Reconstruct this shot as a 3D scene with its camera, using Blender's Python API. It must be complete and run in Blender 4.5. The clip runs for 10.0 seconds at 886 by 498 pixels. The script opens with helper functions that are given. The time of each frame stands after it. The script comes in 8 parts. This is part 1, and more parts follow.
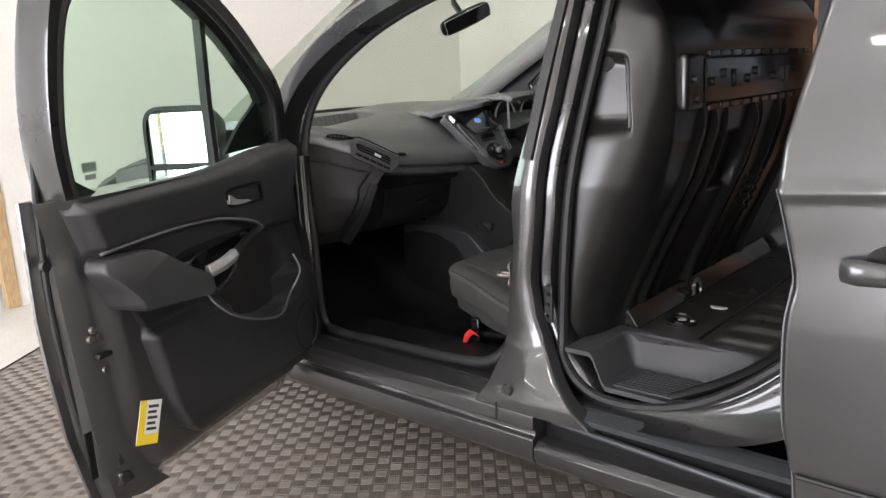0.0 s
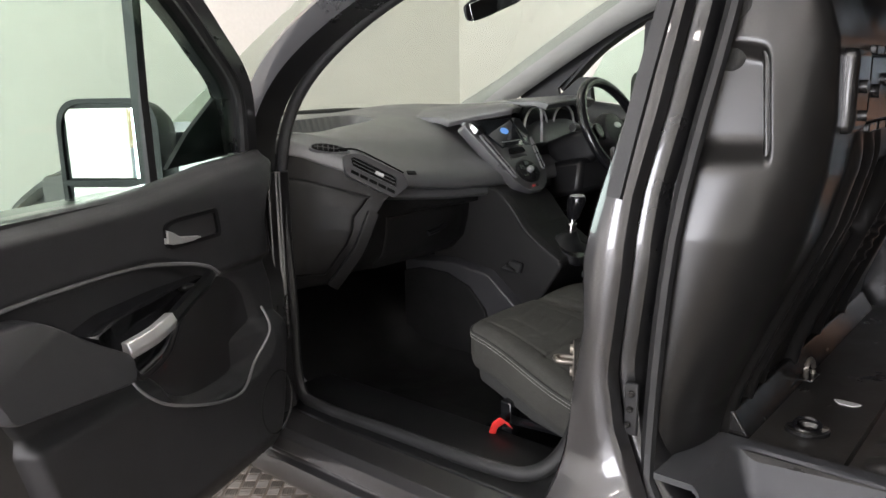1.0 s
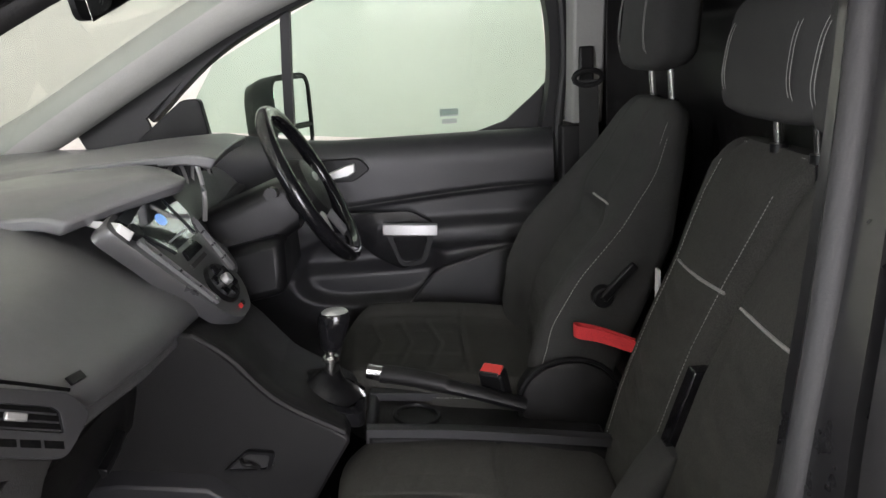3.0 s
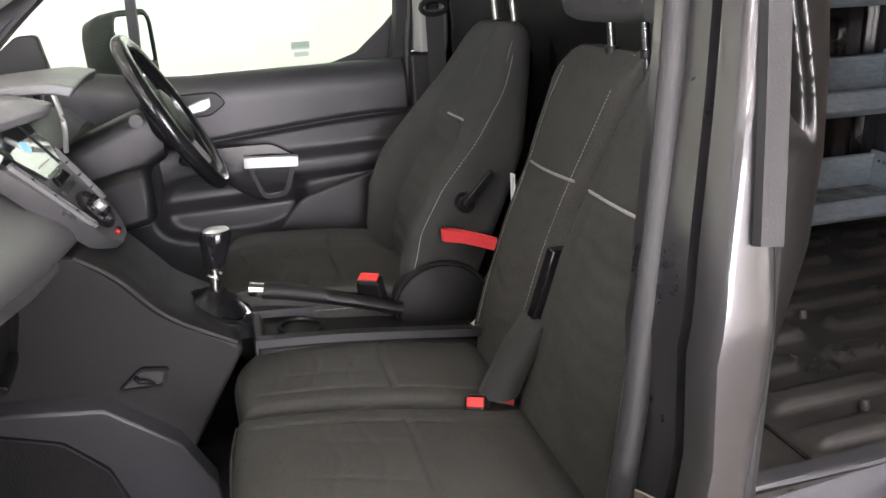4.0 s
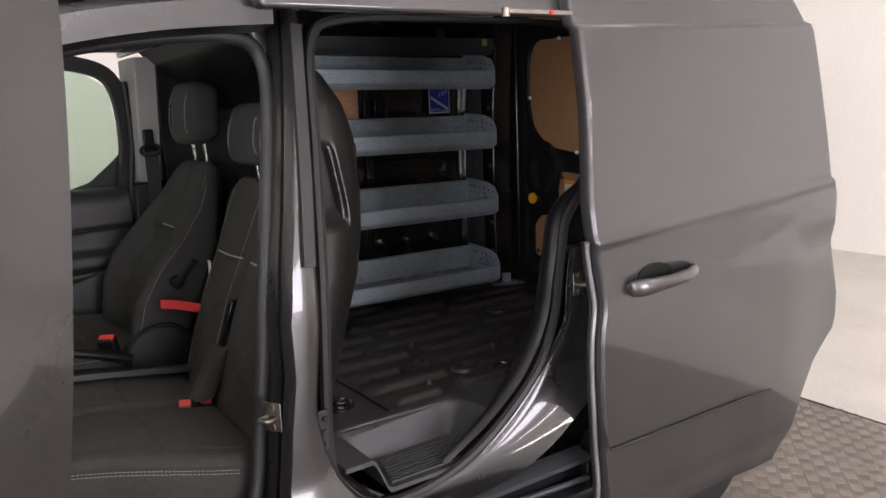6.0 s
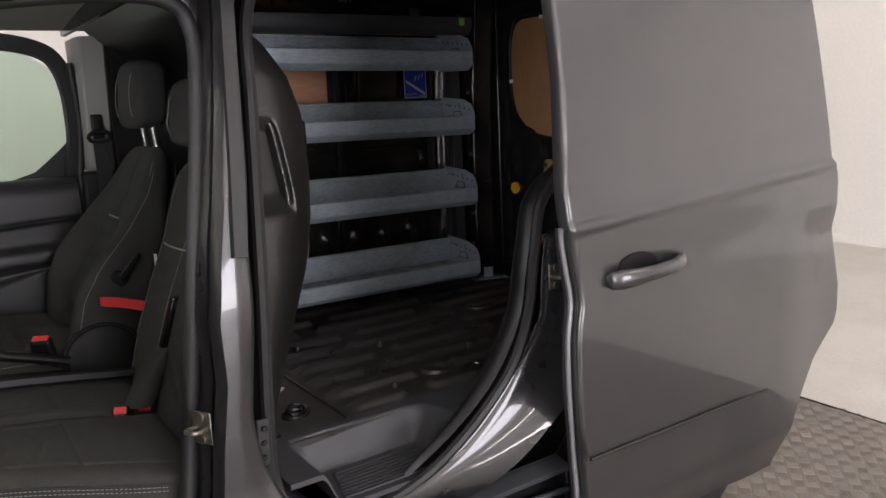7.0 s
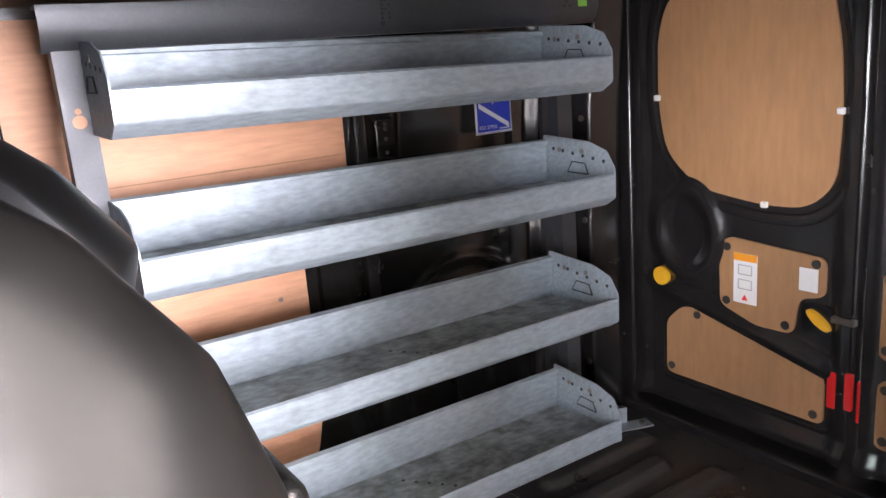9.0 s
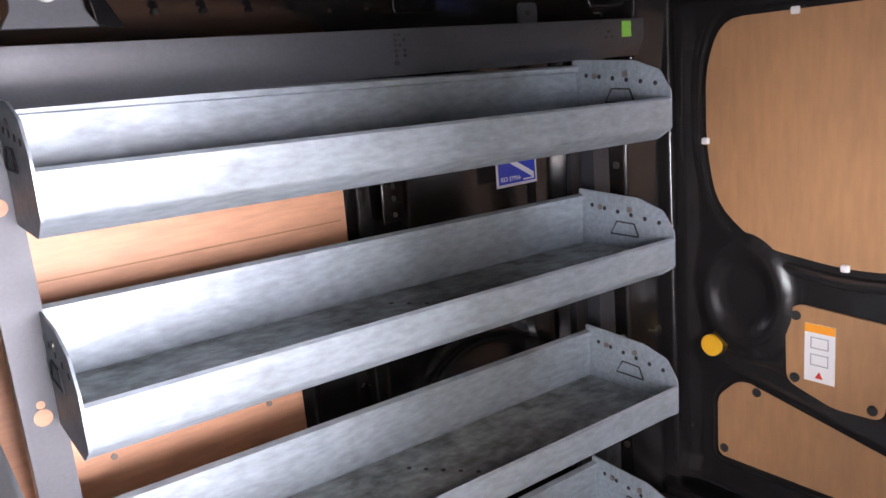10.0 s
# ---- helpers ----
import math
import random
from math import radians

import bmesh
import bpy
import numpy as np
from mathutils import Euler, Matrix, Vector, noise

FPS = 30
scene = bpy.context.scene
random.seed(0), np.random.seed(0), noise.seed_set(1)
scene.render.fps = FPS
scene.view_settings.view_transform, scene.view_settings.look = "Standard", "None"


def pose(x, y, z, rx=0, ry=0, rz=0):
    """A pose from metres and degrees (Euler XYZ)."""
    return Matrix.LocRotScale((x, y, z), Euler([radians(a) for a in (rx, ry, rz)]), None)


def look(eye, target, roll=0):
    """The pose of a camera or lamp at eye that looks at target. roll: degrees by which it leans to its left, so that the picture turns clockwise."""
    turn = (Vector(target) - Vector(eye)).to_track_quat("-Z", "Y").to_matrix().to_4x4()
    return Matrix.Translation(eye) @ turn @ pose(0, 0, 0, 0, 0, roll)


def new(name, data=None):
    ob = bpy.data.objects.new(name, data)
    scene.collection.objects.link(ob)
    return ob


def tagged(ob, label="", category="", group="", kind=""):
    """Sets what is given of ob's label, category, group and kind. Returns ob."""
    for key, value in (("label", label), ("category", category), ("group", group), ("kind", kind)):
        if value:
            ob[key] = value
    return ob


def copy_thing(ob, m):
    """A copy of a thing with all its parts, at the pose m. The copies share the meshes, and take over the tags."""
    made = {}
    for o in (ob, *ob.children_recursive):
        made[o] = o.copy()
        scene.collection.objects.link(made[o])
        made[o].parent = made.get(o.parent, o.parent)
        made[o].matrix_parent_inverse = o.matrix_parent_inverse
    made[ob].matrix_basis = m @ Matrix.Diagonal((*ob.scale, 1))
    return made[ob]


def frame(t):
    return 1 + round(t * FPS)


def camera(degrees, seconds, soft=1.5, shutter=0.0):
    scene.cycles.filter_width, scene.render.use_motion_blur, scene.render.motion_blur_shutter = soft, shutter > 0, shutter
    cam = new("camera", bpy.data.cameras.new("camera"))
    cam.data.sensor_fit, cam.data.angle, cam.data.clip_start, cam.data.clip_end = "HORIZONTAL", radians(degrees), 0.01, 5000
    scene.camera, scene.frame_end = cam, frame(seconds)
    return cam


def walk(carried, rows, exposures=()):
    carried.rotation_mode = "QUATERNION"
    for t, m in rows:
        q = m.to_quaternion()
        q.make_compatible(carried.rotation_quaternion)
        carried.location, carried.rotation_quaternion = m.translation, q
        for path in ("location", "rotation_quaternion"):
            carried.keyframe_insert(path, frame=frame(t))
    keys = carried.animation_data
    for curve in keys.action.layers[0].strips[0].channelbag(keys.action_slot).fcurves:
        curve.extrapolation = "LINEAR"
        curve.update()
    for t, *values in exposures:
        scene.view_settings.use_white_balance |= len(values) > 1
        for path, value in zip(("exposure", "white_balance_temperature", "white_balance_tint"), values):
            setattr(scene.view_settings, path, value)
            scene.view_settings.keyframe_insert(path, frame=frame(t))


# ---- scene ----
cam = camera(59.9, 10.0)
EXPOSURES = [(0.0, 0.2, 6500, 18), (1.0, 0.38, 6500, 18), (1.5, 0.7, 6500, 18), (2.3, 0.65, 6500, 19), (3.0, 0.4, 6500, 20), (4.5, 1.65, 6650, 25), (5.0, 1.55, 6650, 25), (5.5, 0.95, 6650, 24), (5.7, 0.5, 6650, 24), (6.8, -0.3, 6650, 23), (7.5, 0.2, 6600, 22), (8.0, 0.75, 6600, 22), (8.2, 1.1, 6600, 22), (8.5, 1.85, 6600, 22), (9.0, 2.35, 6550, 24), (10.0, 2.45, 6550, 28)]
PATH = [
    (0, (1.209, -1.518, 1.288), (-0.086, -0.057, 0.853), -3.1),
    (0.5, (1.007, -1.351, 1.258), (-0.328, 0.083, 0.856), -2.0),
    (1, (0.697, -1.084, 1.273), (-0.562, 0.41, 0.844), -1.0),
    (1.5, (0.389, -0.765, 1.285), (-0.854, 0.743, 0.858), -0.6),
    (2, (0.02, -0.572, 1.332), (-0.845, 1.168, 0.859), -0.8),
    (2.5, (-0.173, -0.429, 1.357), (-0.62, 1.456, 0.859), -3.0),
    (3, (-0.283, -0.403, 1.386), (-0.223, 1.526, 0.86), -3.4),
    (3.2, (-0.322, -0.428, 1.395), (-0.108, 1.489, 0.868), -4.0),
    (4.3, (-0.371, -0.592, 1.317), (0.168, 1.207, 0.629), -3.2),
    (4.5, (-0.363, -0.678, 1.333), (0.259, 1.094, 0.646), -2.9),
    (5, (-0.361, -0.975, 1.366), (0.53, 0.719, 0.783), -1.6),
    (5.5, (-0.507, -1.278, 1.396), (0.595, 0.35, 1.027), -1.6),
    (5.7, (-0.559, -1.386, 1.412), (0.544, 0.24, 1.041), -2.0),
    (7, (-0.374, -1.282, 1.343), (0.729, 0.342, 0.963), -2.7),
    (7.5, (-0.161, -0.933, 1.367), (0.934, 0.689, 0.955), -2.6),
    (8, (0.074, -0.588, 1.389), (1.155, 1.035, 0.949), -2.9),
    (8.5, (0.175, -0.274, 1.48), (1.232, 1.35, 0.986), -3.9),
    (9, (0.237, -0.008, 1.54), (1.31, 1.61, 1.062), -4.6),
    (9.5, (0.34, 0.164, 1.576), (1.406, 1.798, 1.135), -5.1),
    (10, (0.344, 0.305, 1.589), (1.491, 1.884, 1.15), -5.2),
]
walk(cam, [(t, look(eye, target, roll)) for t, eye, target, roll in PATH], EXPOSURES)

# ---- world and lights ----
world = bpy.data.worlds.new("world")
scene.world = world
world.use_nodes = True
wn, wl = world.node_tree.nodes, world.node_tree.links
sky = wn.new("ShaderNodeTexSky")
sky.sky_type, sky.sun_disc = "NISHITA", False
sky.sun_elevation, sky.sun_rotation = radians(35), radians(200)
wl.new(sky.outputs[0], wn["Background"].inputs[0])
wn["Background"].inputs[1].default_value = 0.12

TUBE_POWER = 40.0
SOUTH_POWER = 390.0
WEST_POWER = 400.0

# ---- materials ----
def mat(name, color, rough=0.5, metal=0.0, grain=0.0, grain_scale=200.0, stain=0.0, stain_scale=6.0, bump=0.0, coat=0.0,
        emit=0.0, rough_var=0.0, spec=0.5, wave=None, color2=None):
    """A node material: base colour with fine grain and broad stains, roughness variation, fine relief."""
    m = bpy.data.materials.new(name)
    m.use_nodes = True
    n, l = m.node_tree.nodes, m.node_tree.links
    b = n["Principled BSDF"]
    b.inputs["Metallic"].default_value = metal
    b.inputs["Roughness"].default_value = rough
    b.inputs["Coat Weight"].default_value = coat
    b.inputs["Coat Roughness"].default_value = 0.03
    b.inputs["Specular IOR Level"].default_value = spec
    tc = n.new("ShaderNodeTexCoord")
    src = tc.outputs["Object"]
    if wave:
        mp = n.new("ShaderNodeMapping")
        mp.inputs["Scale"].default_value = wave
        l.new(src, mp.inputs[0])
        src_g = mp.outputs[0]
    else:
        src_g = src
    fine = n.new("ShaderNodeTexNoise")
    fine.inputs["Scale"].default_value, fine.inputs["Detail"].default_value = grain_scale, 4
    l.new(src_g, fine.inputs["Vector"])
    broad = n.new("ShaderNodeTexNoise")
    broad.inputs["Scale"].default_value, broad.inputs["Detail"].default_value = stain_scale, 5
    broad.inputs["Roughness"].default_value = 0.65
    l.new(src, broad.inputs["Vector"])
    c2 = color2 or tuple(v * 0.45 for v in color)
    mix1 = n.new("ShaderNodeMix")
    mix1.data_type = "RGBA"
    mix1.inputs["A"].default_value, mix1.inputs["B"].default_value = (*color, 1), (*c2, 1)
    ramp = n.new("ShaderNodeMapRange")
    ramp.inputs["From Min"].default_value, ramp.inputs["From Max"].default_value = 0.42, 0.72
    ramp.inputs["To Max"].default_value = stain
    l.new(broad.outputs["Fac"], ramp.inputs["Value"])
    l.new(ramp.outputs[0], mix1.inputs["Factor"])
    mix2 = n.new("ShaderNodeMix")
    mix2.data_type, mix2.blend_type = "RGBA", "MULTIPLY"
    mix2.inputs["Factor"].default_value = grain
    l.new(mix1.outputs["Result"], mix2.inputs["A"])
    gr = n.new("ShaderNodeMapRange")
    gr.inputs["From Min"].default_value, gr.inputs["From Max"].default_value = 0.3, 0.7
    gr.inputs["To Min"].default_value, gr.inputs["To Max"].default_value = 0.2, 1.3
    l.new(fine.outputs["Fac"], gr.inputs["Value"])
    l.new(gr.outputs[0], mix2.inputs["B"])
    l.new(mix2.outputs["Result"], b.inputs["Base Color"])
    if rough_var:
        rr = n.new("ShaderNodeMapRange")
        rr.inputs["From Min"].default_value, rr.inputs["From Max"].default_value = 0.3, 0.7
        rr.inputs["To Min"].default_value, rr.inputs["To Max"].default_value = max(0.02, rough - rough_var), rough + rough_var
        l.new(broad.outputs["Fac"], rr.inputs["Value"])
        l.new(rr.outputs[0], b.inputs["Roughness"])
    if bump:
        bp = n.new("ShaderNodeBump")
        bp.inputs["Strength"].default_value, bp.inputs["Distance"].default_value = 1.0, bump
        l.new(fine.outputs["Fac"], bp.inputs["Height"])
        l.new(bp.outputs[0], b.inputs["Normal"])
    if emit:
        b.inputs["Emission Color"].default_value = (*color, 1)
        b.inputs["Emission Strength"].default_value = emit
    return m


def glass_mat(name, tint, rough=0.0):
    m = bpy.data.materials.new(name)
    m.use_nodes = True
    n, l = m.node_tree.nodes, m.node_tree.links
    n.remove(n["Principled BSDF"])
    tr, gl, mx, fr = (n.new(k) for k in ("ShaderNodeBsdfTransparent", "ShaderNodeBsdfGlossy", "ShaderNodeMixShader", "ShaderNodeLayerWeight"))
    pw = n.new("ShaderNodeMath")
    pw.operation = "POWER"
    pw.inputs[1].default_value = 4.0
    sc = n.new("ShaderNodeMath")
    sc.operation = "MULTIPLY_ADD"
    sc.inputs[1].default_value, sc.inputs[2].default_value = 0.35, 0.03
    tr.inputs[0].default_value = (*tint, 1)
    gl.inputs["Roughness"].default_value = 0.02
    fr.inputs["Blend"].default_value = 0.5
    l.new(fr.outputs["Facing"], pw.inputs[0]); l.new(pw.outputs[0], sc.inputs[0])
    l.new(sc.outputs[0], mx.inputs[0]); l.new(tr.outputs[0], mx.inputs[1]); l.new(gl.outputs[0], mx.inputs[2])
    l.new(mx.outputs[0], n["Material Output"].inputs["Surface"])
    return m


PAINT = mat("grey_metallic_paint", (0.049, 0.0478, 0.049), 0.32, 0.55, grain=0.08, grain_scale=900, coat=1.0, rough_var=0.03)
# the body paint again, darkened so the jambs' shade sits in the colour
JAMB = mat("shade_darkened_body_paint", (0.024, 0.0236, 0.0246), 0.28, 0.4, grain=0.06, grain_scale=900, stain=0.10, coat=1.0, rough_var=0.015)
BLACKPAINT = mat("black_inner_paint", (0.013, 0.0124, 0.012), 0.23, 0.0, stain=0.4, stain_scale=9, rough_var=0.05, bump=0.0005, grain_scale=40, spec=0.7)
BULK = mat("satin_dark_bulkhead_paint", (0.010, 0.0095, 0.009), 0.30, 0.0, stain=0.2, rough_var=0.02, spec=0.6)
RUBBER = mat("black_rubber", (0.009, 0.009, 0.0095), 0.58, grain=0.3, grain_scale=300, stain=0.3, bump=0.0003)
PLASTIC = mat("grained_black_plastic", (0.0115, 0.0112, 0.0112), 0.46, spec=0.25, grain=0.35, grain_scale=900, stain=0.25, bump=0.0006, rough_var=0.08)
PLASTIC2 = mat("smooth_black_plastic", (0.007, 0.007, 0.0075), 0.38, spec=0.25, grain=0.2, grain_scale=500, stain=0.3, rough_var=0.06)
GLOSSBLACK = mat("gloss_black_plastic", (0.008, 0.008, 0.009), 0.12, rough_var=0.04)
# base lifted above the dark skin's own tone, to carry windscreen light and sheen
SOFTDASH = mat("sheen_paled_dash_skin", (0.094, 0.095, 0.099), 0.33, spec=1.0, grain=0.35, grain_scale=700, stain=0.3, stain_scale=5, bump=0.0006, rough_var=0.06)
GREYTRIM = mat("light_grey_trim", (0.26, 0.26, 0.245), 0.6, grain=0.15, grain_scale=500, stain=0.12)
MIDTRIM = mat("dark_grey_trim", (0.026, 0.026, 0.028), 0.42, spec=0.5, grain=0.25, grain_scale=700, stain=0.2, bump=0.0004, rough_var=0.05)
FABRIC = mat("black_woven_fabric", (0.050, 0.0505, 0.048), 0.88, grain=0.7, grain_scale=1100, stain=0.35, stain_scale=5, bump=0.0015, spec=0.35)
FABRIC2 = mat("olive_black_fabric_insert", (0.058, 0.0575, 0.051), 0.90, grain=0.75, grain_scale=650, stain=0.4, stain_scale=7, bump=0.002, spec=0.3)
STRIP = mat("satin_grey_strip", (0.20, 0.20, 0.205), 0.36, 0.3, grain=0.1)
STITCH = mat("pale_thread", (0.34, 0.34, 0.32), 0.8, grain=0.6, grain_scale=900)
CARPET = mat("black_floor_rubber", (0.006, 0.006, 0.006), 0.6, spec=0.25, grain=0.4, grain_scale=300, stain=0.6, stain_scale=7, bump=0.001, rough_var=0.15)
LOADFLOOR = mat("worn_black_load_floor", (0.026, 0.0247, 0.0234), 0.34, stain=0.6, stain_scale=9, color2=(0.052, 0.049, 0.044), rough_var=0.10, grain=0.35, grain_scale=260, bump=0.0005)
STEPMAT = mat("grey_black_step_plastic", (0.045, 0.046, 0.050), 0.5, grain=0.35, grain_scale=1200, stain=0.25, bump=0.0006, rough_var=0.06)
GALV = mat("galvanised_steel", (0.375, 0.44, 0.485), 0.44, 0.35, stain=0.7, stain_scale=8, color2=(0.25, 0.295, 0.305), grain=0.26, grain_scale=110, wave=(0.35, 1.0, 1.0), rough_var=0.10)
GALVFLOOR = mat("stained_galvanised_sheet", (0.30, 0.335, 0.33), 0.44, 0.35, stain=0.95, stain_scale=16, color2=(0.085, 0.09, 0.075), grain=0.45, grain_scale=70, wave=(0.5, 1.0, 1.0), rough_var=0.12)
GREYSTEEL = mat("grey_painted_steel", (0.058, 0.063, 0.070), 0.45, 0.3, stain=0.25, grain=0.15, rough_var=0.08)
CHROME = mat("bright_metal", (0.75, 0.75, 0.74), 0.16, 1.0, rough_var=0.04)
SILVER = mat("satin_silver_plastic", (0.55, 0.55, 0.55), 0.36, 0.7, rough_var=0.04)
ZINC = mat("zinc_plated_steel", (0.26, 0.235, 0.205), 0.42, 0.9, stain=0.5, stain_scale=60)
PLY = mat("plywood_panel", (0.60, 0.315, 0.185), 0.55, grain=0.18, grain_scale=16, wave=(1.2, 1.0, 9.0), stain=0.3, stain_scale=3, color2=(0.47, 0.225, 0.125), bump=0.0003)
PLYDOOR = mat("varnished_hardboard", (0.37, 0.198, 0.092), 0.5, grain=0.15, grain_scale=14, wave=(1.0, 5.0, 1.0), stain=0.45, stain_scale=6, color2=(0.29, 0.16, 0.08), rough_var=0.08)
YELLOW = mat("yellow_plastic", (0.80, 0.42, 0.02), 0.45, stain=0.2)
RED = mat("red_plastic", (0.65, 0.035, 0.03), 0.4, stain=0.15)
REDCLOTH = mat("red_webbing", (0.62, 0.03, 0.035), 0.75, grain=0.5, grain_scale=600)
REFLECT = mat("red_reflector", (0.60, 0.02, 0.02), 0.12, coat=1.0)
WHITE = mat("white_plastic", (0.75, 0.75, 0.72), 0.5, stain=0.1)
BLUE = mat("blue_sign", (0.02, 0.045, 0.42), 0.35, stain=0.1)
LABELWHITE = mat("white_label", (0.72, 0.72, 0.70), 0.5, stain=0.1)
LABELYELLOW = mat("yellow_label", (0.80, 0.58, 0.03), 0.45, stain=0.1)
LABELORANGE = mat("orange_label", (0.85, 0.33, 0.03), 0.45)
LABELGREEN = mat("green_label", (0.22, 0.55, 0.08), 0.5)
# near-black that puts the shade inside the dash vents into colour
VOID = mat("vent_shade_black", (0.0025, 0.0025, 0.0025), 0.85, spec=0.08)
INK = mat("black_print", (0.02, 0.02, 0.02), 0.5)
GREYINK = mat("grey_print", (0.35, 0.36, 0.36), 0.5)
SCREEN = mat("lcd_screen", (0.03, 0.034, 0.036), 0.08, spec=1.0, coat=1.0, rough_var=0.02)
STACKGREY = mat("satin_grey_stack_plastic", (0.055, 0.055, 0.058), 0.30, spec=0.9, grain=0.15, grain_scale=700, stain=0.2, rough_var=0.05)
SCREENBLUE = mat("lit_blue_emblem", (0.12, 0.30, 0.65), 0.2, emit=0.6)
GLASS = glass_mat("green_tinted_glass", (0.80, 0.90, 0.84))
CLEAR = glass_mat("windscreen_glass", (0.88, 0.92, 0.88))
MIRROR = mat("mirror_glass", (0.85, 0.87, 0.88), 0.02, 1.0)
WALL = mat("white_wall_paint", (0.80, 0.785, 0.74), 0.65, stain=0.12, stain_scale=1.3, grain=0.05, grain_scale=40, color2=(0.66, 0.64, 0.57))
BLOCK = mat("painted_blockwork", (0.50, 0.48, 0.44), 0.75, stain=0.35, grain=0.2, grain_scale=60, bump=0.001)
CONCRETE = mat("pale_painted_concrete", (0.62, 0.60, 0.55), 0.42, stain=0.35, stain_scale=2.0, color2=(0.45, 0.42, 0.36), grain=0.12, grain_scale=60, rough_var=0.1)
CHECKER = mat("dusty_checker_plate", (0.235, 0.205, 0.175), 0.46, 0.25, stain=0.6, stain_scale=3.0, color2=(0.33, 0.24, 0.16), grain=0.2, grain_scale=150, rough_var=0.12)
TREAD = mat("worn_tread_bars", (0.225, 0.20, 0.175), 0.40, 0.3, stain=0.5, stain_scale=5, color2=(0.10, 0.09, 0.08))
TIMBER = mat("pine_batten", (0.55, 0.38, 0.20), 0.6, grain=0.4, grain_scale=30, wave=(6, 6, 0.6), stain=0.2)
CEIL = mat("white_ceiling_panel", (0.74, 0.74, 0.72), 0.7, stain=0.1)
TUBE = mat("lamp_tube", (1.0, 0.96, 0.90), 0.4, emit=TUBE_POWER)

# ---- building helpers ----
def thing(name, label, category, group="", kind="", at=None):
    return tagged(new(name), label, category, group, kind)


def part(name, bm, material, parent=None, label="", bevel=0.0, smooth=40, seg=2, kind=""):
    """Links a bmesh as one mesh object, under a thing or a part."""
    bmesh.ops.recalc_face_normals(bm, faces=bm.faces)
    me = bpy.data.meshes.new(name)
    bm.to_mesh(me)
    bm.free()
    me.materials.append(material)
    me.shade_smooth()
    me.set_sharp_from_angle(angle=radians(smooth))
    ob = new(name, me)
    if parent:
        ob.parent = parent
    if label:
        ob["label"] = label
    if kind:
        ob["kind"] = kind
    if bevel:
        bv = ob.modifiers.new("bevel", "BEVEL")
        bv.width, bv.segments, bv.limit_method, bv.angle_limit = bevel, seg, "ANGLE", radians(35)
        bv.harden_normals = False
    return ob


def mesh():
    return bmesh.new()


def box(bm, x0, x1, y0, y1, z0, z1, m=None):
    vs = [bm.verts.new((x, y, z)) for x in (x0, x1) for y in (y0, y1) for z in (z0, z1)]
    for f in ((0, 1, 3, 2), (4, 6, 7, 5), (0, 4, 5, 1), (2, 3, 7, 6), (0, 2, 6, 4), (1, 5, 7, 3)):
        bm.faces.new([vs[i] for i in f])
    if m:
        for v in vs:
            v.co = m @ v.co
    return bm


def pad_box(x0, x1, y0, y1, z0, z1):
    return box(mesh(), x0, x1, y0, y1, z0, z1)


def loft(bm, rings, ring_closed=True, caps=True, ends_joined=False, m=None):
    rows = [[bm.verts.new(m @ Vector(p) if m else p) for p in r] for r in rings]
    n = len(rows[0])
    pairs = list(zip(rows, rows[1:])) + ([(rows[-1], rows[0])] if ends_joined else [])
    for a, b in pairs:
        for i in range(n if ring_closed else n - 1):
            j = (i + 1) % n
            bm.faces.new((a[i], a[j], b[j], b[i]))
    if caps and ring_closed and not ends_joined:
        bm.faces.new(rows[0])
        bm.faces.new(rows[-1])
    return bm


def prism(bm, poly, axis, a, b, m=None):
    """Extrudes a polygon along an axis; poly is in (y,z) for x, (x,z) for y, (x,y) for z."""
    put = {"x": lambda u, v, w: (w, u, v), "y": lambda u, v, w: (u, w, v), "z": lambda u, v, w: (u, v, w)}[axis]
    return loft(bm, [[put(u, v, w) for u, v in poly] for w in (a, b)], m=m)


def rounded(poly, r, n=4):
    """A polygon with its corners rounded."""
    out = []
    for i, p in enumerate(poly):
        a, p, b = Vector(poly[i - 1]), Vector(p), Vector(poly[(i + 1) % len(poly)])
        ra = min(r, (a - p).length * 0.48, (b - p).length * 0.48)
        s, e = p + (a - p).normalized() * ra, p + (b - p).normalized() * ra
        for k in range(n + 1):
            t = k / n
            out.append(tuple((1 - t) ** 2 * s + 2 * t * (1 - t) * p + t * t * e))
    return out


def smooth_path(pts, n=6, closed=False):
    """Catmull-Rom through the points."""
    P = [Vector(p) for p in pts]
    out, m = [], len(P)
    for i in range(m if closed else m - 1):
        p0, p1 = P[i - 1] if (closed or i) else P[0], P[i]
        p2 = P[(i + 1) % m]
        p3 = P[(i + 2) % m] if closed or i + 2 < m else P[-1]
        for k in range(n):
            t = k / n
            out.append(0.5 * ((2 * p1) + (p2 - p0) * t + (2 * p0 - 5 * p1 + 4 * p2 - p3) * t * t + (3 * p1 - p0 - 3 * p2 + p3) * t ** 3))
    if not closed:
        out.append(P[-1])
    return out


def sweep(bm, path, section, up=(0, 0, 1), closed=False, caps=True, scale=None):
    """Sweeps a section (side, up) along a path."""
    P = [Vector(p) for p in path]
    rings, N = [], len(path)
    for i, p in enumerate(P):
        a = P[(i - 1) % N] if closed or i else P[0]
        b = P[(i + 1) % N] if closed or i < N - 1 else P[-1]
        t = (b - a).normalized()
        s = t.cross(Vector(up))
        s = s.normalized() if s.length > 1e-4 else Vector((1, 0, 0))
        u = s.cross(t)
        k = scale(i / (N - 1)) if scale else 1.0
        rings.append([p + (s * c[0] + u * c[1]) * k for c in section])
    return loft(bm, rings, caps=caps, ends_joined=closed)


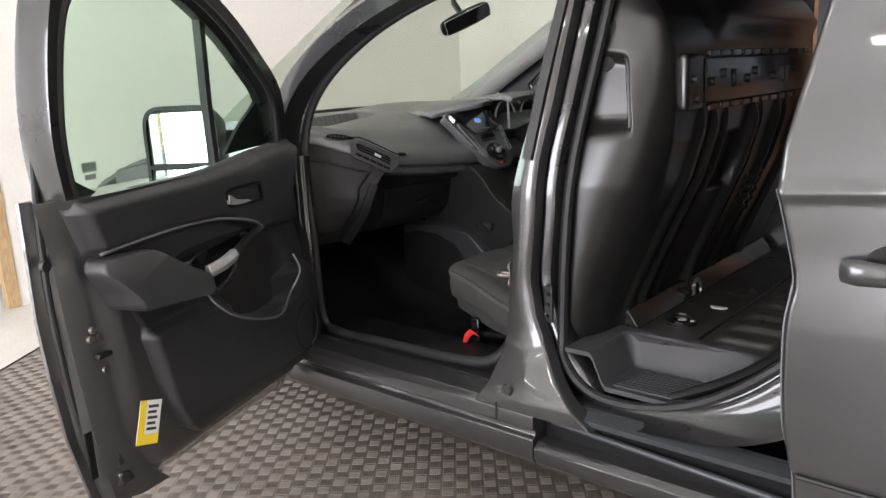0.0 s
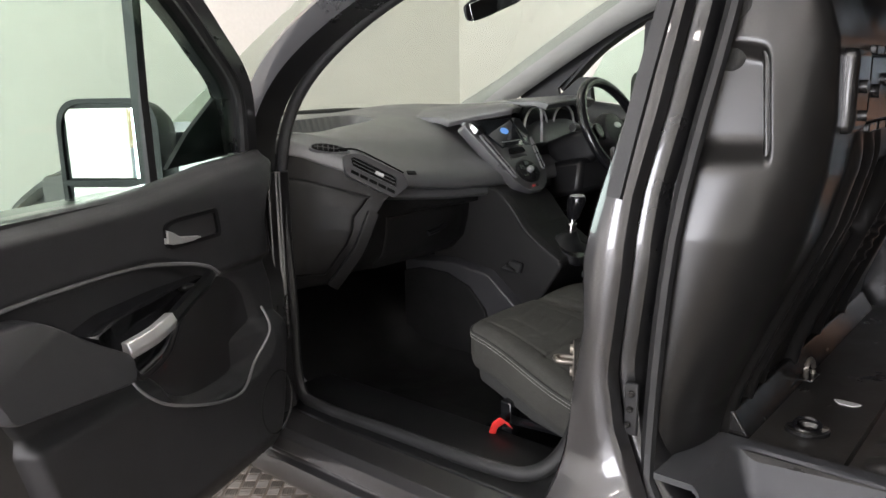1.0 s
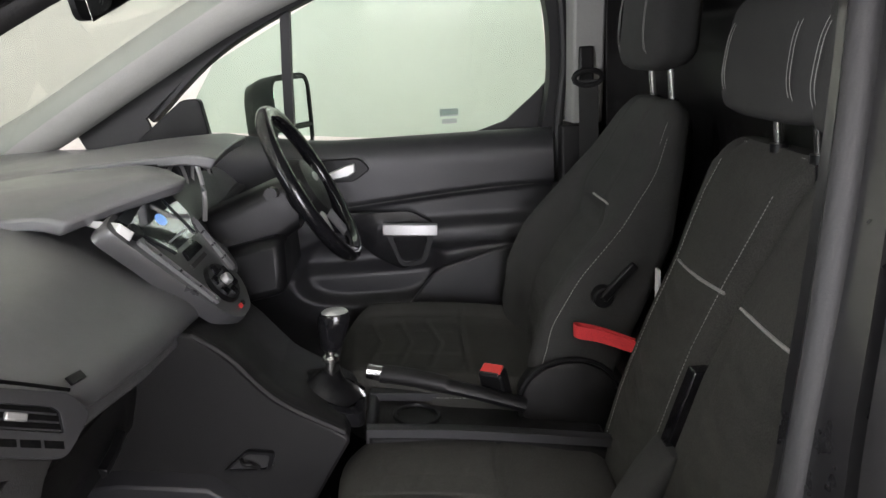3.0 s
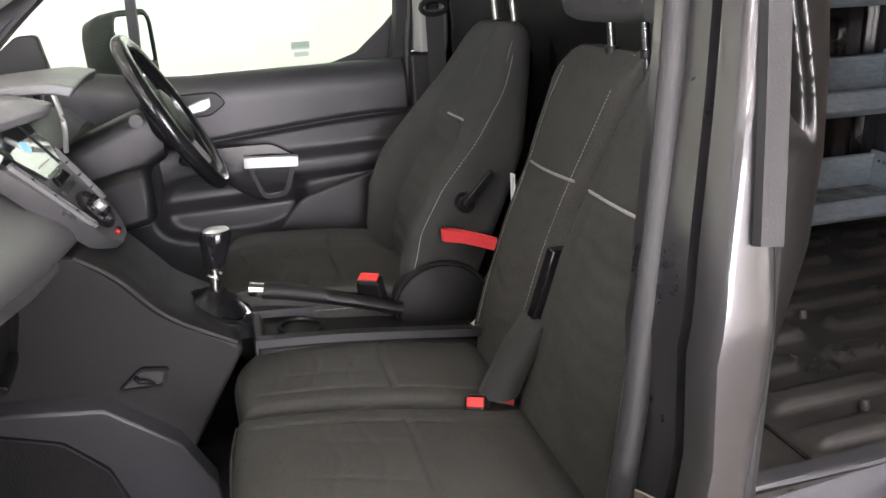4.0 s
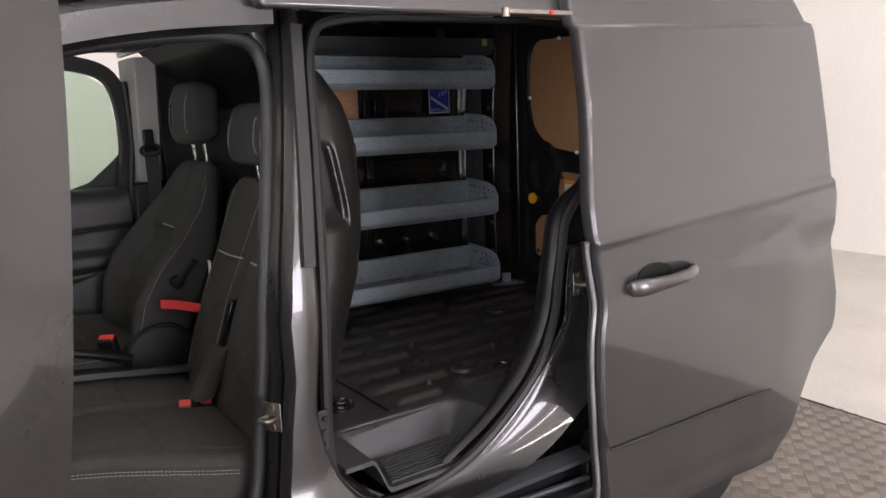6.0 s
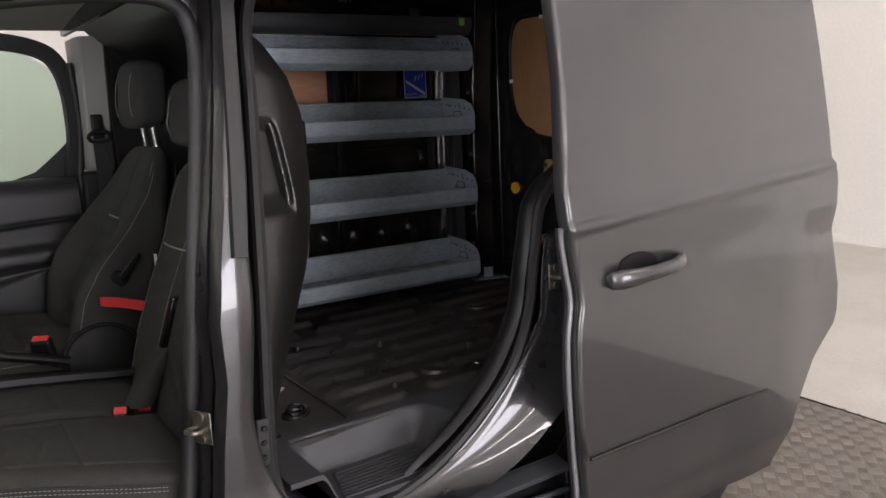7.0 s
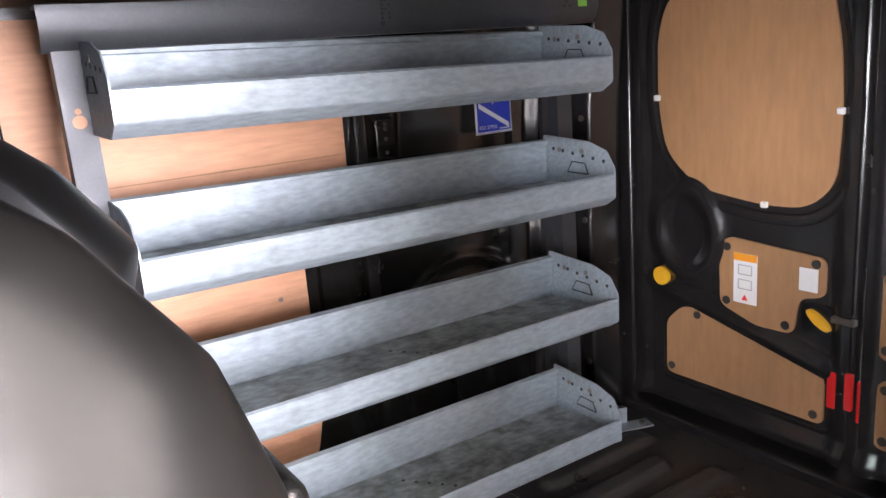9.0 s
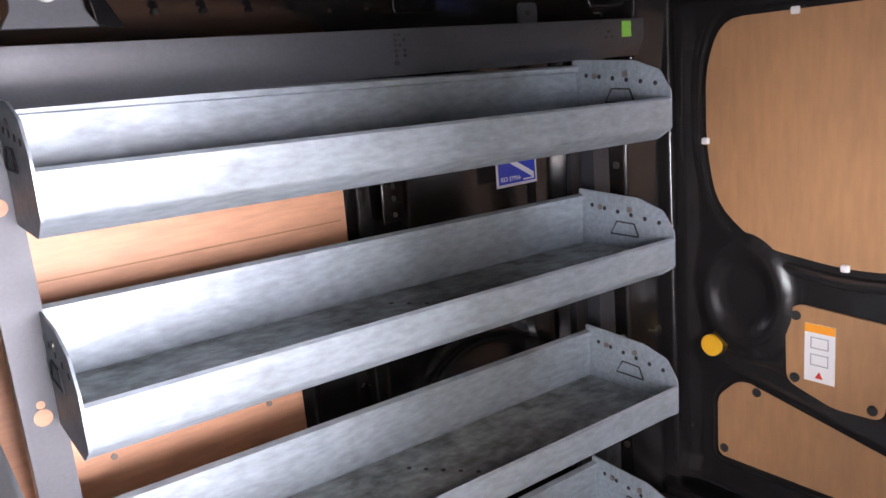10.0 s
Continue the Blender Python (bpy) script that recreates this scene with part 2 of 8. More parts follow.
def circle(r, n=10, ry=None):
    return [(r * math.cos(2 * math.pi * i / n), (ry or r) * math.sin(2 * math.pi * i / n)) for i in range(n)]


def tube(bm, path, r, n=8, closed=False, up=(0, 0, 1), ry=None, scale=None):
    return sweep(bm, path, circle(r, n, ry), up, closed, scale=scale)


def disc(bm, c, r, depth, axis="y", n=16, r2=None):
    """A short cylinder or cone from c along an axis."""
    ax = {"x": 0, "y": 1, "z": 2}[axis]
    rings = []
    for k, rr in ((0, r), (1, r if r2 is None else r2)):
        ring = []
        for i in range(n):
            q = [0, 0, 0]
            q[(ax + 1) % 3], q[(ax + 2) % 3], q[ax] = rr * math.cos(2 * math.pi * i / n), rr * math.sin(2 * math.pi * i / n), k * depth
            ring.append((c[0] + q[0], c[1] + q[1], c[2] + q[2]))
        rings.append(ring)
    return loft(bm, rings)


def sheet(bm, f, nu, nv, thick, u0=0.0, u1=1.0, v0=0.0, v1=1.0):
    """A surface f(u, v) with thickness: thick is the vector from its face to its back."""
    T = Vector(thick)
    front = [[bm.verts.new(f(u0 + (u1 - u0) * i / nu, v0 + (v1 - v0) * j / nv)) for j in range(nv + 1)] for i in range(nu + 1)]
    back = [[bm.verts.new(v.co + T) for v in r] for r in front]
    for g, flip in ((front, 0), (back, 1)):
        for i in range(nu):
            for j in range(nv):
                q = (g[i][j], g[i + 1][j], g[i + 1][j + 1], g[i][j + 1])
                bm.faces.new(q[::-1] if flip else q)
    edge = [(i, 0) for i in range(nu)] + [(nu, j) for j in range(nv)] + [(i, nv) for i in range(nu, 0, -1)] + [(0, j) for j in range(nv, 0, -1)]
    for (a, b), (c, d) in zip(edge, edge[1:] + edge[:1]):
        bm.faces.new((front[a][b], back[a][b], back[c][d], front[c][d]))
    return bm


def lerp_table(table, z):
    """Linear interpolation in a short table of (z, value)."""
    if z <= table[0][0]:
        return table[0][1]
    for (a, p), (b, q) in zip(table, table[1:]):
        if z <= b:
            return p + (q - p) * (z - a) / (b - a)
    return table[-1][1]


def sstep(a, b, x):
    t = min(1.0, max(0.0, (x - a) / (b - a)))
    return t * t * (3 - 2 * t)


def frame_of(poly_outer, poly_inner, axis, a, b, bm=None, m=None):
    """A ring-shaped plate between two polygons with the same number of points."""
    bm = bm or mesh()
    put = {"x": lambda u, v, w: (w, u, v), "y": lambda u, v, w: (u, w, v), "z": lambda u, v, w: (u, v, w)}[axis]
    rows = [[put(*p, w) for p in poly] for poly, w in ((poly_outer, a), (poly_inner, a), (poly_inner, b), (poly_outer, b))]
    return loft(bm, rows, ends_joined=True, m=m)

# ---- the workshop ----
floor = thing("floor", "pale painted concrete workshop floor, scuffed and slightly shiny", "floor", kind="structure")
part("slab", box(mesh(), -7.2, 6.2, -7.2, 5.2, -0.2, 0.0), CONCRETE, floor)
def room_wall(name, label, x0, x1, y0, y1, z0, z1, m=WALL):
    return tagged(part(name, box(mesh(), x0, x1, y0, y1, z0, z1), m), label, "wall", kind="structure")
room_wall("wall_east", "plain off-white painted workshop wall", 6.0, 6.2, -7.0, 5.0, 0, 4.2)
room_wall("wall_north", "plain off-white painted workshop wall", -7.2, 6.2, 4.78, 4.98, 0, 4.2)
room_wall("wall_west", "plain off-white painted workshop wall", -4.2, -4.0, 0.25, 4.78, 0, 4.2)
room_wall("wall_west_block", "grey painted blockwork workshop wall", -4.7, -4.5, -2.0, 0.25, 0, 4.2, BLOCK)
# the wall behind, with a wide open doorway to the daylight; the west doorway is added
for a, b in ((-7.2, -0.6), (2.6, 6.2)):
    room_wall("wall_south", "plain off-white painted workshop wall", a, b, -7.2, -7.0, 0, 4.2)
room_wall("wall_south_head", "plain off-white painted wall above a doorway", -0.6, 2.6, -7.2, -7.0, 3.0, 4.2)
room_wall("wall_west_head", "grey painted blockwork above an added, unseen doorway", -4.7, -4.5, -6.0, -2.0, 3.0, 4.2, BLOCK)
room_wall("wall_west_end", "grey painted blockwork workshop wall", -4.7, -4.5, -7.0, -6.0, 0, 4.2, BLOCK)
# unseen area lamps; the west one is added to brighten the load space
for centre, target, wide, power in (((1.0, -7.1, 1.5), (1.0, 0, 1.5), 3.1, SOUTH_POWER), ((-4.6, -4.0, 1.5), (0, -4.0, 1.5), 3.9, WEST_POWER)):
    lamp = new("unseen_opening_light", bpy.data.lights.new("unseen_opening_light", "AREA"))
    lamp.data.shape, lamp.data.size, lamp.data.size_y, lamp.data.energy = "RECTANGLE", wide, 2.9, power
    lamp.data.color = (0.93, 0.97, 1.0)
    lamp.matrix_world = look(centre, target)
tagged(part("ceiling", box(mesh(), -7.2, 6.2, -7.2, 5.2, 4.2, 4.4), CEIL), "white panelled workshop ceiling", "ceiling", kind="structure")
yard = part("yard", box(mesh(), -9, 9, -16, -7.2, -0.2, -0.01), CONCRETE)
tagged(yard, "pale concrete yard outside the doorway", "ground", kind="structure")
# timber edging where the white wall ends, conduits on the blockwork
tagged(part("timber_batten", box(mesh(), -4.06, -3.99, 0.17, 0.25, 0, 4.2), TIMBER, bevel=0.004), "bare pine batten at the end of the white wall", "batten")
for k, yy in enumerate((0.02, -0.9)):
    rack = part("conduit", tube(mesh(), [(-4.46, yy, 0), (-4.46, yy, 4.2)], 0.028, 10), GREYSTEEL)
    tagged(rack, "grey steel conduit running up the blockwork wall", "pipe", "wall conduits")
for k, zz in enumerate((1.15, 1.75, 2.35)):
    tagged(part("rail", tube(mesh(), [(-4.42, 0.1, zz), (-4.42, -1.6, zz)], 0.022, 8), GREYSTEEL), "grey steel rail across the blockwork wall", "rail", "wall rails")

# ceiling lights: twin tube battens
def batten_light():
    t = thing("ceiling_light", "white ceiling batten with two glowing tubes", "ceiling light", "ceiling battens")
    part("rod", tube(mesh(), [(0, 0, 0.0), (0, 0, 0.10)], 0.012, 8), GREYSTEEL, t)
    part("housing", box(mesh(), -0.75, 0.75, -0.11, 0.11, -0.05, 0.02), WHITE, t, bevel=0.006)
    for s in (-0.05, 0.05):
        part("tube", tube(mesh(), [(-0.72, s, -0.075), (0.72, s, -0.075)], 0.016, 10), TUBE, t)
    return t
first = batten_light()
first.matrix_basis = pose(-2.8, -2.4, 4.1)
for (x, y) in ((0.2, -2.4), (3.0, -2.4), (-2.8, 1.0), (0.2, 1.0), (3.0, 1.0), (-2.8, -5.0), (0.2, -5.0), (3.0, -5.0)):
    copy_thing(first, pose(x, y, 4.1))

# checker plate flooring under the van: a sheet with raised five-bar treads
plate = thing("checker_plate", "dusty brown checker plate flooring with raised five-bar treads", "floor plate", kind="structure")
PLATE = [(-1.1, -2.6), (2.57, -2.6), (2.65, 0.474), (3.0, 3.4), (-4.0, 3.4), (-4.0, 1.3), (-2.97, -0.07)]
part("plate_sheet", prism(mesh(), PLATE, "z", 0.0, 0.004), CHECKER, plate)
part("plate_edging", tube(mesh(), [(x, y, 0.004) for x, y in PLATE], 0.006, 6, closed=True), RUBBER, plate, "dark edging strip")

def on_plate(x, y):
    inside = False
    for (x0, y0), (x1, y1) in zip(PLATE, PLATE[1:] + PLATE[:1]):
        if (y0 > y) != (y1 > y) and x < (x1 - x0) * (y - y0) / (y1 - y0) + x0:
            inside = not inside
    return inside

# raised bars: blocks of five, turned by a quarter from block to block, sheets laid askew to the van
def tread_bars(cell=0.045, turn=radians(40)):
    verts, faces = [], []
    ct, st = math.cos(turn), math.sin(turn)
    for i in range(-104, 104):
        for j in range(-104, 104):
            cx, cy = (i * ct - j * st) * cell, (i * st + j * ct) * cell
            if not (-3.6 < cx < 2.9 and -2.5 < cy < 2.2) or (-2.2 < cx < 1.75 and cy > 0.42) or not on_plate(cx, cy):
                continue
            for k in range(5):
                o = (k - 2) * 0.0078
                h, w = 0.0182, 0.0023
                quad = [(o - w, -h), (o + w, -h), (o + w, h), (o - w, h)]
                if (i + j) % 2:
                    quad = [(b, a) for a, b in quad][::-1]
                b0 = len(verts)
                for s_, z in ((1.0, 0.004), (0.72, 0.0066)):
                    for a, b in quad:
                        a2, b2 = (o + (a - o) * s_, b * (0.96 if s_ < 1 else 1)) if not (i + j) % 2 else (a * (0.96 if s_ < 1 else 1), o + (b - o) * s_)
                        verts.append((cx + a2 * ct - b2 * st, cy + a2 * st + b2 * ct, z))
                for q in range(4):
                    r = (q + 1) % 4
                    faces.append((b0 + q, b0 + r, b0 + 4 + r, b0 + 4 + q))
                faces.append((b0 + 4, b0 + 5, b0 + 6, b0 + 7))
    me = bpy.data.meshes.new("tread_bars")
    me.from_pydata(verts, [], faces)
    me.materials.append(TREAD)
    ob = new("tread_bars", me)
    ob.parent = plate
    ob["kind"] = "stuff"
tread_bars()

# ---- the van's body ----
def skin(z):
    """How far the nearside skin leans inboard at a height."""
    return 0.02 * max(0.0, 0.5 - z) + (0.0 if z < 1.0 else 0.20 * (z - 1.0) + 0.10 * (z - 1.0) ** 2)

XREAR, YOFF = 1.86, 1.72
body = thing("van_body", "grey metallic panel van body with open doors", "van")

# rocker along the nearside with its long groove
def rocker_section(x):
    return [(x, y, z) for y, z in ((0.05, 0.255), (0.01, 0.285), (0.0, 0.30), (0.0, 0.352), (0.014, 0.360), (0.016, 0.372), (0.002, 0.380), (0.004, 0.415), (0.02, 0.432), (0.10, 0.440), (0.10, 0.262))]
part("rocker", loft(mesh(), [rocker_section(x) for x in (-1.0, 0.138)]), PAINT, body, "grey metallic painted sill with a groove", bevel=0.002)
def skirt_section(x):
    return [(x, y, z) for y, z in ((0.05, 0.255), (0.01, 0.285), (0.0, 0.30), (0.0, 0.330), (0.02, 0.345), (0.10, 0.345), (0.10, 0.262))]
part("rocker_skirt", loft(mesh(), [skirt_section(x) for x in (0.142, 0.90)]), PAINT, body, bevel=0.002)
# entrance sill inside the front door
def sill_section(x):
    return [(x, y, z) for y, z in ((0.09, 0.42), (0.09, 0.445), (0.15, 0.452), (0.17, 0.462), (0.30, 0.455), (0.31, 0.42), (0.31, 0.30), (0.09, 0.30))]
part("entrance_sill", loft(mesh(), [sill_section(x) for x in (-0.90, 0.02)]), PLASTIC2, body, bevel=0.004)

# B pillar: a hollow-looking post, flared at its foot
def b_ring(z):
    f = lerp_table(PILLAR_F, z)
    r = lerp_table(PILLAR_R, z)
    s = skin(z)
    return [(f - 0.012, s + 0.215, z), (f - 0.010, s + 0.175, z), (f - 0.006, s + 0.145, z), (f, s + 0.125, z), (r, s + 0.128, z), (r + 0.020, s + 0.140, z), (r + 0.030, s + 0.17, z), (r + 0.015, s + 0.24, z)]
PILLAR_F = ((0.42, -0.06), (0.47, -0.020), (0.53, -0.004), (0.64, 0.012), (0.72, 0.020), (0.84, 0.038), (0.96, 0.036), (1.06, 0.052), (1.2, 0.083), (1.34, 0.112), (1.5, 0.142), (1.62, 0.160))
PILLAR_R = ((0.42, 0.31), (0.47, 0.24), (0.52, 0.185), (0.58, 0.140), (0.66, 0.108), (0.76, 0.092), (0.94, 0.112), (1.08, 0.120), (1.22, 0.143), (1.4, 0.164), (1.62, 0.185))
part("b_pillar_jamb", loft(mesh(), [b_ring(0.42 + 1.2 * i / 40) for i in range(41)]), JAMB, body, "pillar jamb in body paint darkened for its shade")
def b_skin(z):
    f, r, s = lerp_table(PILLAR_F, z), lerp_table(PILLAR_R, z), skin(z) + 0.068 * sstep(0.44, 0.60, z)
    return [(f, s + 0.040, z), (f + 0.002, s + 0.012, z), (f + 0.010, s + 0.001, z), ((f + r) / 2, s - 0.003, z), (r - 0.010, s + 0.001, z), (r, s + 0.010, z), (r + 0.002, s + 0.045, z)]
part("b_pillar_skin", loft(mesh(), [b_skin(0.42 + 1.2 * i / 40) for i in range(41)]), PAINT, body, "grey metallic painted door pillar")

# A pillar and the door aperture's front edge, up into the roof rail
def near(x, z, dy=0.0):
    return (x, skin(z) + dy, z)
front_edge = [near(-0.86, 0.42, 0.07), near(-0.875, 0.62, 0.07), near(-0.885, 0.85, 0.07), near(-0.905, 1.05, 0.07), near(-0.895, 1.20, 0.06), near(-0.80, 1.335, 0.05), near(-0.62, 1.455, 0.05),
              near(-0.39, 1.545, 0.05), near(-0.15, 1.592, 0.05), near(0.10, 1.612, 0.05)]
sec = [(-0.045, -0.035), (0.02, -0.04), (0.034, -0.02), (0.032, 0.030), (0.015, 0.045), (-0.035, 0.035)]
part("a_pillar", sweep(mesh(), smooth_path(front_edge, 6), [(u, -v) for u, v in sec], up=(0, 1, 0)), JAMB, body, "front pillar and roof rail in body paint darkened for shade")
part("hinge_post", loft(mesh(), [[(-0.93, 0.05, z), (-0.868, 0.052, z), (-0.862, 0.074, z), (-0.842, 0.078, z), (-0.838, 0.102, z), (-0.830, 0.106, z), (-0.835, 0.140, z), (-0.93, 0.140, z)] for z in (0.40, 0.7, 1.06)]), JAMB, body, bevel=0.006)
# windscreen pillar foot and wing behind the door
wing = mesh()
prism(wing, rounded([(-2.0, 0.45), (-0.95, 0.45), (-0.90, 1.10), (-1.02, 1.12), (-1.45, 1.06), (-2.0, 0.98)], 0.04), "y", 0.02, 0.10)
part("front_wing", wing, PAINT, body, bevel=0.01)
# rubber seal round the front door aperture
fd = [near(-0.825, 0.50, 0.125), near(-0.835, 0.75, 0.125), near(-0.85, 1.0, 0.125), near(-0.845, 1.17, 0.115), near(-0.765, 1.30, 0.11), near(-0.59, 1.425, 0.11), near(-0.37, 1.512, 0.11), near(-0.15, 1.552, 0.11),
      near(0.05, 1.560, 0.13), near(0.116, 1.50, 0.16), near(0.100, 1.35, 0.165), near(0.062, 1.15, 0.17), near(0.026, 0.95, 0.175), near(-0.004, 0.72, 0.175), near(-0.032, 0.56, 0.165), near(-0.10, 0.478, 0.14), near(-0.22, 0.463, 0.125),
      near(-0.5, 0.458, 0.125), near(-0.74, 0.455, 0.125)]
part("front_door_seal", tube(mesh(), smooth_path(fd, 6, closed=True), 0.017, 10, closed=True, up=(0, 1, 0), ry=0.013), RUBBER, body, "black rubber door seal")

# sliding door aperture: seal, painted return and outer edge
def slide_outline(grow=0.0):
    pts = [(0.145, 0.62), (0.165, 1.0), (0.206, 1.33), (0.240, 1.55), (0.32, 1.605), (0.60, 1.615), (0.98, 1.612), (1.09, 1.57), (1.122, 1.50), (1.098, 1.40), (1.066, 1.31), (1.030, 1.235), (0.982, 1.168), (0.925, 1.122), (0.878, 1.075), (0.852, 1.01), (0.838, 0.93), (0.816, 0.81),
           (0.758, 0.69), (0.640, 0.580), (0.51, 0.500), (0.37, 0.462), (0.25, 0.468), (0.172, 0.53)]
    P = [Vector((p[0], p[1])) for p in pts]
    c = Vector((0.53, 1.03))
    out = []
    for i, p in enumerate(P):
        t = (P[(i + 1) % len(P)] - P[i - 1]).normalized()
        nrm = Vector((-t.y, t.x))
        if nrm.dot(p - c) < 0:
            nrm = -nrm
        out.append(p + nrm * grow)
    return out
def ring_at(grow, dy, n=5):
    return smooth_path([near(p.x, p.y, dy + 0.045 * (1 - sstep(0.2, 0.4, p.x)) * sstep(0.5, 0.7, p.y)) for p in slide_outline(grow)], n, closed=True)
part("sliding_door_seal", tube(mesh(), ring_at(0.0, 0.115), 0.014, 8, closed=True, up=(0, 1, 0)), RUBBER, body, "black rubber door seal")
ret = mesh()
loft(ret, [ring_at(0.006, 0.165), ring_at(-0.002, 0.150), ring_at(0.002, 0.130), ring_at(0.010, 0.122), ring_at(0.020, 0.136)], ring_closed=True, caps=False)
part("door_aperture_return", ret, PLASTIC2, body, "dark satin door return")

# rounded plastic cover along the lower rear side, just inside the seal
TRIM_LINE = smooth_path([(0.46, 0.0, 0.500), (0.60, 0.0, 0.575), (0.72, 0.0, 0.672), (0.80, 0.0, 0.80), (0.828, 0.0, 0.93), (0.846, 0.0, 1.01), (0.874, 0.0, 1.072), (0.922, 0.0, 1.120), (0.985, 0.0, 1.162), (1.03, 0.0, 1.23)], 5)
def trim_cover(u, v):
    k = u * (len(TRIM_LINE) - 1)
    i = min(len(TRIM_LINE) - 2, int(k))
    p = TRIM_LINE[i].lerp(TRIM_LINE[i + 1], k - i)
    wide = 0.095 * sstep(-0.1, 0.25, u) * (1 - 0.65 * sstep(0.72, 1.0, u))
    y = skin(p.z) + 0.128 + wide * v
    return Vector((p.x - 0.016 * math.sin(math.pi * min(1.0, 1.6 * v)) + 0.035 * v * v, y, p.z + 0.012 * math.sin(math.pi * v)))
part("inner_trim", sheet(mesh(), trim_cover, 60, 10, (0.008, 0.008, -0.004)), PLASTIC2, body, "smooth black plastic inner trim", smooth=60)
# rear jamb of the aperture: a glossy painted face that sweeps down into the sill, and the skin behind the slid door
JAMB_IN = [(0.876, 1.005), (0.866, 0.93), (0.860, 0.86), (0.856, 0.81), (0.836, 0.775), (0.803, 0.73), (0.765, 0.685), (0.715, 0.630), (0.64, 0.565), (0.56, 0.518), (0.45, 0.480), (0.30, 0.455), (0.20, 0.450)]
JAMB_OUT = [(1.010, 1.005), (1.010, 0.93), (1.005, 0.86), (0.995, 0.79), (0.975, 0.73), (0.945, 0.675), (0.900, 0.628), (0.835, 0.575), (0.74, 0.512), (0.64, 0.470), (0.50, 0.448), (0.32, 0.440), (0.20, 0.438)]
jin, jout = (smooth_path([(x, 0.0, z) for x, z in side], 4) for side in (JAMB_IN, JAMB_OUT))
def jamb_face(u, v):
    k = u * (len(jin) - 1)
    i = min(len(jin) - 2, int(k))
    a, b = jin[i].lerp(jin[i + 1], k - i), jout[i].lerp(jout[i + 1], k - i)
    p = a.lerp(b, v)
    p.y = skin(p.z) + 0.112 - 0.012 * sstep(0.0, 0.12, v) - 0.070 * v * v
    return p
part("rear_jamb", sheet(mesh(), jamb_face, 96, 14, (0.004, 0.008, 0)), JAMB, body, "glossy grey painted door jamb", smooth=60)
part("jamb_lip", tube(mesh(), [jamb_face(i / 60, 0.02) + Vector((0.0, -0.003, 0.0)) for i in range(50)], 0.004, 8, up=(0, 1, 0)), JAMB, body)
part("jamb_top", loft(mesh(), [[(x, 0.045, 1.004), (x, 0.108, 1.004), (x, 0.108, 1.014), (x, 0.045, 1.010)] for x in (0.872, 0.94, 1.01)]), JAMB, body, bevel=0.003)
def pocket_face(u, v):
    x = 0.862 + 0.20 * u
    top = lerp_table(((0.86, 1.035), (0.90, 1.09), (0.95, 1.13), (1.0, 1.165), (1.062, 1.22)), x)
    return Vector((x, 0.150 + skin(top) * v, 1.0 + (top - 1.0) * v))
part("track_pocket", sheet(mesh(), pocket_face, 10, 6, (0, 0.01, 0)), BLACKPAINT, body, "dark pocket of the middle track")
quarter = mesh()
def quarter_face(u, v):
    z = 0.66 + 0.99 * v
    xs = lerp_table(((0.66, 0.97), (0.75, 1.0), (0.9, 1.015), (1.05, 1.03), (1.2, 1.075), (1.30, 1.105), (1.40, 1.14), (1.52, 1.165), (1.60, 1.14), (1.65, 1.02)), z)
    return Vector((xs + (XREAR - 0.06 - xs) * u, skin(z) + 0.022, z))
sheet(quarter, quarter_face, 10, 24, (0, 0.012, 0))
# outer skin in the darkened paint: shade behind the slid door put into colour
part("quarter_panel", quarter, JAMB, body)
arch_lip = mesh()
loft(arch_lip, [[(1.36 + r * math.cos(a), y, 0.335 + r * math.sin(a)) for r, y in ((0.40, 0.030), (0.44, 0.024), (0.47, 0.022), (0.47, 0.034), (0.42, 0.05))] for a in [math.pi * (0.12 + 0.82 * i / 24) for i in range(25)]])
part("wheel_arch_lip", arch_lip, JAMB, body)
part("sill_end", loft(mesh(), [[(x, 0.03, z0), (x, 0.09, z0), (x, 0.09, z1), (x, 0.034, z1)] for x, z0, z1 in ((0.86, 0.30, 0.42), (0.90, 0.31, 0.47), (0.945, 0.33, 0.53))]), PLASTIC2, body, bevel=0.006)
liner = mesh()
sheet(liner, lambda u, v: Vector((1.36 + 0.43 * math.cos(math.pi * (0.05 + 0.9 * u)), 0.05 + 0.30 * v, 0.33 + 0.40 * math.sin(math.pi * (0.05 + 0.9 * u)))), 20, 3, (0, 0, 0.006))
part("wheel_arch_liner", liner, PLASTIC2, body, "black plastic wheel arch liner")
def inner_quarter(u, v):
    z = 0.575 + 1.07 * v
    xs = lerp_table(((0.575, 0.88), (0.80, 0.90), (0.95, 0.93), (1.06, 1.0), (1.12, 1.08), (1.20, 1.15), (1.38, 1.235), (1.50, 1.27), (1.58, 1.24), (1.645, 1.16)), z)
    return Vector((xs + (1.74 - xs) * u, 0.185 + skin(z) * 0.8, z))
inner = mesh()
sheet(inner, inner_quarter, 10, 20, (0, 0.01, 0))
part("quarter_inner_panel", inner, BLACKPAINT, body)

# running slot for the sliding door: dark channel, rail and perforated lip
slot = mesh()
box(slot, 0.142, 0.95, 0.06, 0.075, 0.345, 0.45)
part("track_channel", slot, PLASTIC2, body)
lip = mesh()
loft(lip, [[(x, 0.022, 0.425), (x, 0.018, 0.44), (x, 0.07, 0.452), (x, 0.075, 0.44), (x, 0.03, 0.425)] for x in (0.142, 0.5, 0.86)])
part("track_lip", lip, GREYSTEEL, body, "grey perforated track lip")
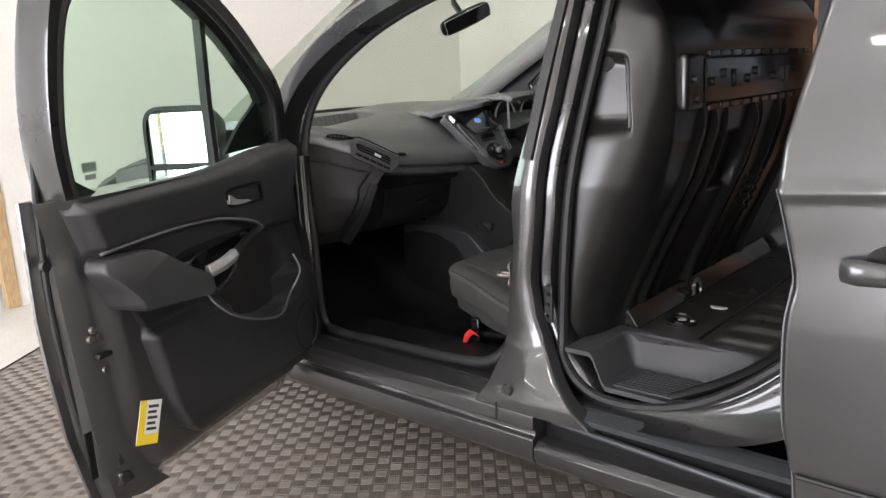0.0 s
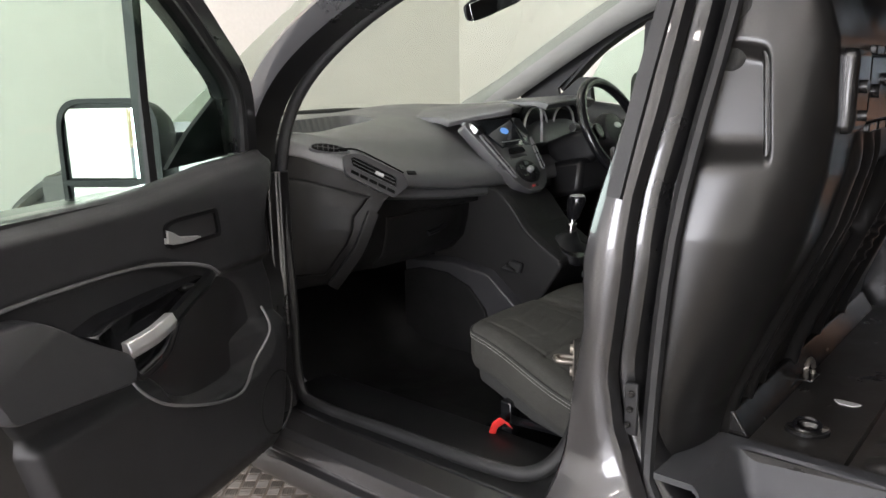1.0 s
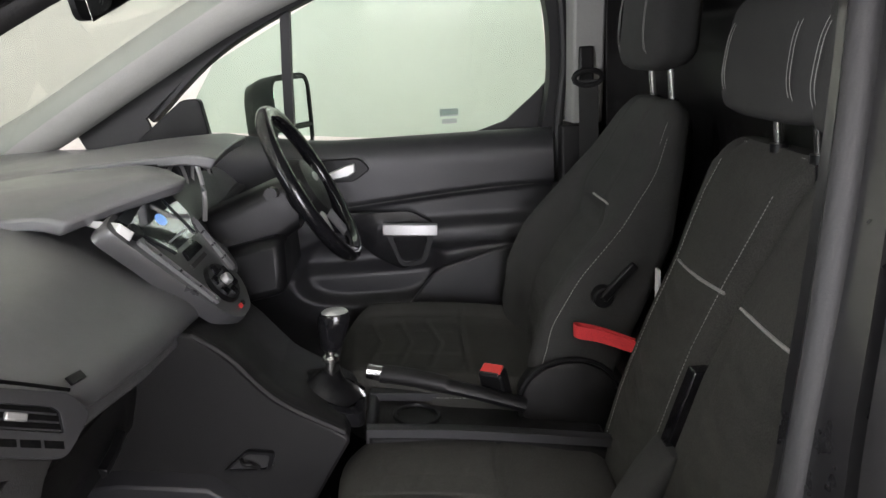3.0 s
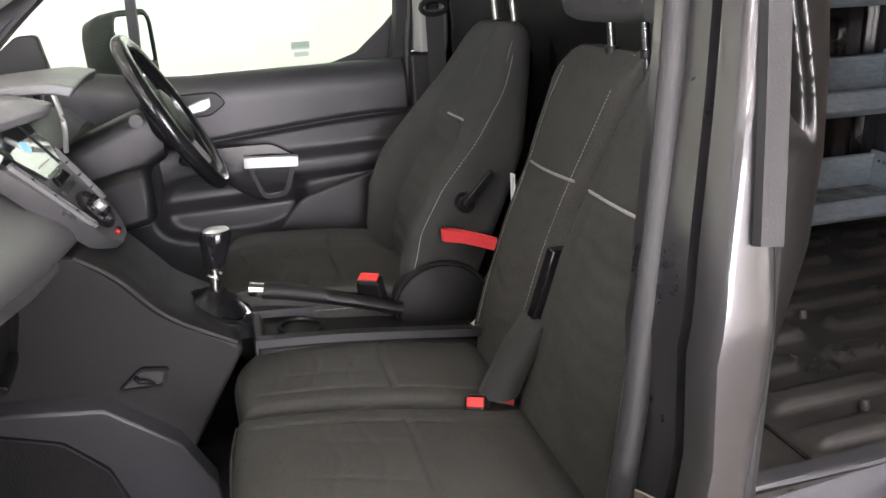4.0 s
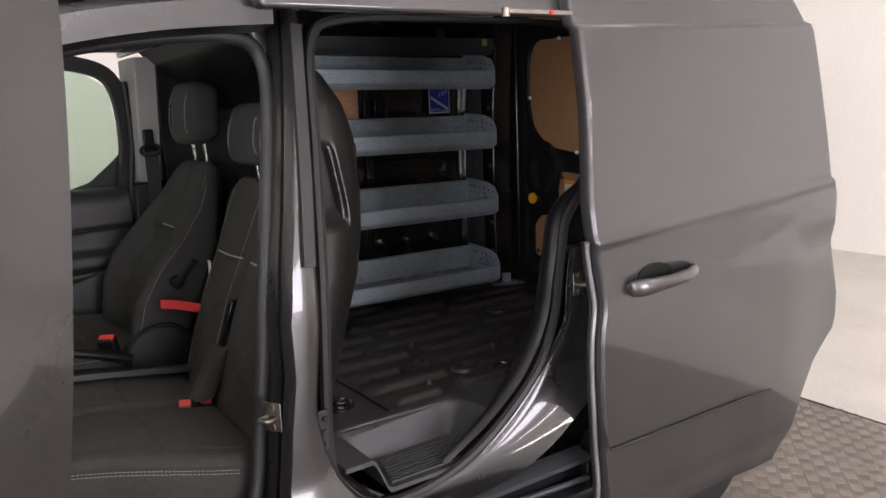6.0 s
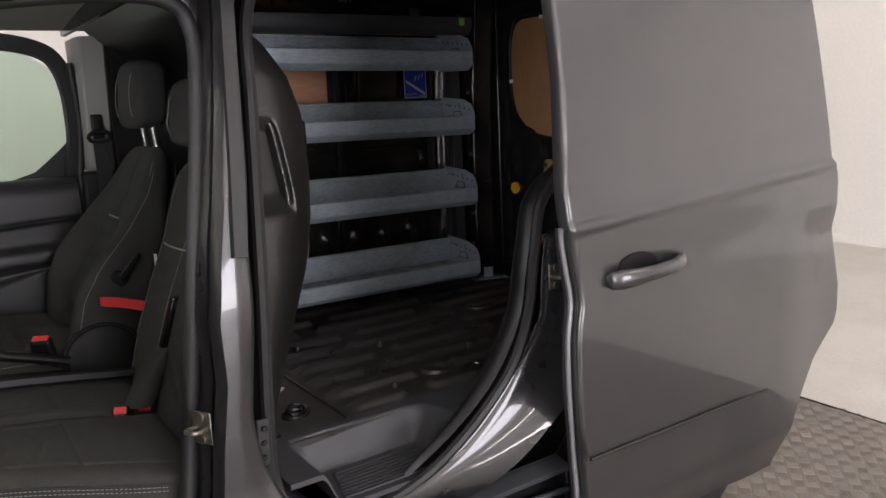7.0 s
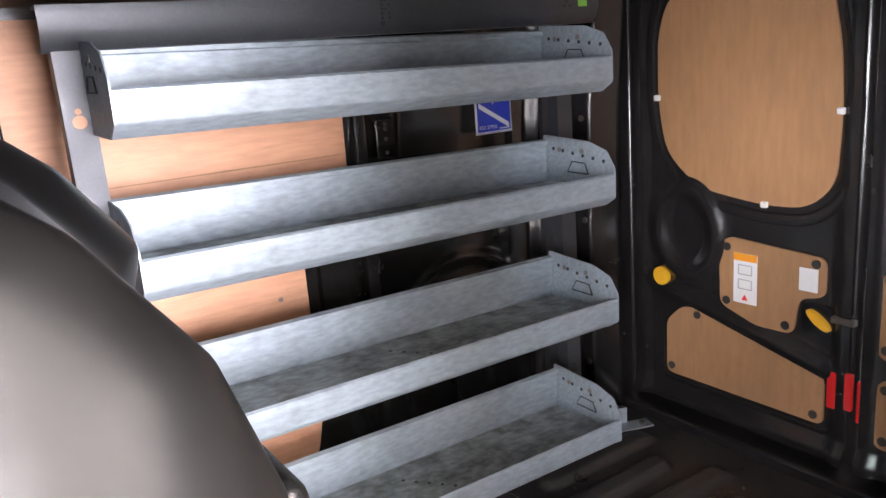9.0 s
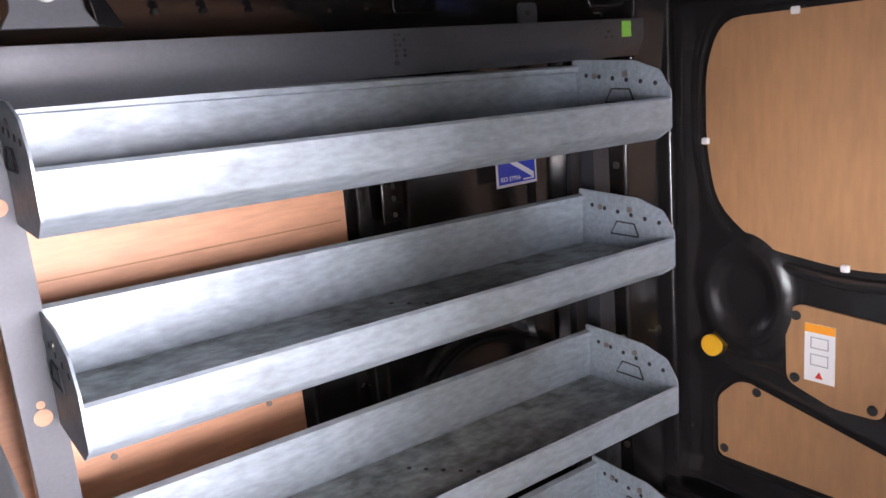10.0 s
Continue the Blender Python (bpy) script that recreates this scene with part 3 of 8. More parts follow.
part("track_rail", tube(mesh(), smooth_path([(0.17, 0.05, 0.395), (0.45, 0.045, 0.385), (0.86, 0.03, 0.372)], 4), 0.008, 8), GREYSTEEL, body, "worn steel track rail")

# roof, far side, front and underbody that close the van
roofm = mesh()
sheet(roofm, lambda u, v: Vector((-0.52 + 2.34 * u, 0.16 + 1.38 * v, 1.665 + 0.115 * sstep(0.0, 0.30, u) + 0.05 * math.sin(math.pi * v))), 24, 10, (0, 0, 0.02))
part("roof", roofm, PAINT, body)
hl = mesh()
sheet(hl, lambda u, v: Vector((-0.50 + 0.72 * u, 0.19 + 1.30 * v, 1.615 + 0.04 * math.sin(math.pi * v))), 8, 8, (0, 0, 0.012))
part("headliner", hl, GREYTRIM, body, "light grey headliner")
rail = mesh()
loft(rail, [[(x, 0.10, 1.60), (x, 0.115, 1.66), (x, 0.19, 1.70), (x, 0.21, 1.66), (x, 0.15, 1.60)] for x in (0.05, 0.6, 1.2, 1.60)])
part("roof_rail", rail, PAINT, body, bevel=0.01)
part("roof_side", sheet(mesh(), lambda u, v: Vector((0.05 + 1.77 * u, 0.165 + 0.02 * v, 1.69 + 0.10 * v)), 4, 3, (0, 0.02, 0)), PAINT, body)
part("roof_closer", sheet(mesh(), lambda u, v: Vector((0.08, 0.19 + 1.33 * u, 1.60 + 0.19 * v)), 4, 3, (0.015, 0, 0)), BLACKPAINT, body)
hood = mesh()
sheet(hood, lambda u, v: Vector((-1.45 - 0.9 * u, 0.05 + 1.60 * v, 1.06 - 0.22 * u * u)), 8, 8, (0, 0, -0.02))
part("bonnet", hood, PAINT, body)
offw = mesh()
prism(offw, [(-2.0, 0.45), (-0.95, 0.45), (-0.90, 1.10), (-1.02, 1.12), (-1.45, 1.06), (-2.0, 0.98)], "y", YOFF - 0.05, YOFF)
part("front_wing", offw, PAINT, body, bevel=0.01)
off = mesh()
sheet(off, lambda u, v: Vector((0.20 + 1.64 * u, YOFF - 0.03 - 0.18 * sstep(0.55, 1.0, v) - 0.02, 0.35 + 1.46 * v)), 4, 12, (0, 0.02, 0))
part("offside_panel", off, PAINT, body)
under = mesh()
box(under, -2.0, 1.84, 0.10, 1.62, 0.24, 0.30)
part("underbody", under, BLACKPAINT, body)
nose = mesh()
box(nose, -2.38, -2.0, 0.10, 1.62, 0.25, 0.92)
part("nose", nose, PAINT, body, bevel=0.06, seg=4)
fire = mesh()
box(fire, -1.40, -1.36, 0.10, 1.62, 0.30, 1.10)
part("firewall", fire, BLACKPAINT, body)

# windscreen
ws = mesh()
sheet(ws, lambda u, v: Vector((-1.42 + 0.98 * v - 0.10 * math.sin(math.pi * u), 0.10 + 0.06 * v + (1.50 - 0.10 * v) * u, 1.10 + 0.53 * v + 0.03 * v * (1 - v))), 12, 8, (0.004, 0, 0.004))
wso = part("windscreen", ws, CLEAR, body, "clear windscreen")
wso.visible_shadow = False
# windscreen pillar of the near side and its dark edge band
part("windscreen_pillar", tube(mesh(), smooth_path([(-1.02, 0.12, 1.10), (-0.93, 0.13, 1.25), (-0.80, 0.15, 1.38), (-0.62, 0.17, 1.50), (-0.42, 0.19, 1.60)], 4), 0.016, 8, ry=0.016), PAINT, body)

# ---- load space ----
FZ = 0.575
loadfloor = thing("load_floor", "worn black steel load floor with pressed ribs", "van floor", kind="structure")
def load_height(x, y):
    h = 0.0
    for k in range(9):
        yy = 0.40 + 0.115 * k
        if 0.46 < x < 1.62:
            ribx = sstep(0.44, 0.50, x) * (1 - sstep(1.58, 1.64, x))
            s = ((x - 0.66 - 0.10 * (k % 2)) % 0.46) - 0.23
            d = math.hypot(max(0.0, abs(s) - 0.165), y - yy)
            h += 0.017 * (1 - sstep(0.018, 0.036, d)) * ribx
    return h
lf = mesh()
sheet(lf, lambda u, v: Vector((0.20 + 1.56 * u, 0.31 + 1.20 * v, FZ + load_height(0.20 + 1.56 * u, 0.31 + 1.20 * v))), 190, 190, (0, 0, -0.02))
part("ribbed_sheet", lf, LOADFLOOR, loadfloor, smooth=60)

# step well inside the sliding door
step = thing("step_trim", "grey-black moulded plastic step with a ribbed tread", "step trim")
def step_z(x, y):
    inside = sstep(0.24, 0.29, x) * (1 - sstep(0.60 - 0.25 * (y - 0.12), 0.665 - 0.25 * (y - 0.12), x)) * (1 - sstep(0.275 + 0.02 * (0.6 - x), 0.315 + 0.03 * (0.6 - x), y))
    return FZ + 0.006 - 0.085 * inside
sm = mesh()
sheet(sm, lambda u, v: Vector((0.17 + 0.62 * u, 0.115 + 0.235 * v, step_z(0.17 + 0.62 * u, 0.115 + 0.235 * v))), 70, 40, (0, 0, -0.012))
part("step_moulding", sm, STEPMAT, step)
for k in range(9):
    yy = 0.135 + 0.0145 * k
    part("tread_rib", box(mesh(), 0.30 + 0.01 * k * 0.4, 0.585 - 0.004 * k, yy, yy + 0.006, FZ - 0.080, FZ - 0.0745), STEPMAT, step)

# bulkhead behind the seats: pressed steel, bulging rearwards
bulk = thing("bulkhead", "glossy black pressed steel bulkhead with ribs and a moulded recess", "bulkhead")
BT = ((0.57, 0.200), (0.66, 0.215), (0.72, 0.235), (0.844, 0.282), (0.989, 0.336), (1.10, 0.360), (1.20, 0.366), (1.331, 0.360), (1.411, 0.334), (1.48, 0.284), (1.53, 0.225), (1.58, 0.16), (1.64, 0.10))
def bulk_x(y, z):
    x = lerp_table(BT, z)
    # upright ribs and a shallow panel
    for yy, w, h in ((0.47, 0.022, 0.014), (0.55, 0.016, 0.018), (0.64, 0.012, 0.012), (0.84, 0.018, 0.026), (0.92, 0.012, 0.012), (1.06, 0.016, 0.018), (1.14, 0.012, 0.012), (1.30, 0.016, 0.020)):
        x += h * math.exp(-((y - yy - 0.24 * (z - 1.0)) / w) ** 4) * (1 - sstep(1.12, 1.2, z))
    x -= 0.02 * sstep(0.66, 0.68, y) * (1 - sstep(0.80, 0.82, y)) * sstep(0.92, 0.94, z) * (1 - sstep(1.08, 1.10, z))
    x += 0.04 * sstep(1.34, 1.42, z) * sstep(0.56, 0.66, y)
    # louvres low in the panel
    if 0.97 < y < 1.12 and 0.80 < z < 0.94:
        x += 0.010 * (0.5 + 0.5 * math.cos(2 * math.pi * (z + 0.2 * y) / 0.032)) * sstep(0.97, 0.99, y) * (1 - sstep(1.10, 1.12, y))
    return x
def bulk_face(u, v):
    """Round the near corner first, then across the van."""
    z = 0.57 + 1.07 * v
    if u > 0.4:
        y = 0.345 + 1.16 * (u - 0.4) / 0.6
        return Vector((bulk_x(y, z), y, z))
    a = u / 0.4 * math.pi / 2
    e0 = 0.135 - 0.03 * sstep(1.45, 1.60, z)
    full = lerp_table(BT, z)
    x = e0 + (full - e0) * math.sin(a)
    y0 = min(0.178 + skin(z), 0.305)
    y = y0 + (0.345 - y0) * (1 - math.cos(a) ** 1.15)
    # dished recess in the corner: flat back, sloping ledge below, arched top
    right = lerp_table(((1.10, 0.298), (1.34, 0.270)), z)
    inx = sstep(0.150, 0.166, x) * (1 - sstep(right - 0.016, right, x))
    top = 1.338 - 0.010 * ((x - 0.20) / 0.06) ** 2
    inz = sstep(1.112, 1.172, z) * (1 - sstep(top - 0.040, top, z))
    y += (y0 + 0.018 + 0.33 * (x - 0.15) - 0.10 * (z - 1.24) - y) * inx * inz
    return Vector((x, y, z))
bk = mesh()
sheet(bk, bulk_face, 260, 170, (-0.012, 0.006, 0))
part("pressed_panel", bk, BULK, bulk, smooth=60)
strip = mesh()
for k in range(11):
    box(strip, 0.366, 0.380, 0.52 + 0.079 * k, 0.58 + 0.079 * k, 1.305, 1.322)
    box(strip, 0.366, 0.380, 0.52 + 0.079 * k, 0.58 + 0.079 * k, 1.165, 1.182)
box(strip, 0.356, 0.378, 0.50, 1.45, 1.185, 1.302)
part("cross_rail", strip, BLACKPAINT, bulk, "black slotted cross rail", bevel=0.003)
for k, yy in enumerate((0.54, 0.62, 0.80, 0.86, 1.02, 1.2)):
    part("rail_bolt", disc(mesh(), (0.376, yy, 1.24 + 0.02 * (k % 2)), 0.013, 0.012, "x", 10), BLACKPAINT, bulk)
for s in (0.42, 0.84):
    part("rail_pocket", box(mesh(), 0.376, 0.386, s + 0.26, s + 0.31, 1.22, 1.27), GLOSSBLACK, bulk, bevel=0.004)
part("rail_end", pad_box(0.345, 0.385, 0.365, 0.47, 1.170, 1.315), BLACKPAINT, bulk, "rounded rail end pressing", bevel=0.014, seg=4)
part("rail_end_bolt", disc(mesh(), (0.384, 0.41, 1.25), 0.012, 0.010, "x", 10), BLACKPAINT, bulk)
part("rail_end_bolt", disc(mesh(), (0.384, 0.425, 1.20), 0.010, 0.010, "x", 10), BLACKPAINT, bulk)
part("foot_flange", loft(mesh(), [[(0.20, y, FZ), (0.255, y, FZ), (0.250, y, FZ + 0.010), (0.222, y, FZ + 0.05), (0.20, y, FZ + 0.05)] for y in (0.36, 0.9, 1.45)]), BLACKPAINT, bulk, bevel=0.003)

# offside inner wall
wallo = thing("offside_inner_wall", "black painted inner side panel with pressed stiffeners", "van wall", kind="structure")
def wall_y(x, z):
    y = 1.497 - 0.03 * sstep(1.3, 1.7, z)
    y -= 0.03 * sstep(1.50, 1.54, x)
    px, pz = abs(x - 1.30) / 0.17, abs(z - 1.39) / 0.19
    y += 0.016 * (1 - sstep(0.93, 1.0, (px ** 6 + pz ** 6) ** (1 / 6)))
    px, pz = abs(x - 1.17) / 0.27, abs(z - 1.03) / 0.14
    y += 0.016 * (1 - sstep(0.94, 1.0, (px ** 7 + pz ** 7) ** (1 / 7)))
    d = math.hypot(x - 1.30, z - 0.86)
    y -= 0.014 * math.exp(-((d - 0.20) / 0.016) ** 2) * sstep(0.80, 0.95, z)
    for k in range(4):
        y -= 0.014 * math.exp(-((x - 0.95 - 0.13 * k + 0.22 * (z - 0.8)) / 0.010) ** 2) * (1 - sstep(0.80, 0.86, z))
    return y
ow = mesh()
sheet(ow, lambda u, v: Vector((0.20 + 1.56 * u, wall_y(0.20 + 1.56 * u, 0.56 + 1.24 * v), 0.56 + 1.24 * v)), 150, 150, (0, 0.012, 0))
part("pressed_side_panel", ow, BLACKPAINT, wallo)
dpost = mesh()
loft(dpost, [[(1.60, 1.46 - 0.05 * sstep(1.3, 1.7, z), z), (1.62, 1.385 - 0.05 * sstep(1.3, 1.7, z), z), (1.70, 1.365 - 0.05 * sstep(1.3, 1.7, z), z), (1.735, 1.385, z), (1.74, 1.5, z), (1.60, 1.5, z)] for z in (0.56, 0.8, 1.1, 1.4, 1.76)])
part("rear_post", dpost, BLACKPAINT, wallo, bevel=0.006)
for k in range(7):
    part("post_bolt", disc(mesh(), (1.618, 1.40, 0.72 + 0.13 * k), 0.008, -0.006, "x", 8), ZINC, wallo)
top = mesh()
loft(top, [[(x, 1.29, 1.775), (x, 1.34, 1.735), (x, 1.395, 1.690), (x, 1.455, 1.672), (x, 1.49, 1.70), (x, 1.49, 1.78)] for x in (0.10, 1.0, 1.74)])
part("cant_rail", top, BLACKPAINT, wallo, bevel=0.006)
for k in range(8):
    part("rail_bolt", disc(mesh(), (0.62 + 0.066 * k, 1.372, 1.703), 0.007, -0.006, "y", 10, 0.004), BLACKPAINT, wallo)
for x0, w in ((1.05, 0.085), (1.50, 0.10)):
    part("rail_window", frame_of(rounded([(x0, 1.690), (x0 + w, 1.690), (x0 + w, 1.728), (x0, 1.728)], 0.010), rounded([(x0 + 0.008, 1.696), (x0 + w - 0.008, 1.696), (x0 + w - 0.008, 1.722), (x0 + 0.008, 1.722)], 0.007), "y", 1.352, 1.395), BLACKPAINT, wallo, bevel=0.002)
part("rail_tab", prism(mesh(), rounded([(1.30, 1.662), (1.345, 1.662), (1.345, 1.700), (1.30, 1.700)], 0.010), "y", 1.335, 1.339), GREYSTEEL, wallo, "small grey tab")
part("tab_hole", disc(mesh(), (1.322, 1.335, 1.683), 0.006, -0.001, "y", 10), INK, wallo)
# upright channel and drilled plate beside the lining
part("upright_channel", loft(mesh(), [[(1.012, 1.50, z), (1.014, 1.474, z), (1.030, 1.470, z), (1.046, 1.474, z), (1.048, 1.50, z)] for z in (0.62, 1.1, 1.66)]), BLACKPAINT, wallo, bevel=0.004)
pl_ = part("drilled_plate", box(mesh(), 1.065, 1.115, 1.470, 1.478, 1.335, 1.425), BLACKPAINT, wallo, bevel=0.004)
for z in (1.350, 1.380, 1.402, 1.412):
    part("plate_hole", disc(mesh(), (1.090, 1.4695, z), 0.005, -0.001, "y", 8), INK, pl_)
for k in range(5):
    part("side_hole", disc(mesh(), (1.565, 1.4695, 0.90 + 0.13 * k), 0.007, -0.001, "y", 8), INK, wallo)
part("post_web", prism(mesh(), [(1.52, 0.62), (1.60, 0.62), (1.60, 1.64), (1.54, 1.64)], "y", 1.455, 1.475), GREYSTEEL, wallo, "drilled grey web beside the post")
rf = mesh()
sheet(rf, lambda u, v: Vector((0.06 + 1.70 * u, 0.19 + 1.31 * v, 1.752 + 0.045 * math.sin(math.pi * v) - 0.006 * math.exp(-(((u * 4) % 1 - 0.5) / 0.14) ** 4))), 60, 6, (0, 0, 0.01))
tagged(part("load_space_roof", rf, BLACKPAINT), "black painted underside of the van roof", "van roof", kind="structure")

ply = thing("plywood_lining", "bare reddish plywood lining panel", "plywood panel")
pp = mesh()
prism(pp, rounded([(0.36, 0.60), (0.79, 0.60), (0.845, 0.72), (0.862, 0.80), (0.862, 1.00), (0.862, 1.235), (0.985, 1.245), (0.992, 1.692), (0.36, 1.692)], 0.02), "y", 1.468, 1.474)
part("board", pp, PLY, ply)
plys = mesh()
box(plys, 0.37, 0.975, 1.4655, 1.4675, 1.360, 1.3625)
part("board_joint", plys, PLYDOOR, ply)
for (x, z) in ((0.55, 1.08), (0.80, 1.08), (0.72, 0.93), (0.55, 1.55)):
    part("screw", disc(mesh(), (x, 1.468, z), 0.005, -0.003, "y", 8), ZINC, ply)

# racking: two posts, a top beam and four trays
def tray(zb, name="shelf_tray"):
    t = thing(name, "galvanised steel shelf tray, scuffed and stained", "shelf", "racking trays")
    L = mesh()
    x0, x1, yf, yb = 0.0, 0.962, 0.0, 0.215
    th = 0.0022
    prof = [(yf + 0.034, -0.010), (yf + 0.002, 0.010), (yf, 0.014), (yf, 0.058), (yf + 0.004, 0.062), (yf + 0.004 + th, 0.060), (yf + 0.008, 0.030), (yb - 0.004, 0.030), (yb - 0.004, 0.112), (yb - 0.010, 0.114), (yb - 0.010, 0.122), (yb, 0.126), (yb + th, 0.124), (yb + th, 0.022), (yf + 0.034, 0.022)]
    prism(L, prof, "x", x0, x1)
    part("tray_body", L, GALV, t)
    part("tray_floor", box(mesh(), x0 + 0.004, x1 - 0.004, yf + 0.012, yb - 0.008, 0.0302, 0.0312), GALVFLOOR, t, "scuffed and stained tray floor")
    for xe in (x0 - 0.003, x1):
        e = mesh()
        prism(e, rounded([(yf + 0.030, -0.010), (yf - 0.001, 0.010), (yf - 0.001, 0.072), (yf + 0.022, 0.108), (yf + 0.075, 0.126), (yb + 0.004, 0.136), (yb + 0.004, -0.006)], 0.004, 2), "x", xe, xe + 0.003)
        end = part("end_plate", e, GALV, t)
        for k in range(6):
            part("punched_hole", disc(mesh(), (xe - 0.0008, yf + 0.03 + 0.031 * k, 0.086 + 0.004 * k), 0.0042, 0.0046, "x", 8), INK, t)
        emb = mesh()
        tube(emb, [(xe - 0.001, yf + 0.075, 0.055), (xe - 0.001, yf + 0.085, 0.078), (xe - 0.001, yf + 0.125, 0.080), (xe - 0.001, yf + 0.14, 0.056), (xe - 0.001, yf + 0.075, 0.055)], 0.0016, 5, up=(1, 0, 0))
        part("embossed_mark", emb, INK, t)
        for k in (0.05, 0.12):
            part("bolt_head", disc(mesh(), (xe - 0.002, yb - k, 0.104), 0.006, 0.008, "x", 8), ZINC, t)
    for k in range(5):
        part("drain_hole", disc(mesh(), (0.47 + 0.018 * k, 0.15 - 0.022 * k, 0.0312), 0.004, 0.0008, "z", 8), INK, t)
    return t
rack = thing("racking", "grey painted steel racking uprights bolted to the van side", "racking")
for x0 in (0.427, 1.492):
    p = mesh()
    yb = 1.275 if x0 < 1 else 1.352
    prism(p, [(x0, yb), (x0 + 0.045, yb), (x0 + 0.045, yb + 0.035), (x0 + 0.042, yb + 0.035), (x0 + 0.042, yb + 0.003), (x0 + 0.003, yb + 0.003), (x0 + 0.003, yb + 0.035), (x0, yb + 0.035)], "z", FZ + 0.002, 1.655)
    part("post", p, GREYSTEEL, rack)
    for k in range(4):
        hole = disc(mesh(), (x0 + 0.022, yb - 0.001, 0.74 + 0.25 * k), 0.0105, 0.003, "y", 14)
        disc(hole, (x0 + 0.022, yb - 0.001, 0.756 + 0.25 * k), 0.005, 0.003, "y", 10)
        part("keyhole", hole, PLY if x0 < 1 else INK, rack)
bm_ = mesh()
prism(bm_, [(1.272, 1.598), (1.276, 1.594), (1.310, 1.594), (1.310, 1.598), (1.276, 1.600), (1.262, 1.626), (1.262, 1.656), (1.30, 1.656), (1.30, 1.660), (1.258, 1.660), (1.258, 1.625)], "x", 0.415, 1.540)
part("top_beam", bm_, GREYSTEEL, rack)
part("green_tag", box(mesh(), 1.478, 1.503, 1.2565, 1.258, 1.628, 1.656), LABELGREEN, rack, "small green sticker")
# punched letter and screw in the beam
for j, row in enumerate(("110", "101", "110", "101", "101")):
    for i, dot in enumerate(row):
        if dot == "1":
            part("punched_hole", disc(mesh(), (0.985 + 0.0075 * i, 1.2585, 1.652 - 0.0075 * j), 0.0028, -0.0012, "y", 8), INK, rack)
for x, z in ((0.985, 1.612), (1.445, 1.640), (1.437, 1.630), (1.453, 1.630)):
    part("beam_screw", disc(mesh(), (x, 1.2585, z), 0.004, -0.002, "y", 8), INK, rack)
# the racking hangs a touch low at its rear end
for zb in (1.476, 1.234, 0.957, 0.667):
    t = tray(zb)
    t.matrix_basis = pose(0.468, 1.120, zb, 0, 1.0, 0)

# blue notice on the inner wall
sign = thing("blue_sign", "blue and white load notice stuck on the black panel", "sign")
sign.location = (0.010, -0.020, 0.006)
part("sign_board", box(mesh(), 1.335, 1.445, 1.498, 1.500, 1.35, 1.48), LABELWHITE, sign)
part("blue_field", box(mesh(), 1.340, 1.440, 1.4965, 1.498, 1.356, 1.474), BLUE, sign)
st = mesh()
prism(st, [(1.345, 1.425), (1.345, 1.413), (1.435, 1.360), (1.435, 1.372)], "y", 1.4955, 1.4968)
part("white_stripe", st, LABELWHITE, sign)
for k in range(3):
    b = mesh()
    prism(b, [(1.385 + 0.017 * k, 1.420 + 0.006 * k), (1.389 + 0.017 * k, 1.420 + 0.006 * k), (1.396 + 0.017 * k, 1.440 + 0.006 * k), (1.392 + 0.017 * k, 1.440 + 0.006 * k)], "y", 1.4955, 1.4968)
    part("white_bar", b, LABELWHITE, sign)

txt = bpy.data.curves.new("caption", "FONT")
txt.body, txt.size, txt.extrude = "ISO 27956", 0.0125, 0.0003
txo = new("caption_source", txt)
cap = new("caption", bpy.data.meshes.new_from_object(txo))
bpy.data.objects.remove(txo)
cap.data.materials.clear()
cap.data.materials.append(LABELWHITE)
cap.matrix_basis = pose(1.344, 1.4962, 1.362, 90, 0, 0)
cap.parent = sign
part("white_bar", box(mesh(), 1.405, 1.435, 1.4955, 1.4968, 1.359, 1.362), LABELWHITE, sign)

# rear doors seen from inside
def rear_door(name, y0, y1, ztop, label):
    d = tagged(new(name), label, "rear door", "rear doors")
    p = mesh()
    prism(p, rounded([(y0, 0.60), (y1, 0.60), (y1, 1.70), (y0, 1.70)], 0.05), "x", 1.75, 1.84)
    part("door_shell", p, BLACKPAINT, d, bevel=0.012)
    return d
def board(parent, name, poly, x, mtl, r=0.03, depth=0.006):
    p = mesh()
    prism(p, rounded(poly, r), "x", x - depth, x)
    return part(name, p, mtl, parent)
def rim(parent, poly, x, r, w, mtl=BLACKPAINT):
    pts = [(x, a, b) for a, b in rounded(poly, r)]
    part("pressed_rim", tube(mesh(), pts, w, 8, closed=True, up=(1, 0, 0), ry=w * 0.6), mtl, parent)
def pressed_skin(parent, y0, y1, cy, deep=1.0):
    """Inner skin of a rear door: a proud border and a rounded hollow beside the window."""
    def f(u, v):
        y, z = y0 + (y1 - y0) * u, 0.62 + 1.075 * v
        d = math.hypot((y - cy) / 0.085, (z - 1.085) / 0.105)
        ridge = 0.020 * deep * math.exp(-((d - 1.0) / 0.28) ** 2)
        side = 0.012 * (1 - sstep(0.016, 0.050, min(abs(y - y0), abs(y1 - y)))) + 0.016 * (1 - sstep(0.0, 0.05, z - 0.63))
        web = 0.014 * deep * math.exp(-((z - 0.915 - 0.25 * (y - cy)) / 0.025) ** 2) * sstep(0.0, 0.06, min(y - y0, y1 - y))
        return Vector((1.7475 - max(ridge, side, web), y, z))
    return part("pressed_skin", sheet(mesh(), f, 60, 100, (0.004, 0, 0)), BLACKPAINT, parent, smooth=60)
rd1 = rear_door("rear_door", 0.765, 1.355, 1.64, "black painted rear door with hardboard panels")
pressed_skin(rd1, 0.775, 1.345, 1.19)
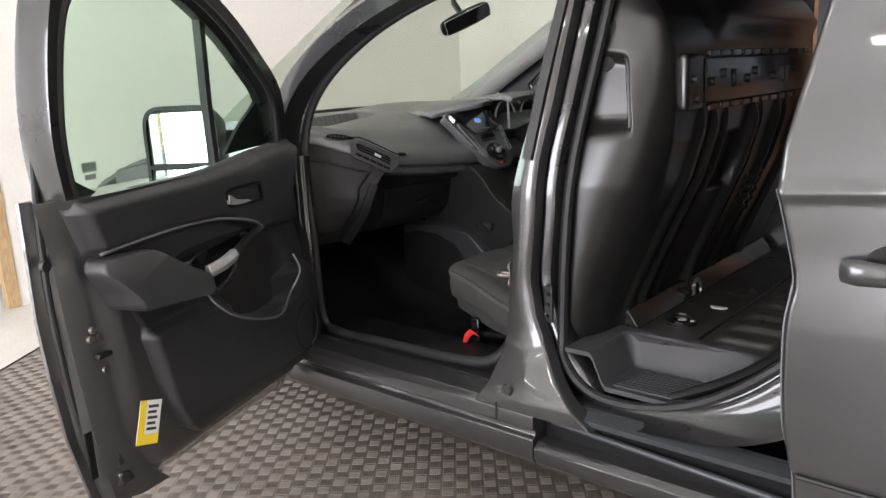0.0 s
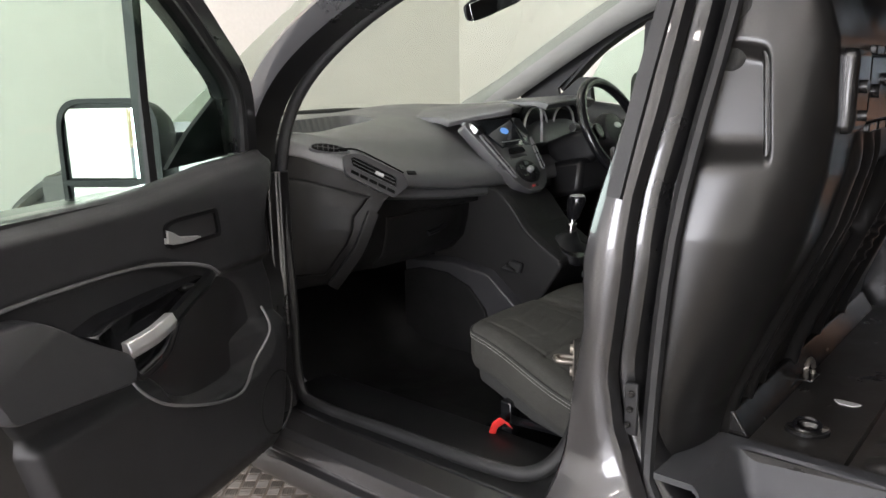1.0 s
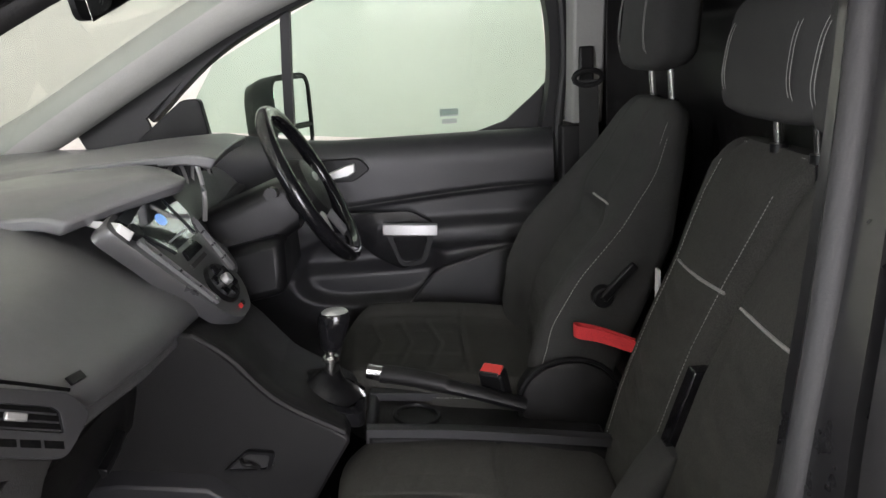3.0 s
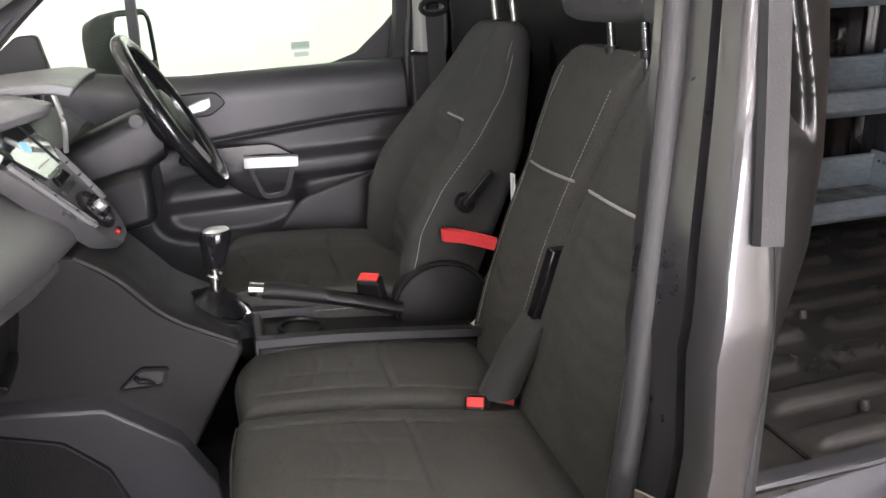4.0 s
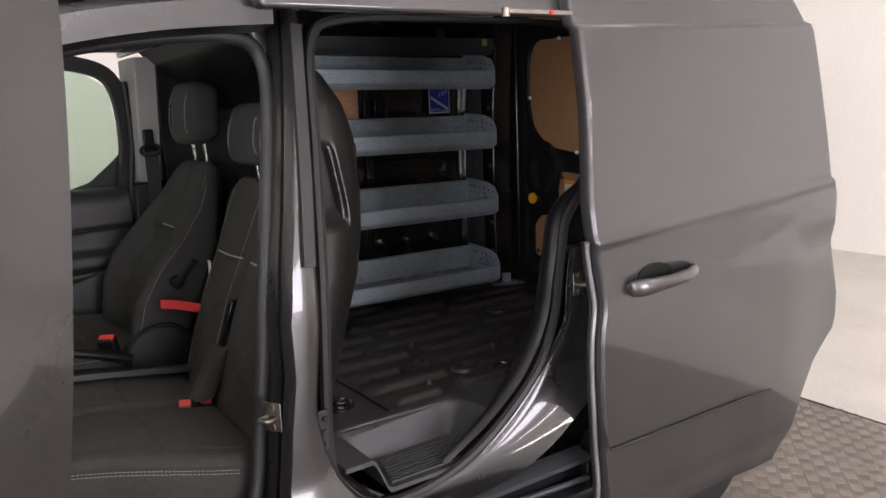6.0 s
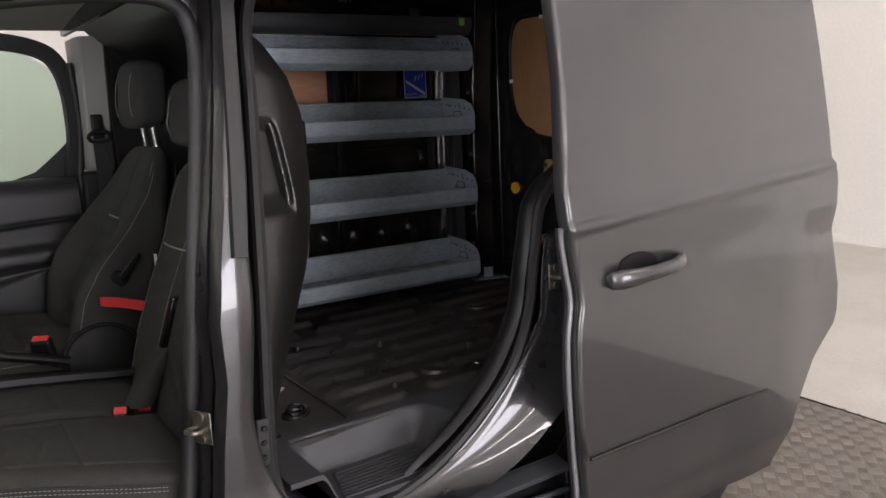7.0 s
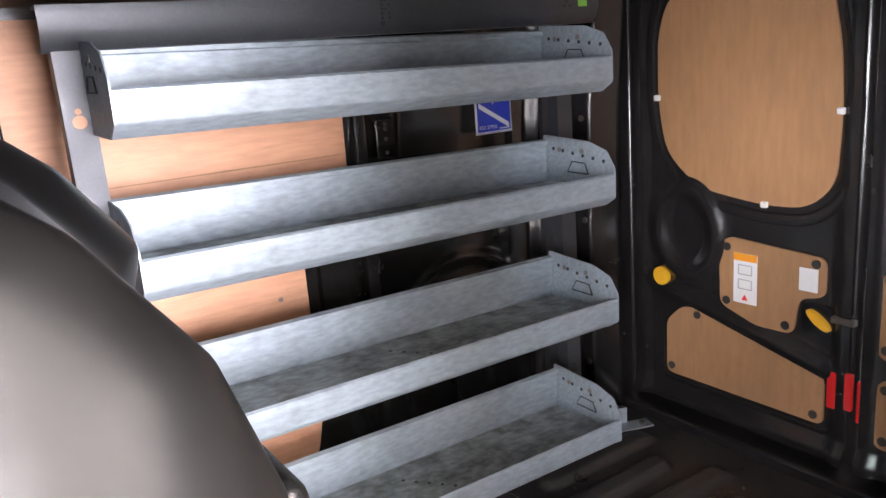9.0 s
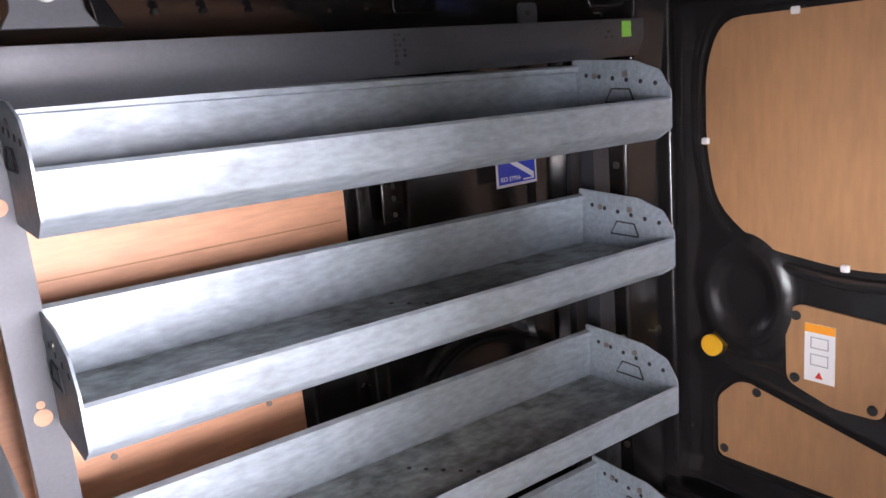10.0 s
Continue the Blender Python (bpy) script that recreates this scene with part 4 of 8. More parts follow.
win1 = [(1.235, 1.650), (1.272, 1.56), (1.273, 1.40), (1.250, 1.275), (1.155, 1.195), (0.98, 1.171), (0.878, 1.176), (0.822, 1.230), (0.813, 1.375), (0.822, 1.51), (0.85, 1.650)]
board(rd1, "window_blank", win1, 1.7465, PLYDOOR, 0.05)
rim(rd1, [(1.26, 1.675), (1.300, 1.57), (1.300, 1.39), (1.272, 1.255), (1.165, 1.165), (0.98, 1.141), (0.865, 1.148), (0.795, 1.215), (0.785, 1.375), (0.793, 1.51), (0.825, 1.675)], 1.747, 0.05, 0.014)
for y, z in ((1.272, 1.407), (0.978, 1.174), (0.815, 1.38), (1.08, 1.648)):
    part("clip", box(mesh(), 1.732, 1.742, y - 0.008, y + 0.008, z - 0.007, z + 0.007), WHITE, rd1, bevel=0.003)
board(rd1, "upper_panel", [(1.096, 1.060), (1.073, 1.088), (0.834, 1.073), (0.833, 0.988), (0.892, 0.974), (0.904, 0.888), (0.995, 0.886), (1.092, 0.920)], 1.7465, PLYDOOR, 0.02)
board(rd1, "lower_panel", [(1.252, 0.840), (1.205, 0.886), (1.118, 0.896), (1.039, 0.857), (0.831, 0.845), (0.827, 0.695), (1.252, 0.697)], 1.7465, PLYDOOR, 0.02)
for y, z in ((1.073, 1.064), (0.855, 1.058), (0.922, 0.905), (1.074, 0.932), (1.157, 0.874), (0.85, 0.828), (0.85, 0.714), (1.236, 0.718)):
    part("plug", disc(mesh(), (1.7405, y, z), 0.010, -0.003, "x", 12), INK, rd1)
part("bump_stop", disc(mesh(), (1.740, 1.262, 0.958), 0.024, -0.010, "x", 20), YELLOW, rd1, "round yellow bump stop")
part("latch_well", loft(mesh(), [[(x, y, z) for y, z in rounded([(0.815 - k, 0.90 - k), (0.885 + k, 0.90 - k), (0.885 + k, 0.968 + k), (0.815 - k, 0.968 + k)], 0.018)] for x, k in ((1.749, 0.0), (1.742, 0.0), (1.742, -0.006))]), GLOSSBLACK, rd1, "dark latch well")
part("latch_knob", loft(mesh(), [[(x, 0.844 + k * (0.026 * math.cos(a) + 0.006 * math.sin(a)), 0.936 + k * (0.017 * math.sin(a) + 0.012 * math.cos(a))) for a in [2 * math.pi * i / 24 for i in range(24)]] for x, k in ((1.742, 1.0), (1.733, 1.0), (1.730, 0.85))]), YELLOW, rd1, "yellow latch knob")
part("latch_rod", box(mesh(), 1.73, 1.748, 0.765, 0.815, 0.940, 0.954), ZINC, rd1, bevel=0.003)
part("instruction_label", box(mesh(), 1.7385, 1.7405, 0.994, 1.054, 0.934, 1.053), LABELWHITE, rd1)
part("label_header", box(mesh(), 1.7375, 1.7385, 0.994, 1.054, 1.036, 1.053), LABELORANGE, rd1)
for z in (0.968, 1.003):
    part("label_outline", frame_of([(1.006, z), (1.042, z), (1.042, z + 0.024), (1.006, z + 0.024)], [(1.008, z + 0.002), (1.040, z + 0.002), (1.040, z + 0.022), (1.008, z + 0.022)], "x", 1.7375, 1.7385), GREYINK, rd1)
part("small_label", box(mesh(), 1.7385, 1.7405, 0.850, 0.892, 0.995, 1.046), LABELWHITE, rd1)
tri = mesh()
prism(tri, [(1.016, 0.942), (1.032, 0.942), (1.024, 0.956)], "x", 1.7375, 1.7385)
part("warning_triangle", tri, RED, rd1)
rim(rd1, [(1.272, 0.845), (1.215, 0.905), (1.112, 0.915), (1.030, 0.876), (0.812, 0.862), (0.808, 0.676), (1.272, 0.678)], 1.749, 0.03, 0.008)
part("reflector", box(mesh(), 1.738, 1.75, 0.799, 0.822, 0.742, 0.828), REFLECT, rd1, "red reflector strip", bevel=0.003)
part("reflector", box(mesh(), 1.730, 1.742, 0.763, 0.780, 0.752, 0.836), REFLECT, rd1, "red reflector strip", bevel=0.003)
rd2 = rear_door("rear_door", 0.19, 0.755, 1.64, "black painted rear door with hardboard panels, beside the other one")
pressed_skin(rd2, 0.20, 0.748, 0.66, 0.0)
win2 = [(0.695, 1.63), (0.685, 1.41), (0.672, 1.29), (0.640, 1.215), (0.57, 1.170), (0.46, 1.158), (0.30, 1.19), (0.24, 1.40), (0.245, 1.61)]
board(rd2, "window_blank", win2, 1.7465, PLYDOOR, 0.06)
rim(rd2, [(0.73, 1.635), (0.71, 1.40), (0.665, 1.20), (0.50, 1.14), (0.285, 1.16), (0.21, 1.40), (0.215, 1.635)], 1.747, 0.06, 0.016)
part("clip", box(mesh(), 1.732, 1.742, 0.682, 0.698, 1.39, 1.404), WHITE, rd2, bevel=0.003)
board(rd2, "upper_panel", [(0.721, 1.050), (0.706, 1.071), (0.40, 1.066), (0.40, 0.872), (0.63, 0.873), (0.721, 0.886)], 1.7465, PLYDOOR, 0.02)
board(rd2, "lower_panel", [(0.716, 0.838), (0.40, 0.846), (0.40, 0.69), (0.719, 0.686)], 1.7465, PLYDOOR, 0.02)
for y, z in ((0.703, 1.052), (0.703, 0.905), (0.700, 0.820), (0.700, 0.706)):
    part("plug", disc(mesh(), (1.7405, y, z), 0.010, -0.003, "x", 12), INK, rd2)
part("reflector", box(mesh(), 1.738, 1.75, 0.733, 0.757, 0.728, 0.822), REFLECT, rd2, "red reflector strip", bevel=0.003)
for d in (rd1, rd2):
    d.location.x = 0.011
sillr = mesh()
box(sillr, 1.70, 1.86, 0.20, 1.48, 0.50, 0.605)
part("rear_sill", sillr, BLACKPAINT, body, bevel=0.008)

rf_ = mesh()
box(rf_, 1.735, 1.86, 1.35, 1.56, 0.50, 1.80)
part("rear_frame", rf_, BLACKPAINT, body, bevel=0.008)
rf_ = mesh()
box(rf_, 1.735, 1.86, 0.17, 0.195, 0.50, 1.80)
part("rear_frame", rf_, BLACKPAINT, body, bevel=0.008)
rf_ = mesh()
box(rf_, 1.742, 1.86, 0.17, 1.56, 1.685, 1.80)
part("rear_header", rf_, BLACKPAINT, body, bevel=0.008)

# ---- passenger door, wide open ----
# built as if shut in local x (along the door) and y (towards the cab), then swung about its hinge
pdoor = thing("passenger_door", "open grey passenger door with black plastic trim and a tinted window", "van door")
PDOOR = pose(-0.865, 0.055, 0, 0, 0, -69.5)
pdoor.matrix_basis = PDOOR @ Matrix.Diagonal((0.966, 1, 1, 1))
def door_lean(z):
    return 0.0 if z < 1.0 else 0.08 * (z - 1.0) + 0.08 * (z - 1.0) ** 2
def door_edge(z):
    return lerp_table(((0.27, 0.92), (0.31, 0.945), (0.50, 0.990), (0.66, 1.008), (0.80, 1.018), (1.10, 1.012), (1.34, 1.014), (1.52, 0.985)), z)
shell = mesh()
def shell_ring(z):
    r = door_edge(z)
    f = lerp_table(((0.27, 0.10), (0.45, 0.06), (1.1, 0.02)), z)
    b = 0.012 * math.sin(5.0 * z)
    k = sstep(0.285, 0.385, z)
    i = lerp_table(((0.27, 0.70), (0.36, 0.80), (0.48, 0.868), (0.80, 0.905), (0.95, 0.925), (1.06, 0.975)), z)
    return [(f, -0.045, z), (f + 0.03, -0.065, z), (r - 0.02, -0.068, z), (r + 0.002, -0.066, z), (r + 0.003, -0.056, z), (r - 0.018, -0.050, z), (r - 0.030 + b, -0.030, z), (r - 0.040 + b, -0.012, z),
            ((r + i) / 2 + 0.030, -0.006, z), ((r + i) / 2 + 0.016, 0.006, z), (i + 0.026, 0.018, z), (i + 0.012, 0.024 * k - 0.02 * (1 - k), z), (i, 0.040 * k - 0.032 * (1 - k), z), (i - 0.03, 0.055 * k - 0.036 * (1 - k), z), (f + 0.06, 0.045 * k - 0.036 * (1 - k), z), (f + 0.02, -0.036 + 0.036 * k, z)]
loft(shell, [shell_ring(0.295 + 0.775 * i / 40) for i in range(41)])
part("door_shell", shell, PAINT, pdoor, "grey metallic painted door shell")
part("edge_seal", tube(mesh(), smooth_path([(door_edge(z) - 0.026, -0.040 + door_lean(z), z) for z in (0.30, 0.45, 0.6, 0.8, 1.0, 1.2, 1.4, 1.5)], 5), 0.008, 8, up=(0, 1, 0)), RUBBER, pdoor, "black rubber edge seal")
# window frame
wf = [(0.950, 1.05), (0.978, 1.22), (0.970, 1.42), (0.935, 1.53), (0.83, 1.595), (0.68, 1.60), (0.52, 1.565), (0.34, 1.475), (0.20, 1.375), (0.085, 1.27), (0.05, 1.12)]
wpath = smooth_path([(x, door_lean(z) - 0.012, z) for x, z in wf], 6)
part("window_frame", sweep(mesh(), wpath, [(-0.022, -0.045), (0.016, -0.05), (0.038, -0.04), (0.040, -0.01), (0.022, 0.004), (0.018, 0.035), (-0.016, 0.038), (-0.026, 0.0)], up=(0, 1, 0)), JAMB, pdoor, "window frame in darkened grey body paint")
part("frame_seal", tube(mesh(), smooth_path([(x + (0.55 - x) * 0.045, door_lean(z) + 0.014, 1.05 + (z - 1.05) * 0.945) for x, z in wf], 6), 0.012, 8, up=(0, 1, 0)), RUBBER, pdoor, "black glass run seal")
gl = mesh()
prism(gl, [(0.07, 1.06), (0.92, 1.03), (0.950, 1.2), (0.950, 1.41), (0.918, 1.51), (0.82, 1.57), (0.68, 1.575), (0.53, 1.54), (0.35, 1.45), (0.21, 1.35), (0.09, 1.25)], "y", -0.004, 0.0)
for v in gl.verts:
    v.co.y += door_lean(v.co.z) - 0.012
g = part("window_glass", gl, GLASS, pdoor, "green tinted window glass")
g.visible_shadow = False
part("quarter_bar", sweep(mesh(), [(0.375, -0.005, 1.08), (0.392, 0.005, 1.25), (0.412, 0.025, 1.52)], [(-0.011, -0.012), (0.011, -0.012), (0.011, 0.012), (-0.011, 0.012)], up=(0, 1, 0)), RUBBER, pdoor, "black quarter light divider")
crn = mesh()
prism(crn, rounded([(0.78, 1.045), (0.965, 1.045), (0.965, 1.17), (0.92, 1.115), (0.85, 1.075)], 0.01), "y", -0.014, -0.006)
part("rear_corner_trim", crn, RUBBER, pdoor)
part("glass_mark", box(mesh(), 0.835, 0.87, -0.003, -0.0022, 1.10, 1.112), GREYINK, pdoor)
part("glass_mark", box(mesh(), 0.83, 0.875, -0.003, -0.0022, 1.118, 1.140), GREYINK, pdoor)
sail = mesh()
prism(sail, [(0.075, 1.11), (0.30, 1.10), (0.22, 1.17), (0.10, 1.25)], "y", -0.03, -0.018)
part("mirror_sail", sail, PLASTIC2, pdoor)

# inner trim card: upper roll, inset, armrest, pocket, lower bulge
def card_rear(z):
    return lerp_table(((0.37, 0.64), (0.40, 0.695), (0.436, 0.742), (0.509, 0.785), (0.641, 0.818), (0.733, 0.845), (0.846, 0.908), (0.927, 0.935), (1.07, 0.992)), z)
def card_front(z):
    return lerp_table(((0.38, 0.095), (0.50, 0.045), (0.67, 0.015), (0.80, 0.028), (0.90, 0.070), (0.97, 0.100), (1.02, 0.085), (1.10, 0.030)), z)
def card_y(x, z):
    zline = 0.940 + 0.010 * math.sin(math.pi * min(1, max(0, (0.98 - x) / 0.6))) - 0.065 * sstep(0.50, 0.27, x)
    y = 0.062 + 0.020 * sstep(zline - 0.012, zline + 0.012, z) - 0.018 * sstep(1.04, 1.12, z)
    y += 0.030 * (1 - sstep(0.70, 0.735, z)) * sstep(0.37, 0.45, z)
    # big inset hollow with the pocket
    px, pz = (x - 0.315 - 0.35 * (z - 0.735)) / 0.205, (z - 0.745) / 0.130
    hole = 1 - sstep(0.80, 1.04, (abs(px) ** 3 + abs(pz) ** 3) ** (1 / 3))
    y -= 0.060 * hole * (1 - 0.75 * sstep(0.30, 0.10, x))
    # front edge rises to the mirror corner
    y += 0.025 * sstep(0.26, 0.10, x) * sstep(0.85, 1.0, z)
    return y
def card(u, v):
    zt = 1.065 + 0.035 * sstep(0.55, 0.0, u) + 0.022 * (1 - u)
    zb = 0.372 + 0.006 * (1 - u)
    z = zb + (zt - zb) * v
    x = card_front(z) + (card_rear(z) - card_front(z)) * u
    y = card_y(x, z)
    e = min(u, 1 - u) * 0.85
    y -= 0.045 * (1 - sstep(0.0, 0.030, e)) + 0.03 * (1 - sstep(0.0, 0.028, (1 - v) * 0.7)) + 0.035 * (1 - sstep(0, 0.022, v * 0.7))
    return Vector((x, y, z))
cd = mesh()
sheet(cd, card, 110, 110, (0, -0.02, 0))
part("trim_card", cd, MIDTRIM, pdoor, "grained black plastic door card", smooth=60)
# satin grey strips stand in for the highlights on the card's black edges
part("trim_line", tube(mesh(), smooth_path([(x, card_y(x, z) + 0.002, z) for x, z in ((0.935, 0.942), (0.80, 0.950), (0.66, 0.952), (0.52, 0.946), (0.41, 0.928), (0.33, 0.905), (0.285, 0.880))], 6), 0.0042, 6, up=(0, 1, 0)), STRIP, pdoor, "pale strip for the highlight along the trim line")
part("pocket_rim", tube(mesh(), smooth_path([(x, card_y(x, z) + 0.012, z) for x, z in ((0.30, 0.880), (0.43, 0.838), (0.495, 0.777), (0.575, 0.748), (0.548, 0.697), (0.458, 0.650), (0.347, 0.614), (0.263, 0.608), (0.175, 0.642), (0.122, 0.704), (0.120, 0.760))], 6), 0.0032, 6, up=(0, 1, 0)), STRIP, pdoor, "pale strip for the highlight along the pocket rim")
hb = frame_of(rounded([(0.275, 0.960), (0.452, 0.964), (0.458, 1.012), (0.430, 1.020), (0.285, 1.022)], 0.014), rounded([(0.286, 0.968), (0.444, 0.971), (0.448, 1.008), (0.426, 1.013), (0.294, 1.014)], 0.010), "y", 0.066, 0.088)
bezel = part("handle_bezel", hb, PLASTIC2, pdoor, "black handle bezel")
hbk = mesh()
prism(hbk, [(0.282, 0.964), (0.450, 0.967), (0.454, 1.011), (0.290, 1.018)], "y", 0.062, 0.0705)
part("handle_recess", hbk, GLOSSBLACK, pdoor)
hd = mesh()
loft(hd, [[(x, 0.072, z0), (x, 0.092, z0 + 0.003), (x, 0.092, z1 - 0.003), (x, 0.072, z1)] for x, z0, z1 in ((0.352, 0.968, 0.976), (0.38, 0.966, 0.980), (0.415, 0.967, 0.986), (0.440, 0.970, 1.000), (0.455, 0.975, 1.006))])
part("door_pull", hd, SILVER, bezel, "satin silver door release", bevel=0.003)
# padded armrest: steps out furthest along its lower edge
ARM = rounded([(0.645, 0.776), (0.912, 0.804), (0.924, 0.842), (0.968, 0.905), (0.960, 0.934), (0.80, 0.928), (0.765, 0.910), (0.715, 0.868), (0.650, 0.828)], 0.020, 5)
def arm_out(z):
    return 0.160 - 0.050 * sstep(0.82, 0.93, z)
amid = Vector((0.80, 0.86))
ar = mesh()
loft(ar, [[(amid.x + (x - amid.x) * k, 0.05 if y is None else arm_out(z) + y, amid.y + (z - amid.y) * (1 - (1 - k) * 1.6)) for x, z in ARM] for k, y in ((1.0, None), (1.0, -0.018), (0.985, -0.006), (0.955, 0.0))])
part("armrest", ar, MIDTRIM, pdoor, "padded black armrest", smooth=50)
SWITCH = rounded([(0.700, 0.868), (0.635, 0.886), (0.489, 0.892), (0.345, 0.890), (0.335, 0.878), (0.455, 0.835), (0.515, 0.786), (0.612, 0.766), (0.650, 0.800)], 0.014, 3)
sw = mesh()
smid = Vector((0.53, 0.84))
loft(sw, [[(smid.x + (x - smid.x) * k, 0.05 if y is None else y + 0.085 + 0.035 * sstep(0.34, 0.60, x), smid.y + (z - smid.y) * k) for x, z in SWITCH] for k, y in ((1.0, None), (1.0, -0.004), (0.97, 0.0), (0.92, -0.006))])
panel_ = part("switch_panel", sw, GLOSSBLACK, pdoor, "gloss black switch panel", smooth=50)
part("grab_insert", sweep(mesh(), smooth_path([(0.660, 0.150, 0.836), (0.60, 0.158, 0.846), (0.538, 0.150, 0.856)], 5), [(-0.015, -0.012), (0.015, -0.012), (0.016, 0.004), (0, 0.011), (-0.016, 0.004)], up=(0, 1, 0)), SILVER, pdoor, "satin silver grab handle insert", bevel=0.002)
part("grab_bar", sweep(mesh(), smooth_path([(0.538, 0.150, 0.856), (0.45, 0.125, 0.869), (0.36, 0.100, 0.878), (0.31, 0.078, 0.882)], 5), [(-0.011, -0.010), (0.011, -0.010), (0.012, 0.004), (0, 0.009), (-0.012, 0.004)], up=(0, 1, 0)), PLASTIC2, pdoor)
part("handle_cup", tube(mesh(), smooth_path([(0.640, 0.142, 0.795), (0.61, 0.135, 0.770), (0.53, 0.125, 0.785), (0.48, 0.118, 0.832), (0.42, 0.11, 0.862)], 5), 0.006, 8, up=(0, 1, 0)), PLASTIC2, pdoor)
part("window_switch", box(mesh(), 0.405, 0.440, 0.090, 0.108, 0.880, 0.890), PLASTIC2, panel_, bevel=0.004)
sp = mesh()
tube(sp, [(0.105 + 0.072 * math.cos(a * math.pi / 14), card_y(0.2, 0.52) - 0.002, 0.515 + 0.078 * math.sin(a * math.pi / 14)) for a in range(28)], 0.003, 6, closed=True, up=(0, 1, 0))
part("speaker_ring", sp, PLASTIC2, pdoor)
# latch, bolts and stickers on the shut face
part("latch_slot", box(mesh(), 0.872, 0.942, 0.008, 0.030, 0.690, 0.703), GLOSSBLACK, pdoor, bevel=0.003)
for (z, xx) in ((0.762, 0.938), (0.742, 0.922), (0.742, 0.948), (0.658, 0.918)):
    part("latch_screw", disc(mesh(), (xx, 0.012, z), 0.009, 0.011, "y", 10), ZINC, pdoor)
part("buffer", disc(mesh(), (1.012, -0.02, 0.93), 0.013, 0.012, "y", 10), RUBBER, pdoor)
stk = thing("tyre_sticker", "yellow and white printed sticker on the door's shut face", "sticker")
stk.matrix_basis = PDOOR @ pose(0.818, 0.058, 0.497, 0, -16, -14)
part("sticker_base", box(mesh(), -0.030, 0.030, 0, 0.0015, -0.055, 0.055), LABELWHITE, stk)
part("sticker_band", box(mesh(), 0.012, 0.030, 0.0015, 0.0022, -0.055, 0.055), LABELYELLOW, stk)
part("sticker_band", box(mesh(), -0.030, 0.012, 0.0015, 0.0022, -0.055, -0.030), LABELYELLOW, stk)
for k in range(5):
    part("print_bar", box(mesh(), -0.022 + 0.004 * (k % 2), 0.006, 0.0015, 0.0022, -0.02 + 0.014 * k, -0.013 + 0.014 * k), INK, stk)
part("info_plate", box(mesh(), 0.965, 0.985, -0.012, -0.008, 0.40, 0.52), GLOSSBLACK, pdoor)
for k in range(2):
    part("shut_face_swage", box(mesh(), 0.865, 0.915, -0.006, 0.010, 0.345 + 0.055 * k, 0.385 + 0.055 * k), JAMB, pdoor, bevel=0.006)
# mirror on the outside of the door
MIRP = PDOOR @ pose(0.215, -0.225, 1.105, 0, 0, 12)
mirr = thing("door_mirror", "black door mirror with a large glass above a small wide-angle glass", "door mirror", "door mirrors")
mirr.matrix_basis = MIRP @ Matrix.Diagonal((1.1, 1.08, 1.08, 1))
def mring(x, w, h, dy=0.0):
    return [(x, y * w + dy, z * h) for y, z in rounded([(-1, -1), (1, -1), (1, 1), (-1, 1)], 0.52, 6)]
part("housing", loft(mesh(), [mring(-0.13, 0.05, 0.07, 0.02), mring(-0.115, 0.075, 0.10, 0.01), mring(-0.06, 0.100, 0.122), mring(0.0, 0.112, 0.130), mring(0.012, 0.113, 0.131), mring(0.012, 0.103, 0.121), mring(0.004, 0.102, 0.120)], caps=True), PLASTIC2, mirr, "black mirror housing", smooth=50)
part("glass", box(mesh(), 0.005, 0.008, -0.094, 0.094, -0.035, 0.112), MIRROR, mirr, "large mirror glass", bevel=0.003)
part("wide_glass", box(mesh(), 0.005, 0.008, -0.092, 0.092, -0.112, -0.052), MIRROR, mirr, "small wide-angle mirror glass", bevel=0.003)
part("divider", box(mesh(), 0.004, 0.012, -0.104, 0.104, -0.049, -0.038), PLASTIC2, mirr)
part("stalk", tube(mesh(), smooth_path([(-0.02, 0.08, -0.09), (-0.03, 0.15, -0.10), (-0.04, 0.21, -0.09)], 4), 0.03, 10), PLASTIC2, mirr)
far_mirror = copy_thing(mirr, pose(-0.625, 1.835, 1.205, 0, 0, -26))
far_mirror.scale = (0.86, -0.86, 0.86)

# ---- sliding door, slid back along the body ----
sdoor = thing("sliding_door", "grey metallic sliding door, slid open along the van side", "sliding door")
# it stands proud of the body, hung on its rollers
def sd_front(z):
    return lerp_table(((0.24, 0.83), (0.395, 0.812), (0.51, 0.802), (0.60, 0.785), (0.68, 0.779), (0.80, 0.779), (0.84, 0.783), (0.88, 0.792), (0.91, 0.790), (1.0, 0.770), (1.062, 0.757), (1.14, 0.760), (1.377, 0.807), (1.569, 0.832), (1.70, 0.842)), z)
def sd_rear(z):
    return lerp_table(((0.24, 1.585), (0.32, 1.625), (0.45, 1.70), (0.535, 1.765), (0.62, 1.885), (0.66, 1.899), (0.74, 1.898), (0.93, 1.84), (1.06, 1.832), (1.09, 1.822), (1.13, 1.792), (1.36, 1.815), (1.58, 1.842), (1.62, 1.832), (1.69, 1.795), (1.71, 1.76)), z)
def sd_belt(x):
    return 1.062 + 0.058 * (x - 0.76)
